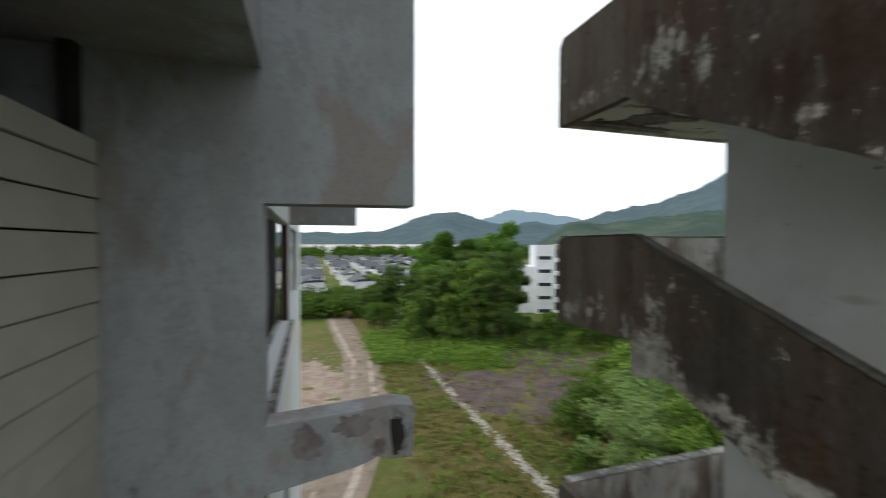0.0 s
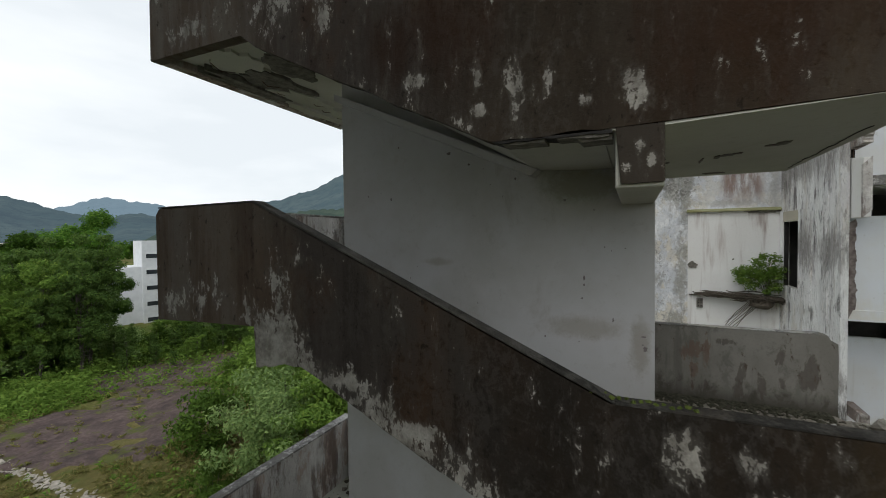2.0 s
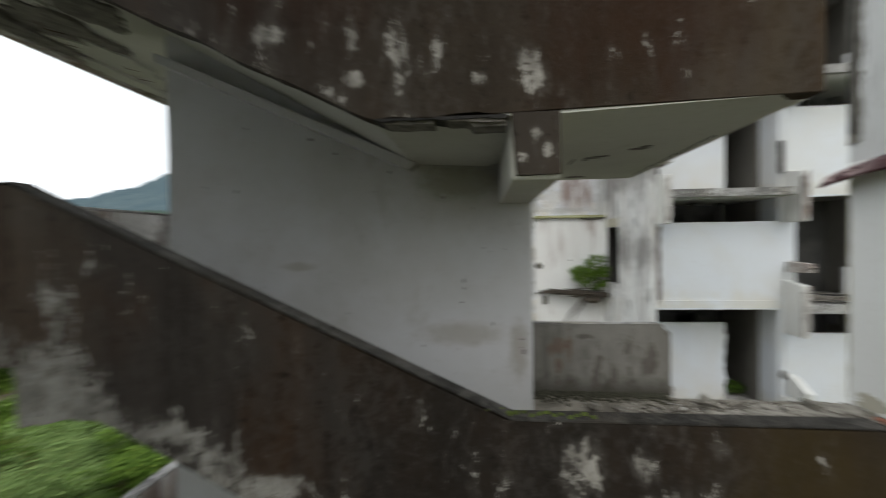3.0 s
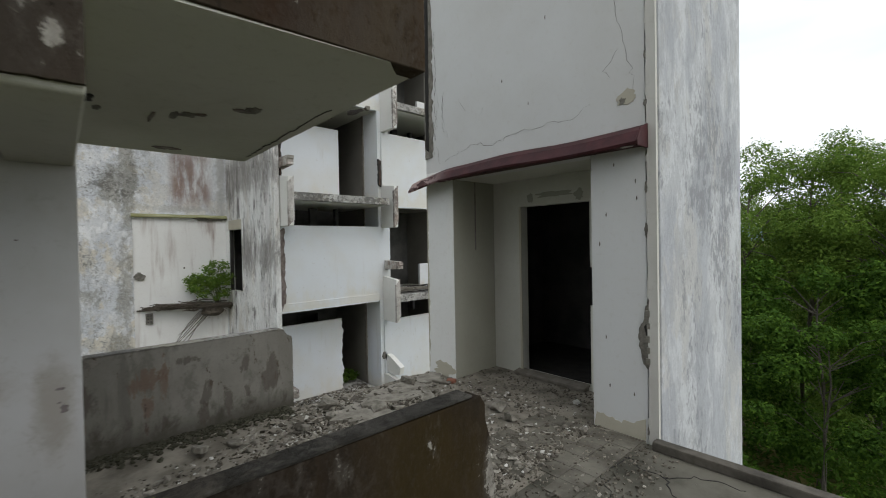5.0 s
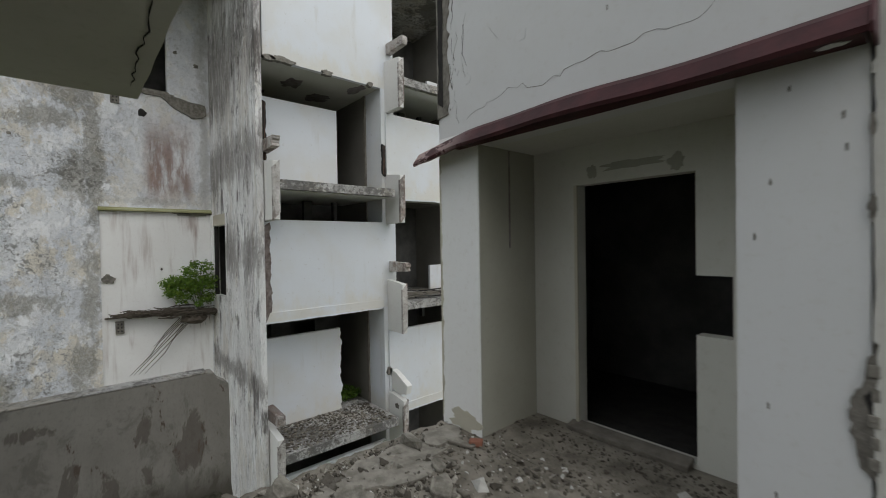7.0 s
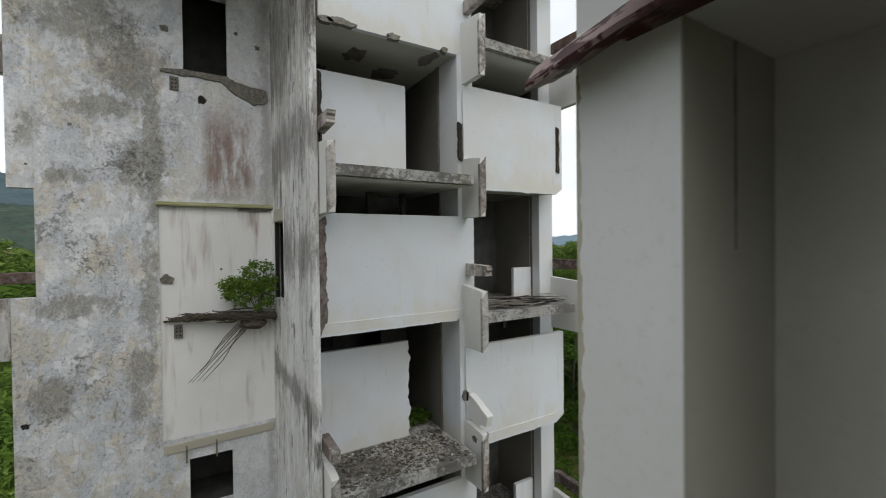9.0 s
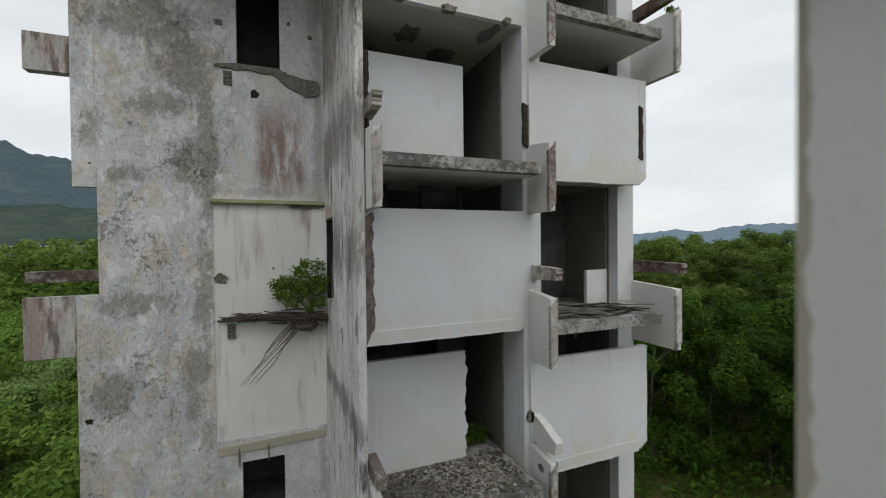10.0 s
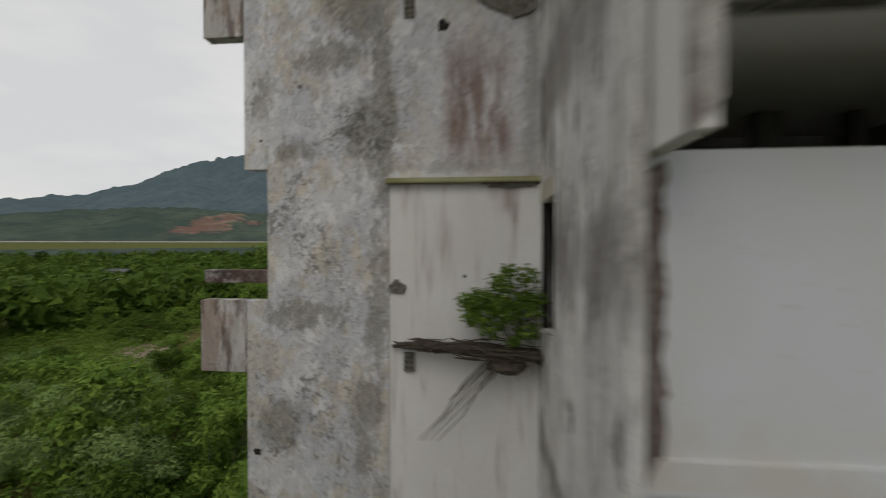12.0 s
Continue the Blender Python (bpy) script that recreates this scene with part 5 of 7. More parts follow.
M_PURPLE = earth("dark_purple_brown_soil", (0.085, 0.060, 0.056), (0.150, 0.112, 0.102), (0.060, 0.045, 0.044), 0.40)
M_TRACK = earth("pale_brown_track", (0.21, 0.165, 0.13), (0.29, 0.235, 0.195), (0.17, 0.13, 0.10), 0.12)
M_RUT = earth("pale_wheel_rut_earth", (0.32, 0.265, 0.225), (0.43, 0.375, 0.33), (0.28, 0.225, 0.18), 0.0)
M_CLEAR = earth("reddish_cleared_soil", (0.25, 0.185, 0.145), (0.37, 0.305, 0.255), (0.20, 0.145, 0.11), 0.2)
M_STONE = plain("pale_path_stone", (0.24, 0.215, 0.18), (0.39, 0.36, 0.31), 3.0, 0.9)
M_DRY = earth("dry_yellow_grass", (0.10, 0.085, 0.03), (0.15, 0.125, 0.045), (0.075, 0.075, 0.02), 0.3)
patch("bare_soil", "dark purple-brown bare soil with weeds", "soil", M_PURPLE, (15.2, 28.5), (5.6, 6.6), 1.0, turn=1.05)
patch("bare_soil", "dark purple-brown bare soil with weeds", "soil", M_PURPLE, (23.5, 35.5), (5.5, 7.5), 4.0, turn=1.05)
patch("cleared_ground", "reddish cleared ground with rubble", "soil", M_CLEAR, (-1.5, 34.0), (5.0, 8.0), 2.0, lift=0.04)
patch("dry_grass", "patch of dry yellow-brown grass", "grass", M_DRY, (8.0, 22.0), (4.0, 7.0), 5.0, lift=0.03)
patch("bare_soil", "strip of bare brown soil among scrub", "soil", M_CLEAR, (46.0, 30.0), (9.0, 3.0), 7.0, turn=0.6)
patch("dry_grass", "olive meadow of dry grass among scrub", "grass", M_DRY, (54.0, 26.0), (13.0, 6.0), 8.0, lift=0.04, turn=0.5)


def strip(name, label, category, material, points, width, lift):
    bm, rows = bmesh.new(), []
    for i in range(len(points) - 1):
        (x0, y0), (x1, y1) = points[i], points[i + 1]
        n = max(2, int(math.hypot(x1 - x0, y1 - y0) / 0.8))
        for k in range(n + (i == len(points) - 2)):
            f = k / n
            x, y = x0 + (x1 - x0) * f, y0 + (y1 - y0) * f
            l = math.hypot(x1 - x0, y1 - y0)
            nx, ny = -(y1 - y0) / l, (x1 - x0) / l
            row = []
            for q in range(7):
                s = (q / 6 - 0.5) * width * (1 + 0.22 * noise.noise((x * 0.5, y * 0.5, q > 3)))
                rut = -0.06 * math.exp(-((abs(s) - width * 0.24) / 0.25) ** 2)
                row.append(bm.verts.new((x + nx * s, y + ny * s, gz(x, y) + lift + rut - 0.05 * (q in (0, 6)))))
            rows.append(row)
    for a, b in zip(rows, rows[1:]):
        for q in range(6):
            bm.faces.new((a[q], a[q + 1], b[q + 1], b[q]))
    return tagged(part(name, bm, material), label, category, kind="structure")


ROAD = [(-2.5, 10), (1.2, 20), (3.6, 29), (4.6, 40), (4.2, 55), (3.6, 76), (-4, 84), (-25, 88)]
strip("dirt_road", "rutted brown earth track", "track", M_TRACK, ROAD, 3.3, 0.09)
for side in (-0.85, 0.75):
    strip("wheel_rut", "pale wheel rut worn in an earth track", "track", M_RUT, [(x + side + 0.1 * math.sin(y), y) for x, y in ROAD[:6]], 0.55, 0.125)


def lump(rng, size, flat=0.6):
    """One broken stone, as a small convex mesh round the origin."""
    bm = bmesh.new()
    for _ in range(11):
        v = Vector([rng.uniform(-1, 1) for _ in range(3)]).normalized()
        bm.verts.new((v.x * size * rng.uniform(0.75, 1.2), v.y * size * rng.uniform(0.6, 1.0), v.z * size * flat))
    hull = bmesh.ops.convex_hull(bm, input=bm.verts[:])
    bmesh.ops.delete(bm, geom=[g for g in hull["geom_interior"] if isinstance(g, bmesh.types.BMVert)], context="VERTS")
    return bm


def scatter_mesh(name, material, rng, shapes, spots):
    """Many small stones joined into one mesh. spots: (x, y, z, scale, turn)."""
    verts, faces = [], []
    for x, y, z, s, a in spots:
        vs, fs = shapes[rng.randrange(len(shapes))]
        m = Matrix.Translation((x, y, z)) @ Euler((rng.uniform(-0.5, 0.5), rng.uniform(-0.5, 0.5), a)).to_matrix().to_4x4() @ Matrix.Scale(s, 4)
        n = len(verts)
        verts += [tuple(m @ v) for v in vs]
        faces += [[n + i for i in f] for f in fs]
    me = bpy.data.meshes.new(name)
    me.from_pydata(verts, [], faces)
    me.materials.append(material)
    return new(name, me)


def shapes_of(rng, count, flat):
    out = []
    for _ in range(count):
        bm = lump(rng, 1.0, flat)
        bm.verts.index_update()
        out.append(([v.co.copy() for v in bm.verts], [[v.index for v in f.verts] for f in bm.faces]))
        bm.free()
    return out


rng = random.Random(11)
FLAT, ROUND = shapes_of(rng, 9, 0.28), shapes_of(rng, 9, 0.6)
spots = []
for i in range(1500):
    y = rng.uniform(8, 44)
    x = 10.1 + 0.02 * (y - 20) * -1 + rng.gauss(0, 0.17) + 0.25 * noise.noise((0, y * 0.3, 3))
    spots.append((x, y, gz(x, y) + 0.03, rng.uniform(0.06, 0.19), rng.uniform(0, 6)))
tagged(scatter_mesh("stone_path", M_STONE, rng, FLAT, spots), "narrow path of pale flat stones through grass", "path", kind="stuff")
spots = []
for i in range(420):
    x, y = rng.gauss(-0.5, 2.6), rng.uniform(26, 46)
    spots.append((x, y, gz(x, y) + 0.06, rng.uniform(0.03, 0.13), rng.uniform(0, 6)))
tagged(scatter_mesh("ground_rubble", M_STONE, rng, ROUND, spots), "pale rubble scattered on cleared ground", "rubble", kind="stuff")


# ---- plants ----
def leaf_material(name, dark, light, yellow):
    k = Nodes(name, 0.65, 0.08)
    g = k.n.new("ShaderNodeNewGeometry").outputs["Random Per Island"]
    o = k.n.new("ShaderNodeObjectInfo").outputs["Random"]
    col = k.mix(g, dark, light)
    col = k.mix(k.math("MULTIPLY", k.step(g, 0.75, 1.0), 0.7), col, yellow)
    col = k.mix(k.math("MULTIPLY", o, 0.5), col, light)
    k.l.new(col, k.b.inputs["Base Color"])
    tr, mx = k.n.new("ShaderNodeBsdfTranslucent"), k.n.new("ShaderNodeMixShader")
    k.l.new(col, tr.inputs["Color"])
    mx.inputs["Fac"].default_value = 0.3
    k.l.new(k.b.outputs["BSDF"], mx.inputs[1])
    k.l.new(tr.outputs["BSDF"], mx.inputs[2])
    k.l.new(mx.outputs["Shader"], k.n["Material Output"].inputs["Surface"])
    return k.mat


M_LEAF = leaf_material("forest_leaf", (0.030, 0.062, 0.010), (0.080, 0.140, 0.021), (0.14, 0.20, 0.032))
M_LEAF5 = leaf_material("mid_forest_leaf", (0.060, 0.108, 0.022), (0.150, 0.225, 0.046), (0.22, 0.28, 0.06))
M_LEAF7 = leaf_material("light_scrub_leaf", (0.072, 0.140, 0.022), (0.170, 0.268, 0.048), (0.25, 0.33, 0.06))
M_LEAF8 = leaf_material("fresh_green_leaf", (0.045, 0.115, 0.012), (0.120, 0.240, 0.030), (0.17, 0.29, 0.045))
M_LEAF6 = leaf_material("field_tree_leaf", (0.040, 0.080, 0.019), (0.112, 0.185, 0.040), (0.17, 0.24, 0.05))
M_LEAF2 = leaf_material("bright_scrub_leaf", (0.066, 0.128, 0.019), (0.152, 0.240, 0.040), (0.22, 0.29, 0.055))
M_LEAF3 = leaf_material("grey_green_leaf", (0.105, 0.175, 0.058), (0.235, 0.330, 0.112), (0.30, 0.38, 0.13))
M_LEAF4 = leaf_material("dark_dense_leaf", (0.024, 0.058, 0.009), (0.070, 0.140, 0.016), (0.12, 0.20, 0.025))


def leaves(seed, clumps, count, size, folded=False):
    """Verts and faces of folded leaves in round clumps (x, y, z, radius)."""
    r = np.random.RandomState(seed)
    c = np.array(clumps)
    pick = r.choice(len(c), count, p=c[:, 3] ** 2 / (c[:, 3] ** 2).sum())
    d = r.normal(size=(count, 3))
    d /= np.linalg.norm(d, axis=1)[:, None]
    rad = c[pick, 3] * (0.55 + 0.5 * r.rand(count)) * (1 + 0.25 * np.sin(d[:, 0] * 7 + pick) * np.sin(d[:, 1] * 6))
    p = c[pick, :3] + d * rad[:, None] * (1, 1, 0.75)
    n = d + (0, 0, 0.55) + 0.6 * r.normal(size=(count, 3))
    n /= np.linalg.norm(n, axis=1)[:, None]
    u = np.cross(n, r.normal(size=(count, 3)))
    u /= np.linalg.norm(u, axis=1)[:, None]
    w = np.cross(n, u)
    s = size * (0.6 + 0.8 * r.rand(count))[:, None]
    if not folded:
        v = np.stack([p - u * s, p + u * s * 0.8 + w * s * 0.42, p + u * s * 0.7 - w * s * 0.5], 1).reshape(-1, 3)
        return v.tolist(), (np.arange(count * 3).reshape(-1, 3)).tolist()
    v = np.stack([p - u * s, p + w * s * 0.45 - n * s * 0.12, p + u * s - n * s * 0.25, p - w * s * 0.45 - n * s * 0.12], 1).reshape(-1, 3)
    return v.tolist(), (np.arange(count * 4).reshape(-1, 4)).tolist()


def make_tree(name, seed, height, spread, count, size, material, low=0.35, trunks=1, label="", category="tree", clump=0.30, limbs=13, rise=(0.04, 0.16)):
    """A tree or bush at the origin: tapered trunk and limbs, crown of single leaves in uneven clumps."""
    r = random.Random(seed)
    root = thing(name, label, category)
    bm, clumps = bmesh.new(), []
    for k in range(trunks):
        bx, by = (r.uniform(-0.3, 0.3) * spread * (trunks > 1) for _ in range(2))
        top = (bx * 2 + r.uniform(-0.2, 0.2) * spread, by * 2 + r.uniform(-0.2, 0.2) * spread, height * 0.86)
        mids = [(bx + (top[0] - bx) * f + r.uniform(-0.06, 0.06) * spread, by + (top[1] - by) * f + r.uniform(-0.06, 0.06) * spread, height * 0.86 * f) for f in (0, 0.25, 0.5, 0.75, 1)]
        base = max(0.02, height * 0.0085) / (1 + 0.4 * (trunks > 1))
        limb(bm, mids, [base * f for f in (1.25, 0.95, 0.75, 0.5, 0.2)], 7)
        clumps.append((*top, spread * clump))
        for _ in range(max(5, limbs // trunks)):
            f = r.uniform(low, 0.95)
            i = min(3, int(f * 4))
            a, b = Vector(mids[i]), Vector(mids[i + 1])
            p = a.lerp(b, f * 4 - i)
            ang, reach = r.uniform(0, 6.2832), spread * r.uniform(0.45, 1.0) * (1.15 - 0.75 * abs(f - 0.55))
            q = p + Vector((math.cos(ang) * reach, math.sin(ang) * reach, height * r.uniform(*rise)))
            limb(bm, [p, p.lerp(q, 0.5) + Vector((0, 0, 0.04 * height)), q], [base * 0.30, base * 0.2, base * 0.08], 5)
            clumps.append((*q, spread * clump * r.uniform(0.75, 1.25)))
            clumps.append((*p.lerp(q, 0.6), spread * clump * r.uniform(0.5, 0.8)))
    part("trunk", bm, M_BARK, root)
    v, f = leaves(seed, clumps, count, size)
    me = bpy.data.meshes.new("crown")
    me.from_pydata(v, [], f)
    me.materials.append(material)
    crown = new("crown", me)
    crown.parent = root
    return root


def plant_out(kinds, spots, group):
    """Sets the first of each kind at its first spot and copies at the others. spots: (x, y, kind, scale)."""
    r = random.Random(5)
    used = set()
    for x, y, k, s in spots:
        ob, h = kinds[k]
        m = pose(x, y, gz(x, y) - 0.05, 0, 0, r.uniform(0, 360)) @ Matrix.Diagonal((s, s, s * r.uniform(0.9, 1.12), 1))
        if k not in used:
            used.add(k)
            ob["group"] = group
            ob.matrix_basis = m
        else:
            c = copy_thing(ob, Matrix())
            c.matrix_basis = m
            c["group"] = group


forest = [
    (make_tree("forest_tree", 1, 14.0, 3.2, 32000, 0.072, M_LEAF2, 0.12, label="tall broadleaf forest tree with fine layered crown", clump=0.26, limbs=34), 14),
    (make_tree("forest_tree", 2, 11.0, 2.6, 19000, 0.095, M_LEAF5, 0.1, label="green broadleaf forest tree with layered crown", clump=0.27, limbs=20), 11),
    (make_tree("forest_tree", 3, 9.5, 2.8, 18000, 0.095, M_LEAF4, 0.06, label="leafy forest tree with low hanging branches", clump=0.27, limbs=20), 9.5),
]
rng = random.Random(3)
spots = [(2.6, -26.5, 0, 1.05), (5.3, -27.5, 0, 1.08), (7.8, -26, 0, 1.02), (0, -28, 0, 1.12), (4.0, -31.5, 0, 1.13), (8.4, -32, 0, 1.1), (-3.0, -27, 0, 1.08), (3.6, -19.5, 2, 0.85), (6.4, -18.6, 2, 0.75), (1.2, -18.0, 2, 0.8), (5.6, -14.0, 2, 0.5), (2.6, -14.0, 2, 0.45), (8.6, -14.5, 2, 0.6), (4.2, -22.5, 2, 1.0), (7.0, -22.5, 2, 0.95)]
while len(spots) < 92:
    a, d = radians(rng.uniform(-73, -43)), 21 + 42 * rng.random() ** 1.3
    x, y = 6.3 + d * math.cos(a), -2.3 + d * math.sin(a)
    if (11 < x < 19 and y > -14.0) or min(math.hypot(x - q[0], y - q[1]) for q in spots) < 2.1:
        continue
    # Near trees take the dark leaf: the wood's shade is put into their colour.
    spots.append((x, y, 2 if d < 30 else rng.choice((1, 1, 2)), rng.uniform(0.66, 0.9) + 0.1 * (d > 35)))
plant_out(forest, spots, "forest trees behind the blocks")

mid = [
    (make_tree("field_tree", 21, 7.0, 1.55, 17000, 0.085, M_LEAF6, 0.02, 3, "mid-green feathery tree with dense low crown", clump=0.25, limbs=60, rise=(0.1, 0.34)), 7),
    (make_tree("field_tree", 22, 6.2, 1.5, 17000, 0.082, M_LEAF7, 0.02, 3, "bright green feathery tree with dense low crown", clump=0.25, limbs=60, rise=(0.1, 0.34)), 6.2),
    (make_tree("field_tree", 23, 12.6, 4.0, 30000, 0.13, M_LEAF4, 0.3, 1, "tall dark dense-crowned tree beside a white block", clump=0.27), 12.6),
    (make_tree("field_tree", 24, 13.0, 3.6, 30000, 0.13, M_LEAF8, 0.5, 1, "tall tree with a round fresh green crown", clump=0.34, limbs=20), 13.0),
]
spots = [(19.8, 58, 2, 1.12), (25.0, 56, 3, 1.04), (16.5, 61, 3, 0.9), (29.0, 60, 2, 0.9), (22.3, 60, 2, 1.05)]
rng = random.Random(8)
while len(spots) < 135:
    a, d = radians(rng.uniform(6, 44)), rng.uniform(38, 70)
    if d < 44 + 12 * (a < radians(13)) or d < 38 + 10 * (a > radians(36)):
        continue
    x, y = d * math.sin(a), d * math.cos(a)
    if abs(x - 4.2) < 3.5 or min(math.hypot(x - q[0], y - q[1]) for q in spots) < 1.45:
        continue
    if 25.5 < math.degrees(a) < 37 and d > 50:
        continue
    tall = 0.58 if math.degrees(a) < 9 else 0.85 if math.degrees(a) < 14.5 else 0.36 if 25.5 < math.degrees(a) < 37 else 1.08 if math.degrees(a) < 25.5 and d < 58 else 1.0
    spots.append((x, y, rng.randrange(2), rng.choice((0.6, 0.8, 1.0, 1.15, 1.3)) * rng.uniform(0.92, 1.08) * tall))
plant_out(mid, spots, "trees across the field")

scrub = [
    (make_tree("bush", 31, 3.4, 1.5, 4200, 0.105, M_LEAF7, 0.1, 3, "bright green many-stemmed bush", "bush", 0.36), 3.4),
    (make_tree("bush", 32, 3.0, 1.7, 4200, 0.09, M_LEAF3, 0.15, 3, "grey-green feathery bush with pale stems", "bush", 0.34), 3.0),
    (make_tree("bush", 33, 2.2, 1.4, 3400, 0.10, M_LEAF, 0.05, 4, "low dark green leafy bush", "bush", 0.4), 2.2),
]
spots = [(15.5, 17.5, 1, 1.15), (17.6, 19.5, 1, 1.1), (13.5, 15.5, 1, 1.0), (18.5, 16.5, 0, 1.1), (20.5, 20.0, 0, 1.2), (16.0, 14.0, 0, 1.0), (21.0, 24.0, 0, 1.3), (24.0, 27.0, 2, 1.2), (12.6, 13.0, 0, 0.8), (11.8, 16.5, 2, 0.7)]
rng = random.Random(9)
while len(spots) < 70:
    x, y = rng.uniform(11, 44), rng.uniform(8, 52)
    if (9.5 < x < 29 and 22 < y < 43) or (12 < x < 18.5 and y < 9) or min(math.hypot(x - q[0], y - q[1]) for q in spots) < 1.7:
        continue
    spots.append((x, y, rng.randrange(3), rng.uniform(0.7, 1.35)))
while len(spots) < 125:
    d, a = 9 + 62 * rng.random() ** 1.4, radians(rng.uniform(42, 78))
    x, y = 12 + d * math.sin(a), -2 + d * math.cos(a)
    if x < 19.5 or math.hypot(x - 50, (y - 28) * 1.8) < 10 or min(math.hypot(x - q[0], y - q[1]) for q in spots) < 1.6:
        continue
    spots.append((x, y, rng.choice((0, 0, 2)), rng.uniform(0.9, 1.7)))
plant_out(scrub, spots, "scrub bushes around the blocks")


BARE = [(54, 26, 11, 5.5), (15.2, 28.5, 6.0, 5.4), (23.5, 35.5, 6.6, 5.2), (-1.5, 34, 5.5, 8), (3.9, 45, 2.0, 36), (10, 24, 0.5, 20)]


def carpet(name, label, category, material, seed, count, size, where, high, thin=0.4):
    """Many loose leaves low over an area: weeds, grass tufts, far woods."""
    r = random.Random(seed)
    clumps = []
    while len(clumps) < count:
        x, y = where(r)
        if any(((x - cx) / rx) ** 2 + ((y - cy) / ry) ** 2 < 1 for cx, cy, rx, ry in BARE) and r.random() < 0.93:
            continue
        h = high * r.uniform(0.3, 1.0)
        clumps.append((x, y, gz(x, y) + h * 0.5, h))
    per = 24
    rs = np.random.RandomState(seed)
    c = np.repeat(np.array(clumps), per, 0)
    n = len(c)
    p = c[:, :3] + rs.normal(size=(n, 3)) * c[:, 3:4] * (0.55, 0.55, 0.4)
    u = rs.normal(size=(n, 3)) * (1, 1, 0.5) + (0, 0, 0.3)
    u /= np.linalg.norm(u, axis=1)[:, None]
    w = np.cross(u, rs.normal(size=(n, 3)))
    w /= np.linalg.norm(w, axis=1)[:, None]
    s = (size * (0.5 + rs.rand(n)))[:, None]
    v = np.stack([p - u * s, p + w * s * thin + u * s, p - w * s * thin + u * s * 0.9], 1).reshape(-1, 3)
    me = bpy.data.meshes.new(name)
    me.from_pydata(v.tolist(), [], np.arange(n * 3).reshape(-1, 3).tolist())
    me.materials.append(material)
    return tagged(new(name, me), label, category, kind="stuff")


M_TUFT = leaf_material("grass_blade", (0.105, 0.125, 0.034), (0.225, 0.200, 0.070), (0.30, 0.24, 0.11))
carpet("grass_tufts", "tufts of green and straw-coloured grass", "grass", M_TUFT, 41, 7500, 0.13, lambda r: (r.uniform(4, 32), 9 + 42 * r.random() ** 1.3), 0.22, 0.16)
carpet("weeds", "low bright green weeds", "weeds", M_LEAF7, 42, 700, 0.10, lambda r: (r.uniform(5, 34), r.uniform(10, 50)), 0.45)
carpet("undergrowth", "green undergrowth below the field trees", "undergrowth", M_LEAF7, 45, 1900, 0.15, lambda r: (lambda a, d: (d * math.sin(a), d * math.cos(a)))(radians(r.uniform(7, 45)), r.uniform(38, 52)), 1.1)
carpet("weeds", "tufts of yellow-green weeds between bare soil", "weeds", M_LEAF7, 46, 260, 0.09, lambda r: (lambda f: (12.5 + 13 * f + r.gauss(0, 0.7), 35.5 - 7.5 * f + r.gauss(0, 0.7)))(r.random()), 0.4)
# Dark leaf colour carries the shade below the trees.
carpet("undergrowth", "dense green undergrowth below trees", "undergrowth", M_LEAF4, 43, 5200, 0.15, lambda r: (r.uniform(-14, 60), -9.5 - 48 * r.random() ** 1.5), 1.3)
carpet("undergrowth", "dense green scrub filling a valley", "undergrowth", M_LEAF2, 44, 6500, 0.17, lambda r: (20 + 75 * r.random() ** 1.3, r.uniform(-6, 62)), 1.4)


def far_wood(name, label, material, seed, count, ring, az, high, size):
    """Distant woods: many rough crowns of leaves joined into one object."""
    r = random.Random(seed)
    clumps = []
    for _ in range(count):
        a, d = radians(r.uniform(*az)), ring[0] + (ring[1] - ring[0]) * r.random() ** 1.3
        x, y, h = d * math.sin(a), d * math.cos(a), high * r.uniform(0.55, 1.15)
        clumps += [(x + r.uniform(-1, 1) * size, y + r.uniform(-1, 1) * size, h * f, size * r.uniform(0.7, 1.2)) for f in (0.35, 0.62, 0.9)]
    v, f = leaves(seed, clumps, count * 150, size * 0.32)
    me = bpy.data.meshes.new(name)
    me.from_pydata(v, [], f)
    me.materials.append(material)
    return tagged(new(name, me), label, "woods", kind="stuff")


far_wood("woods", "distant dark green woods beyond the forest edge", M_LEAF, 51, 520, (48, 170), (112, 185), 8.5, 2.2)
far_wood("woods", "distant woods at the foot of the hills", M_LEAF, 52, 560, (75, 330), (36, 82), 5.0, 2.4)
far_wood("woods", "tall trees before a distant embankment", M_LEAF5, 55, 46, (140, 200), (64, 77), 11.5, 2.4)
far_wood("woods", "tree belt between field and housing estate", M_LEAF, 53, 170, (66, 88), (-14, 23), 2.2, 1.3)
far_wood("woods", "scattered trees behind the housing estate", M_LEAF4, 54, 160, (270, 520), (-8, 40), 8.0, 4.0)

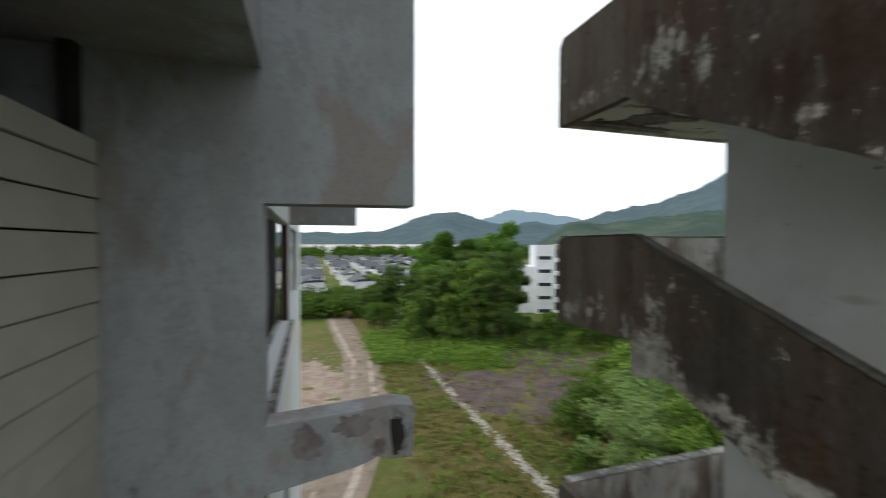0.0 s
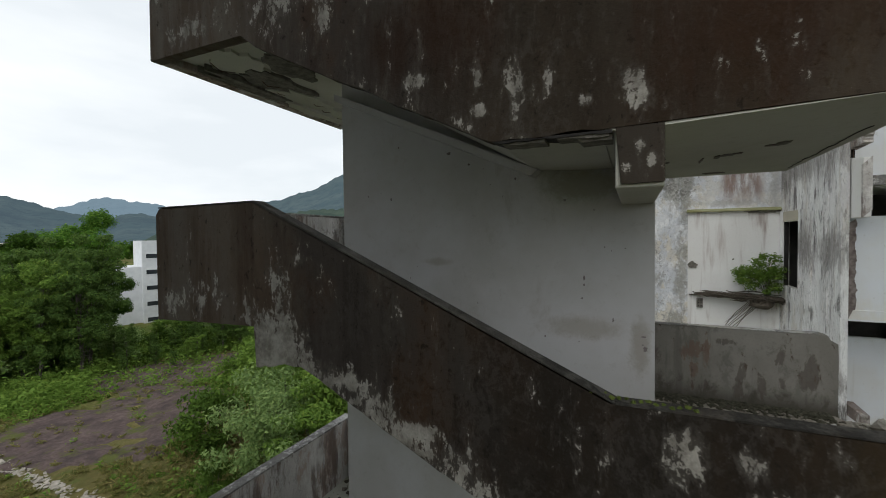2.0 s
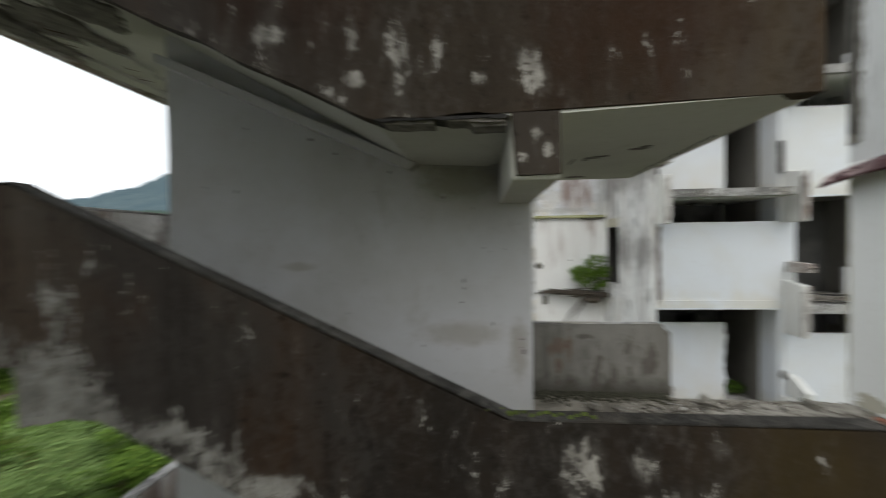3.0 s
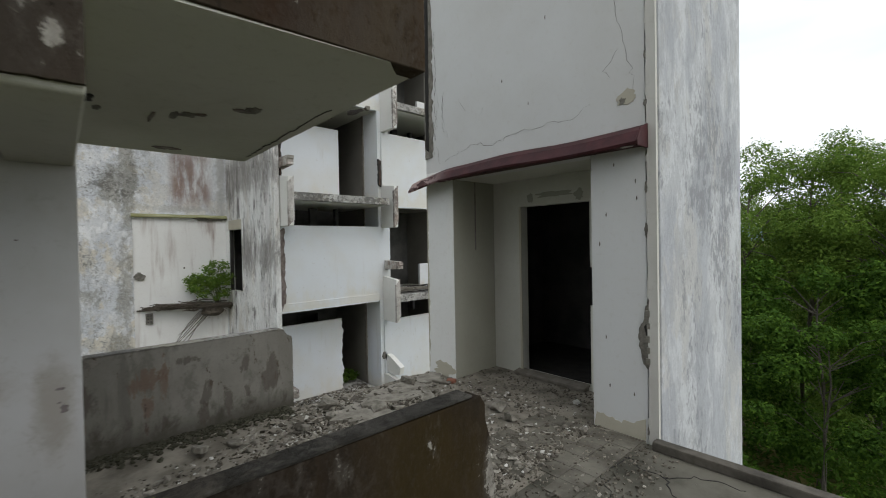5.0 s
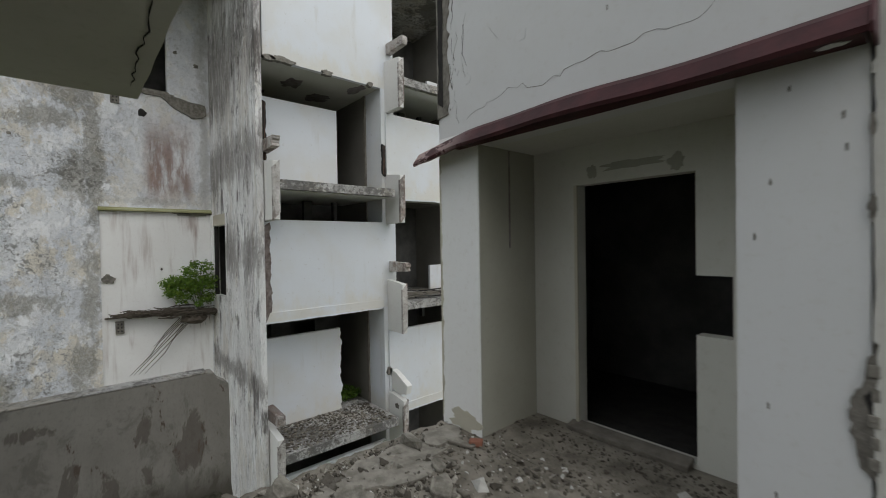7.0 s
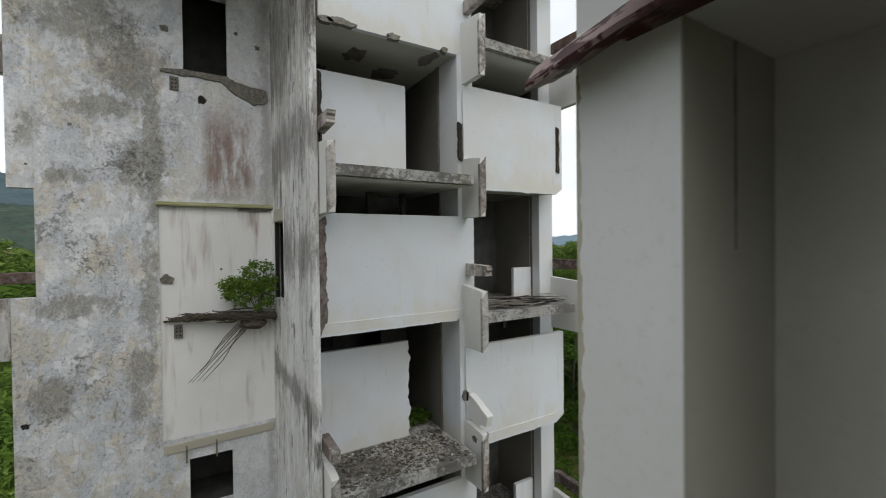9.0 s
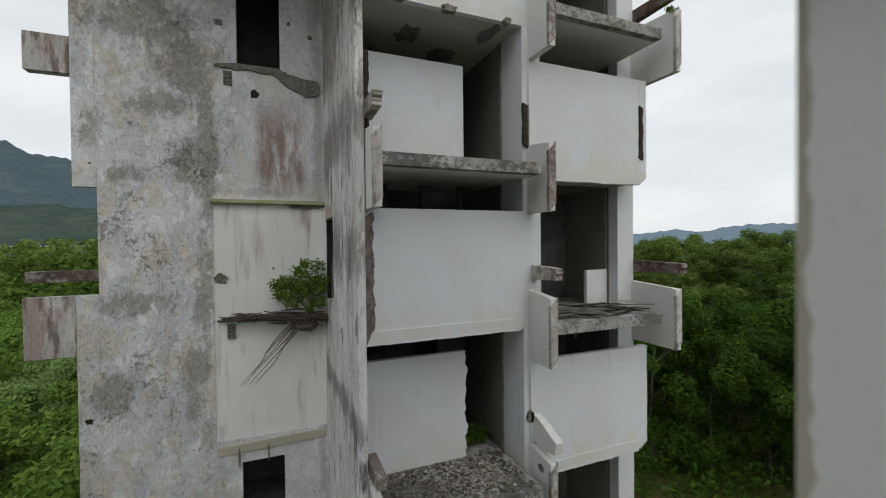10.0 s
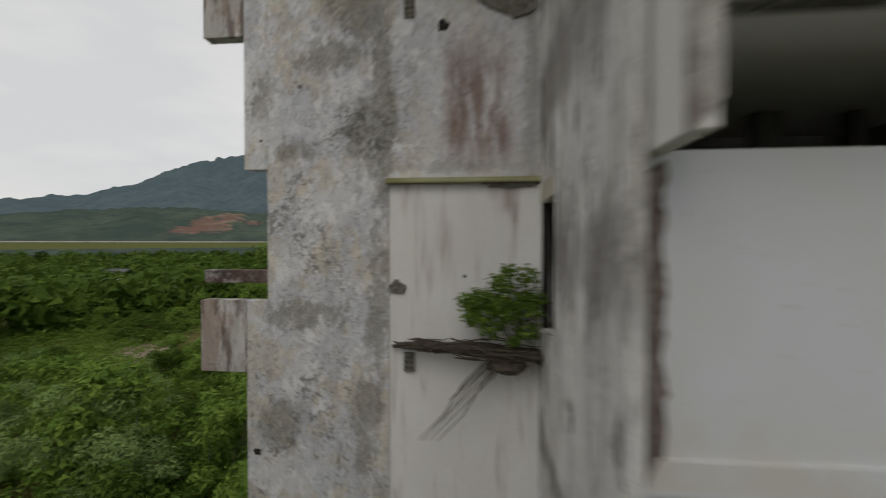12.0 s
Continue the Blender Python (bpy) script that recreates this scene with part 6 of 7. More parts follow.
# ---- distance: hills, housing, factory, far block ----
def hill_material(name, dark, light, haze, glow, cuts=()):
    """Wooded hillside far off; air haze is put into it as a pale bluish glow."""
    k = Nodes(name, 1.0, 0.0)
    a, b = k.noise(0.02, 9, rough=0.7), k.noise(0.004, 6)
    col = k.mix(k.step(a, 0.35, 0.65), dark, light)
    col = k.mix(k.math("MULTIPLY", k.step(b, 0.5, 0.6), 0.5), col, dark)
    for c, q in ((0.055, 0.6), (0.013, 0.5)):
        col = k.mix(k.math("MULTIPLY", k.step(k.noise(c, 10, shift=(9, 2, 1), rough=0.75), 0.5, 0.62), q), col, tuple(v * 0.45 for v in dark))
    for centre, radii, turn in cuts:
        col = k.mix(k.math("MULTIPLY", k.spot(centre, radii, turn, k.noise(0.045, 10, rough=0.78)), 0.8), col, k.mix(k.step(a, 0.4, 0.6), (0.16, 0.075, 0.045), (0.26, 0.165, 0.11)))
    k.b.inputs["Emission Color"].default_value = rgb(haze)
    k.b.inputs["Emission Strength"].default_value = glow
    return k.done(col, a, 1.0, 12.0)


def ridge(name, label, material, az, near, far, bumps, base, rough, seed):
    """A hill range between two bearings. bumps: (bearing, degrees of height, width)."""
    bm, rows = bmesh.new(), []
    n = int((az[1] - az[0]) / 0.35)
    for i in range(n + 1):
        a = az[0] + (az[1] - az[0]) * i / n
        el = base + sum(h * math.exp(-((a - c) / w) ** 2) for c, h, w in bumps)
        el += rough * (noise.noise((a * 0.35, seed, 0)) + 0.5 * noise.noise((a * 1.1, seed, 4)) + 0.3 * noise.noise((a * 3.5, seed, 8)))
        el *= min(1.0, (a - az[0]) / 4 + 0.02, (az[1] - a) / 4 + 0.02)
        top = math.tan(radians(max(el, 0.05))) * far
        row = []
        for k in range(15):
            f = k / 12
            d = near + (far - near) * f
            q = f if f <= 1 else 2 - f * 1.04
            z = top * (q * q * (3 - 2 * q)) if f <= 1 else top * max(0.3, q)
            z *= 1 + 0.32 * noise.noise((a * 0.22 + seed, f * 3.0, 1)) * math.sin(math.pi * min(f, 1)) + 0.06 * noise.noise((a * 1.4, f * 9, seed))
            row.append(bm.verts.new((d * math.sin(radians(a)), d * math.cos(radians(a)), z + 10.6 * min(1, f * 2) - 1)))
        rows.append(row)
    for p, q in zip(rows, rows[1:]):
        for k in range(14):
            bm.faces.new((p[k], p[k + 1], q[k + 1], q[k])).smooth = True
    return tagged(part(name, bm, material), label, "hills", kind="structure")


M_RED_EARTH = earth("weedy_cut_earth", (0.13, 0.08, 0.05), (0.20, 0.13, 0.09), (0.06, 0.06, 0.03), 1.3)
CUTS = [((d * math.sin(radians(a)), d * math.cos(radians(a)), z), (170, w, h), radians(90 - a)) for a, d, w, h, z in ((56.3, 460, 17, 10, 28), (58.4, 470, 17, 7, 37), (54.0, 430, 16, 4, 22), (61.0, 460, 9, 3, 32))]
# Farther ranges get bluer base colours and more glow for haze.
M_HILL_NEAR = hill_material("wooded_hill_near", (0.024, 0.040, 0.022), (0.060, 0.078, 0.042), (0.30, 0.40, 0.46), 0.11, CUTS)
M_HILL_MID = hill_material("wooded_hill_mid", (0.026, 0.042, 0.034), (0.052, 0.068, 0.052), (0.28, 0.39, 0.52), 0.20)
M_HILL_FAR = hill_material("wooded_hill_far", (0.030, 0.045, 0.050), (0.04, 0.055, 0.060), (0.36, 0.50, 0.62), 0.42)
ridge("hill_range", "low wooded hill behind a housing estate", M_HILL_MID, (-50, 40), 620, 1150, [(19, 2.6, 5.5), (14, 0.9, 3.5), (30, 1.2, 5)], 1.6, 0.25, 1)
ridge("hill_range", "far mountain ridge with pale blue haze in its colour", M_HILL_FAR, (10, 52), 2300, 3300, [(27, 1.5, 4), (33, 0.9, 4), (46, 2.2, 6)], 2.7, 0.3, 5)
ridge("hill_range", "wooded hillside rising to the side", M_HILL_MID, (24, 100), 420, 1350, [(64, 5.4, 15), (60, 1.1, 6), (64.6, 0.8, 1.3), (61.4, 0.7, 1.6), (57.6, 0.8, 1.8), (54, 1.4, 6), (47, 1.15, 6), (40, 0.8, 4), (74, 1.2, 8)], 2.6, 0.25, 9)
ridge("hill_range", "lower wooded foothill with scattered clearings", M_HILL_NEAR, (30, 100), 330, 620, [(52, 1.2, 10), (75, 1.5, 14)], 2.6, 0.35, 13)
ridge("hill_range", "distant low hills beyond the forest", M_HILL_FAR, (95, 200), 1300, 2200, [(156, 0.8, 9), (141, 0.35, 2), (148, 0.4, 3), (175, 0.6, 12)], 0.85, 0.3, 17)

M_PALE = plain("pale_sheet_roof", (0.46, 0.42, 0.36), (0.54, 0.50, 0.45), 0.2, 0.7)
M_HOUSE = plain("white_house_wall", (0.56, 0.575, 0.60), (0.68, 0.69, 0.71), 0.6, 0.9)
M_SLATE = plain("dark_grey_roof_tile", (0.055, 0.060, 0.070), (0.10, 0.105, 0.12), 1.2, 0.8)
M_PANE = plain("dark_window_glass", (0.02, 0.025, 0.03), (0.04, 0.045, 0.05), 1.0, 0.2)


def gable(bm, x0, x1, y0, y1, z0, z1, over=0.6):
    """A pitched roof with its ridge along x, with eaves and thickness."""
    ym = (y0 + y1) / 2
    pts = [(y0 - over, z0 - 0.2), (ym, z1), (y1 + over, z0 - 0.2), (y1 + over, z0 - 0.45), (ym, z1 - 0.3), (y0 - over, z0 - 0.45)]
    a = [bm.verts.new((x0 - over, y, z)) for y, z in pts]
    b = [bm.verts.new((x1 + over, y, z)) for y, z in pts]
    bm.faces.new(a), bm.faces.new(b[::-1])
    for i in range(6):
        j = (i + 1) % 6
        bm.faces.new((a[i], b[i], b[j], a[j]))


house = thing("house", "white two-storey house with dark grey tiled roof", "house", "houses of the estate")
part("wall", solid(-6, 6, -4.5, 4.5, 0, 6.2, 0.0), M_HOUSE, house)
bm = bmesh.new()
gable(bm, -6, 6, -4.5, 4.5, 6.4, 9.0)
part("roof", bm, M_SLATE, house)
part("porch", solid(-5.5, 5.5, -7.5, -4.4, 2.7, 3.0, 0.0), M_HOUSE, house)
for x in (-4.2, -1.4, 1.4, 4.2):
    for z in (1.0, 4.0):
        part("window", solid(x - 0.8, x + 0.8, -4.58, -4.42, z, z + 1.5, 0.0), M_PANE, house)
rng, first = random.Random(14), True
for row in range(9):
    d = 94 + row * 21
    for i in range(-6, 16):
        a = i * 11.0 / d * 57.3 + rng.uniform(-0.3, 0.3)
        if not -9 < a < 18 or rng.random() < 0.1:
            continue
        m = pose(d * math.sin(radians(a)), d * math.cos(radians(a)), -0.2, 0, 0, 8 + rng.uniform(-4, 4) + (90 if rng.random() < 0.5 else 0)) @ Matrix.Scale(0.72, 4)
        if first:
            house.matrix_basis, first = m, False
        else:
            copy_thing(house, m)

factory = thing("factory_hall", "long low factory hall with pale beige sheet roof", "factory")
part("wall", solid(-75, 75, -20, 20, 0, 7.5, 0.0), M_HOUSE, factory)
bm = bmesh.new()
for k in range(4):
    gable(bm, -76, 76, -20 + 10 * k, -10 + 10 * k, 8.0, 10.6, 0.0)
part("roof", bm, M_PALE, factory)
factory.matrix_basis = pose(20, 500, 0, 0, 0, 2)
copy_thing(factory, pose(-150, 510, 0, 0, 0, 2))
copy_thing(factory, pose(190, 640, 0, 0, 0, -20))

railway = thing("railway_wall", "long pale wall along a distant embankment", "wall")
part("wall", solid(-110, 110, -0.5, 0.5, 0, 0.55, 0.0), M_PALE, railway)
part("embankment", prism("x", -110, 110, [(-9, -2.6), (-0.6, -0.2), (3, -0.2), (3, -2.6)], 0.0), M_RED_EARTH, railway, "orange-brown earth embankment")
railway.matrix_basis = pose(215, 135, 10.6, 0, 0, -32)
copy_thing(house, pose(92, 62, -3.2, 0, 0, 40))
copy_thing(house, pose(108, 90, -2.6, 0, 0, 70))
copy_thing(house, pose(120, 60, -2.6, 0, 0, 20))

# far white block seen past the stair
far_block = thing("far_apartment_block", "distant derelict white apartment block", "building")
part("wall", solid(-9, 0, 0, 9, -2, 10.2, 0.0), M_HOUSE, far_block)
part("wall", solid(0, 4.2, -1.0, 9, -2, 15.0, 0.0), M_HOUSE, far_block)
for k in range(5):
    z = 0.2 + 2.9 * k
    part("window", solid(0.6, 3.4, -1.06, -0.9, z, z + 0.75, 0.0), M_PANE, far_block)
    part("balcony", solid(4.2, 7.6, -1.6, 4, z - 0.5, z + 0.35, 0.0), M_HOUSE, far_block)
    # Solid dark box stands for the shade between balconies.
    part("recess", solid(4.25, 7.2, 0.2, 9, z + 0.35, z + 2.25, 0.0), M_DARK, far_block)
far_block.matrix_basis = pose(47.5, 82.5, -4.2, 0, 0, -22)

# ---- rubble and debris on the corridor floor ----
rng = random.Random(21)


def floor_spots(count, lo, hi, area):
    out = []
    while len(out) < count:
        x, y = rng.uniform(area[0], area[1]), rng.uniform(area[2], area[3])
        dens = 0.35 + 0.65 * noise.noise((x * 0.9, y * 0.9, 4)) + 0.5 * math.exp(-((x - 5.3) ** 2 + (y + 1.6) ** 2) / 1.6)
        if rng.random() > dens:
            continue
        s = lo + (hi - lo) * rng.random() ** 2.6
        out.append((x, y, F + s * 0.25, s, rng.uniform(0, 6.28)))
    return out


def stones(name, dark, light, bump):
    """Loose pieces that differ one by one in tone, with a dusty grain."""
    k = Nodes(name, 0.95, 0.2)
    g = k.n.new("ShaderNodeNewGeometry").outputs["Random Per Island"]
    f = k.noise(22.0, 9, rough=0.7)
    col = k.mix(k.math("POWER", g, 1.6), dark, light)
    col = k.mix(k.math("MULTIPLY", k.step(f, 0.42, 0.62), 0.45), col, tuple(c * 0.55 for c in dark))
    return k.done(col, f, bump, 0.012)


M_CHIP = plain("pale_plaster_chip", (0.44, 0.43, 0.40), (0.62, 0.61, 0.58), 9.0, 0.95, bump=0.4)
M_DEBRIS = stones("dusty_grey_brown_debris", (0.075, 0.065, 0.052), (0.28, 0.255, 0.212), 0.6)
M_PIECES = stones("broken_concrete_pieces", (0.075, 0.066, 0.054), (0.41, 0.385, 0.335), 0.5)
tagged(scatter_mesh("gravel", M_DEBRIS, rng, ROUND, floor_spots(9500, 0.006, 0.026, (3.78, 6.35, -4.0, 0.45))), "grey-brown crumbled concrete and gravel on a floor", "gravel", kind="stuff")
tagged(scatter_mesh("rubble", M_PIECES, rng, ROUND, floor_spots(2300, 0.012, 0.05, (3.8, 6.35, -3.2, 0.3))), "broken grey concrete rubble strewn over a floor", "rubble", kind="stuff")
tagged(scatter_mesh("gravel", M_DEBRIS, rng, ROUND, floor_spots(2600, 0.005, 0.022, (3.05, 4.5, -3.2, -1.5))), "brown gravel and grit over cement tiles", "gravel", kind="stuff")
tagged(scatter_mesh("plaster_chips", M_CHIP, rng, FLAT, floor_spots(1500, 0.006, 0.028, (3.8, 6.3, -3.4, 0.4))), "pale flat plaster chips on a dusty floor", "rubble", kind="stuff")
tagged(scatter_mesh("rubble", M_PIECES, rng, ROUND, [(x - 1.6, y * 0.55 - 1.1, z, s * 0.7, a) for x, y, z, s, a in floor_spots(130, 0.01, 0.05, (3.8, 5.2, -3.2, -0.6))]), "scattered rubble on a walkway slab", "rubble", kind="stuff")

tagged(scatter_mesh("rubble", M_PIECES, rng, FLAT, floor_spots(190, 0.03, 0.09, (4.0, 6.25, -2.9, 0.2))), "flat flakes of broken concrete on a floor", "rubble", kind="stuff")
tagged(scatter_mesh("plaster_chips", M_CHIP, rng, FLAT, floor_spots(60, 0.02, 0.05, (4.0, 6.25, -3.2, 0.2))), "larger pale plaster flakes on a floor", "rubble", kind="stuff")
M_DUST = plain("pale_cement_dust", (0.16, 0.147, 0.124), (0.31, 0.29, 0.252), 7.0, 0.95, bump=0.6)
for i, (x, y, sx, sy) in enumerate(((6.0, -2.3, 0.26, 0.5), (5.75, -1.75, 0.3, 0.28), (5.4, -1.95, 0.22, 0.2), (6.1, -3.0, 0.18, 0.2))):
    tagged(blotch("cement_crust", "z", F - 0.002, F + 0.022 + 0.004 * i, (x, y), (sx, sy), i * 3.1 + 1.2, M_DUST, None), "pale crust of spilt cement on a floor", "cement")
M_MUCK = plain("dark_mossy_muck", (0.035, 0.036, 0.022), (0.085, 0.08, 0.058), 18.0, 0.95, bump=0.8)
spots = [(6.54 - abs(rng.gauss(0, 0.13)), rng.uniform(-1.25, 0.95), F + 0.01, rng.uniform(0.012, 0.04), rng.uniform(0, 6)) for _ in range(1100)]
tagged(scatter_mesh("mossy_muck", M_MUCK, rng, ROUND, spots), "dark mossy muck along the foot of a parapet", "debris", kind="stuff")
for x, y, s, flat in ((5.55, -2.1, 0.21, 0.4), (5.0, -1.55, 0.20, 0.4), (4.7, -1.2, 0.17, 0.45), (5.9, -1.45, 0.14, 0.6), (6.15, -1.5, 0.15, 0.5), (5.35, -2.55, 0.13, 0.6), (4.75, -2.35, 0.15, 0.5), (6.0, -2.35, 0.12, 0.5), (4.4, -1.7, 0.13, 0.5), (5.7, -2.75, 0.08, 0.6), (5.2, -0.7, 0.14, 0.35), (4.35, -2.75, 0.09, 0.6), (5.85, -0.6, 0.13, 0.4), (6.25, -2.7, 0.08, 0.5), (4.1, -0.9, 0.11, 0.5)):
    s *= 0.55
    bm = lump(rng, s, flat)
    bmesh.ops.subdivide_edges(bm, edges=bm.edges[:], cuts=2, use_grid_fill=True)
    for v in bm.verts:
        v.co += v.co.normalized() * 0.06 * s * noise.noise(v.co * (7 / s) * 0.3 + Vector((x, y, 0)))
    ob = part("concrete_chunk", bm, M_RUBBLE)
    lowest = min(v.co.z for v in ob.data.vertices)
    ob.location, ob.rotation_euler = (x, y, F - lowest - 0.008), (0, 0, rng.uniform(0, 6))
    tagged(ob, "broken grey concrete chunk on a dusty floor", "rubble", "concrete chunks")

for i in range(16):
    x, y, s = rng.gauss(5.45, 0.5), rng.gauss(-1.6, 0.7), rng.uniform(0.05, 0.14)
    if not (4.0 < x < 6.2 and -3.0 < y < 0.1):
        continue
    poly = []
    for j in range(7):
        a = 0.9 * j + rng.uniform(-0.3, 0.3)
        poly.append((s * rng.uniform(0.7, 1.1) * math.cos(a), s * rng.uniform(0.45, 0.8) * math.sin(a)))
    ob = part("concrete_slab", prism("z", 0, rng.uniform(0.025, 0.055), poly, 0.006), M_RUBBLE)
    ob.matrix_basis = pose(x, y, F + 0.012 + 0.06 * rng.random(), rng.uniform(-14, 14), rng.uniform(-14, 14), rng.uniform(0, 360))
    tagged(ob, "flat broken slab of grey concrete lying on rubble", "rubble", "broken slabs on the floor")

M_ASH = plain("grey_wood_strip", (0.20, 0.18, 0.155), (0.34, 0.32, 0.29), 10.0, 0.9)
for i, (x, y, l, a, m) in enumerate(((4.7, -0.75, 0.75, 2.3, M_ASH), (4.3, -0.45, 0.8, 2.1, M_PLANK), (4.15, -0.3, 0.6, 2.6, M_PLANK), (4.55, -0.15, 0.5, 1.9, M_ASH), (5.4, -0.9, 0.5, 0.6, M_PLANK), (5.95, -3.0, 0.4, 0.3, M_PLANK), (4.05, -0.05, 0.9, 2.4, M_PLANK), (4.9, -0.3, 0.45, 2.9, M_ASH))):
    w = rng.uniform(0.012, 0.03)
    ob = part("wood_strip", solid(-l / 2, l / 2, -w, w, 0, 0.018, 0.003), m)
    ob.matrix_basis = pose(x, y, F + 0.012, 1, rng.uniform(-2, 2), math.degrees(a))
    tagged(ob, "splintered weathered wood strip lying in rubble", "wood strip", "wood strips in the rubble")

bm = bmesh.new()
limb(bm, [(5.42, -1.42, F + 0.05), (5.24, -1.16, F + 0.07), (5.02, -0.98, F + 0.06), (4.75, -0.86, F + 0.035), (4.45, -0.62, F + 0.03)], [0.017] * 5, 8)
tagged(part("bent_pipe", bm, M_GAP), "dark bent pipe half buried in rubble", "pipe")
for x, y, s, flat in ((5.33, -2.69, 0.09, 0.55), (4.79, -2.86, 0.12, 0.6), (4.52, -2.74, 0.10, 0.6), (4.29, -3.62, 0.05, 0.7), (6.17, -2.66, 0.16, 0.4), (6.19, -1.55, 0.16, 0.5)):
    bm = lump(rng, s, flat)
    bmesh.ops.subdivide_edges(bm, edges=bm.edges[:], cuts=2, use_grid_fill=True)
    for v in bm.verts:
        v.co += v.co.normalized() * 0.07 * s * noise.noise(v.co * (2.1 / s) + Vector((x, y, 0)))
    ob = part("concrete_chunk", bm, M_CHIP if x in (5.33, 4.29) else M_RUBBLE)
    ob.location = (x, y, F - min(v.co.z for v in ob.data.vertices) - 0.006)
    tagged(ob, "pale broken plaster lump on a dusty floor" if x in (5.33, 4.29) else "broken grey concrete chunk on a dusty floor", "rubble", "concrete chunks")

ob = part("brick", solid(-0.06, 0.06, -0.04, 0.04, 0, 0.05, 0.012), plain("red_brick", (0.22, 0.085, 0.055), (0.30, 0.14, 0.095), 14.0, 0.9))
ob.matrix_basis = pose(5.80, -3.12, F + 0.002, 0, 0, 35)
tagged(ob, "single broken red brick beside the tower", "brick")

# moss where the sloping parapet meets the level one
r = np.random.RandomState(2)
v, f = leaves(7, [(3.62 + 0.07 * ((i * 0.37) % 1), 0.98 - 0.045 * i, 9.603 + max(0, 0.006 * (6 - i)), 0.010 + 0.008 * ((i * 0.61) % 1)) for i in range(15)], 900, 0.010, True)
me = bpy.data.meshes.new("moss")
me.from_pydata(v, [], f)
me.materials.append(M_MOSS)
tagged(new("moss", me), "yellow-green moss tufts on a parapet", "moss", kind="stuff")

# ---- nest of roots and the shrub growing on the end wall ----
M_ROOT = plain("dark_dry_root", (0.055, 0.045, 0.034), (0.12, 0.10, 0.08), 14.0, 0.95)
nest = thing("root_ledge", "tangle of dry roots on a broken ledge with a shrub", "roots")
part("ledge", prism("z", 8.70, 8.735, [(16.70, -0.98), *ragged((16.62, -1.0), (16.46, -3.38), 0.06, 51, 0.08), (16.70, -3.38)], 0.0), M_ROOT, nest, "broken concrete ledge")


def sag(y):
    """Height of the tangle along the wall: level, then hanging at its heavy end."""
    return 8.79 - 0.10 * max(0.0, (-1.6 - y) / 1.8) ** 1.5


for i in range(230):
    y0 = -1.05 - 2.2 * rng.random() ** 0.8
    run = rng.uniform(0.25, 1.1)
    bulk = 0.25 + 0.75 * min(1.0, (-0.9 - y0) / 1.2)
    x0 = 16.60 - rng.uniform(0.0, 0.36) * bulk
    z0 = rng.gauss(0.0, 0.055) * bulk
    pts = []
    for q in range(5):
        y = max(y0 - run * q / 4, -3.40)
        pts.append((x0 - 0.10 * bulk * rng.random() + 0.03 * q * rng.uniform(-1, 1), y, sag(y) + z0 + rng.gauss(0, 0.022)))
    bm = bmesh.new()
    limb(bm, pts, [0.006 + 0.010 * rng.random(), 0.014, 0.013, 0.010, 0.005], 5)
    part("root", bm, M_ROOT, nest)
bm = bmesh.new()
bmesh.ops.create_icosphere(bm, subdivisions=3, radius=1)
for v in bm.verts:
    v.co *= 1 + 0.3 * noise.noise(v.co * 2.2)
    v.co = (v.co.x * 0.2 + 16.40, v.co.y * 0.30 - 2.88, v.co.z * 0.16 + 8.54)
part("root_ball", bm, M_ROOT, nest, "earthy root ball under the ledge")
for i in range(8):
    y = -2.55 - 0.05 * i
    bm = bmesh.new()
    reach = rng.choice((0.45, 0.6, 1.0, 1.1, 1.2))
    bend = rng.uniform(-0.10, 0.10)
    limb(bm, [(16.40, y, 8.58), (16.36, y + 0.30 * reach, 8.58 - 0.30 * reach), (16.38, y + (0.62 + bend) * reach, 8.58 - 0.72 * reach), (16.47, y + (0.98 + bend) * reach, 8.58 - 1.12 * reach)], [0.013, 0.011, 0.009, 0.005], 5)
    part("hanging_root", bm, M_ROOT, nest)
for i in range(6):
    y = -3.3 + 0.12 * i
    bm = bmesh.new()
    limb(bm, [(16.46, y, 8.66), (16.44, y + 0.03, 8.5 - 0.04 * i), (16.48, y + 0.01, 8.35 - 0.05 * (i % 3))], [0.006, 0.005, 0.003], 5)
    part("hanging_root", bm, M_ROOT, nest)
for i in range(9):
    a = rng.uniform(-0.9, 0.5)
    bm = bmesh.new()
    limb(bm, [(16.42, -3.0, 8.74), (16.38, -3.0 - a * 0.3, 9.2), (16.34 - rng.uniform(0, 0.2), -3.0 - a * 0.7 + 0.1, 9.45 + rng.uniform(0, 0.4))], [0.012, 0.008, 0.004], 5)
    part("stem", bm, M_BARK, nest)
v, f = leaves(61, [(16.3, -3.22 + 0.15 * i, 9.46 + 0.12 * math.sin(i * 2.2), 0.24) for i in range(7)] + [(16.25, -2.35, 9.28, 0.18), (16.3, -3.2, 9.1, 0.22), (16.3, -2.8, 9.82, 0.24), (16.3, -2.62, 9.12, 0.22), (16.3, -3.15, 9.95, 0.22), (16.28, -3.25, 9.6, 0.24), (16.3, -2.45, 9.62, 0.2), (16.25, -3.0, 8.95, 0.14), (16.25, -2.9, 10.05, 0.14), (16.28, -2.3, 9.5, 0.12)], 3000, 0.044, True)
me = bpy.data.meshes.new("foliage")
me.from_pydata(v, [], f)
me.materials.append(M_LEAF7)
shrub = new("foliage", me)
shrub.parent = nest
tagged(shrub, "bright green shrub leaves")

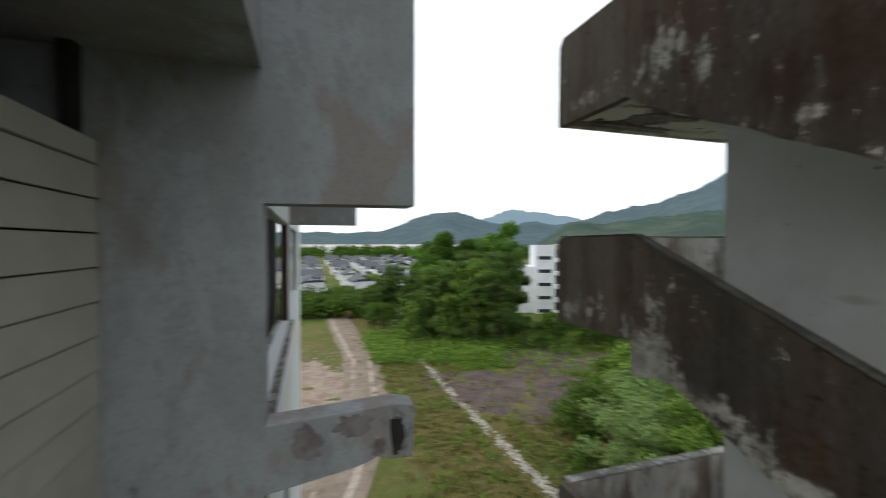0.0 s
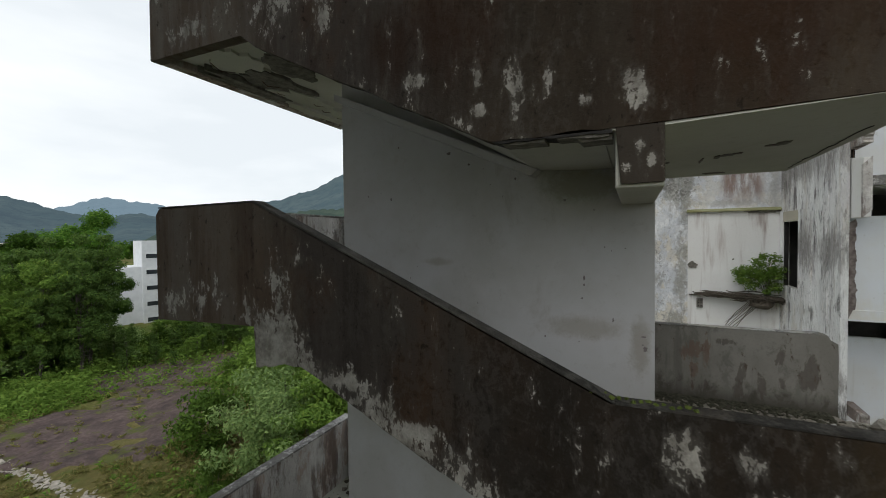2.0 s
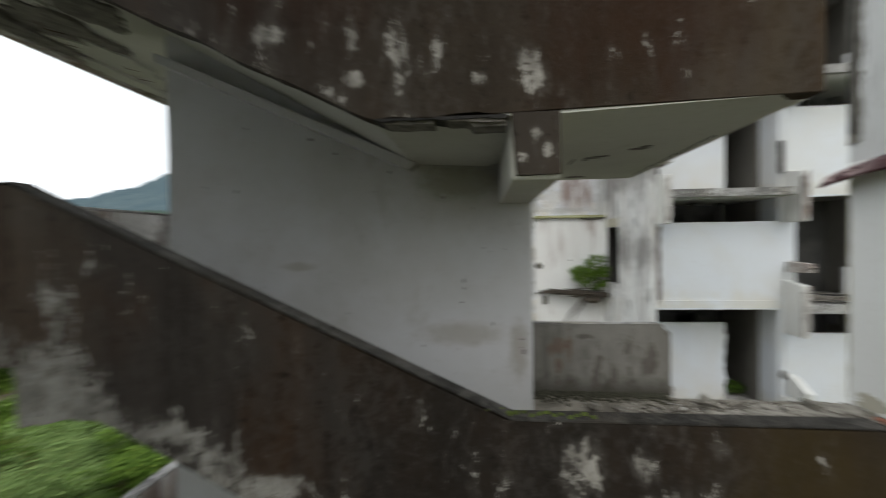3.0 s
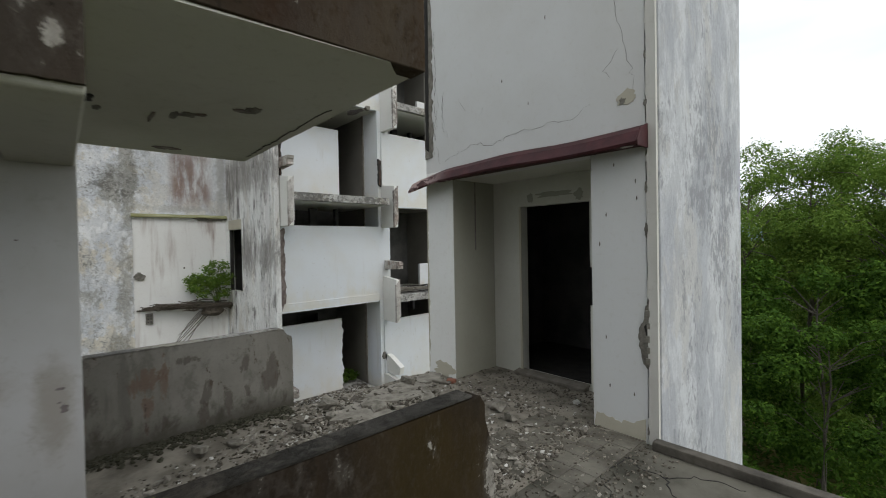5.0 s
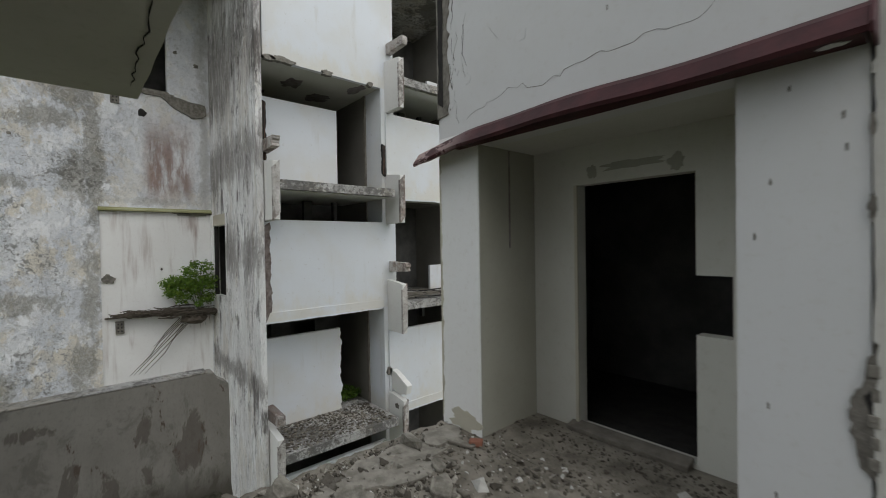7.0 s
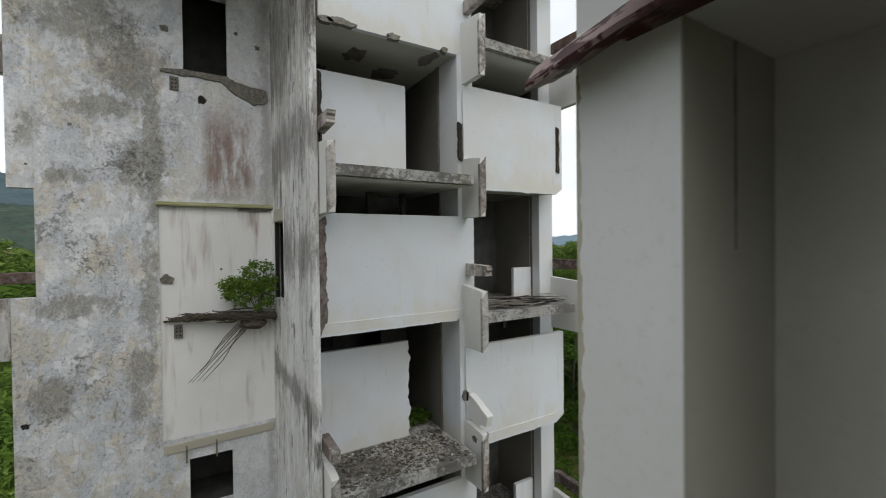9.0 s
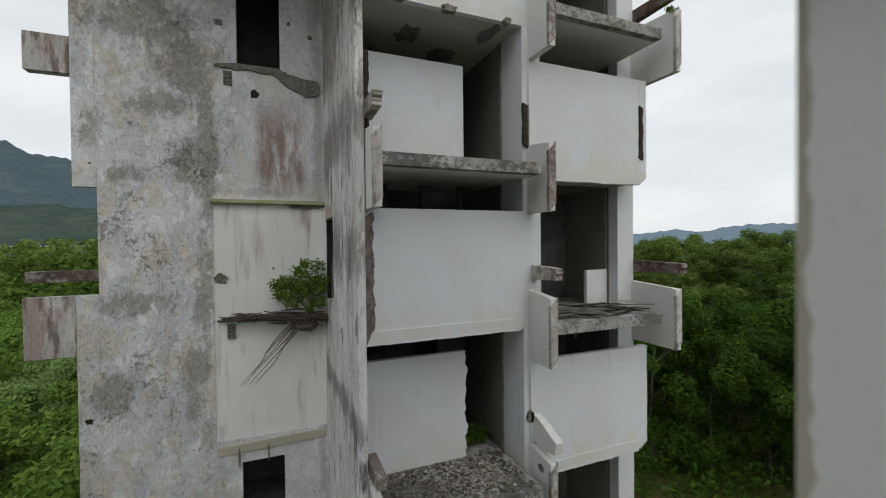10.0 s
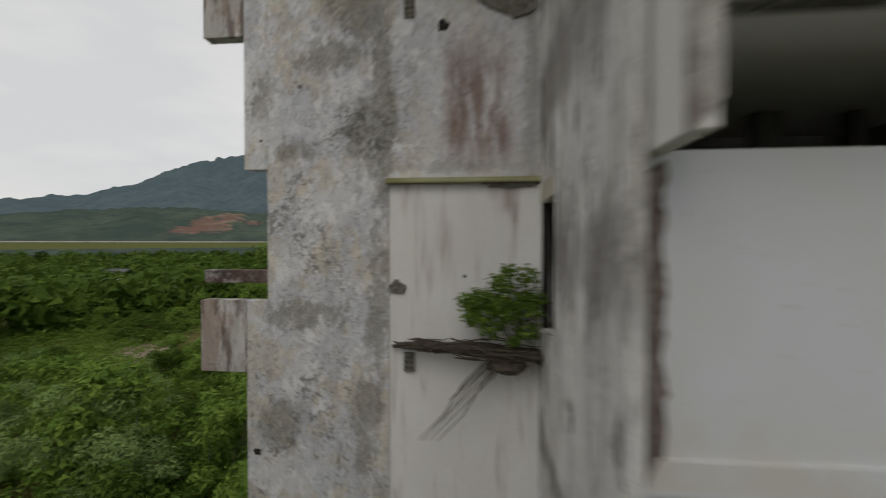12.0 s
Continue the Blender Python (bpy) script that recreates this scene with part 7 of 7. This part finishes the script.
# ---- debris on the balconies ----
spots = [(rng.uniform(12.1, 13.5), rng.uniform(-6.5, -3.8), 6.075, 0.014 + 0.055 * rng.random() ** 2.5, rng.uniform(0, 6)) for _ in range(1600)]
tagged(scatter_mesh("rubble", M_DEBRIS, rng, FLAT, spots), "dark grey rubble covering a balcony floor", "rubble", kind="stuff")
spots = [(rng.uniform(12.1, 13.5), rng.uniform(-6.5, -3.8), 6.09, 0.02 + 0.06 * rng.random() ** 2, rng.uniform(0, 6)) for _ in range(22)]
tagged(scatter_mesh("plaster_chips", M_CHIP, rng, FLAT, spots), "pale plaster chips on a balcony floor", "rubble", kind="stuff")
for i in range(34):
    l, w = rng.uniform(0.4, 1.3), rng.uniform(0.015, 0.05)
    ob = part("wood_strip", solid(-l / 2, l / 2, -w, w, 0, 0.015, 0.0), M_PLANK if i % 3 else M_GAP)
    ob.matrix_basis = pose(rng.uniform(12.3, 13.1), rng.uniform(-9.3, -7.4), 8.985 + 0.004 * i, rng.uniform(-2, 2), rng.uniform(-1, 3), rng.gauss(80, 22))
    tagged(ob, "dark fallen wood strip on a balcony floor", "wood strip", "wood strips on the balcony")
bm = bmesh.new()
rows = [[bm.verts.new((12.5 + 0.45 * i, -9.6 + 0.9 * k / 8 - 0.15 * i, 9.10 + 0.09 * (k / 8) ** 2 * 2 + 0.02 * i)) for i in (0, 1)] for k in range(9)]
for a, b in zip(rows, rows[1:]):
    bm.faces.new((a[0], a[1], b[1], b[0]))
bmesh.ops.solidify(bm, geom=bm.faces[:], thickness=0.008)
tagged(part("board", bm, M_CHIP), "pale bent sheet of board on a balcony", "board")
v, f = leaves(71, [(13.9, -6.35 + 0.18 * i, 6.30 + 0.08 * (i % 2), 0.2) for i in range(4)], 500, 0.06, True)
me = bpy.data.meshes.new("weed")
me.from_pydata(v, [], f)
me.materials.append(M_LEAF)
tagged(new("weed", me), "dark green weed in a balcony doorway", "weed", kind="stuff")
spots = [(rng.uniform(3.9, 6.7), rng.uniform(4.3, 5.4), 6.36, 0.015 + 0.06 * rng.random() ** 2, rng.uniform(0, 6)) for _ in range(260)]
tagged(scatter_mesh("rubble", M_DEBRIS, rng, ROUND, spots), "dark rubble on a stair landing", "rubble", kind="stuff")

v, f = leaves(75, [(12.08, -9.98, 15.26, 0.10), (12.2, -10.0, 15.36, 0.09), (12.05, -10.06, 15.05, 0.07), (12.3, -9.96, 15.5, 0.06)], 160, 0.035, True)
me = bpy.data.meshes.new("weed")
me.from_pydata(v, [], f)
me.materials.append(M_LEAF4)
tagged(new("weed", me), "sparse dark weed growing on a balcony fin", "weed", kind="stuff")
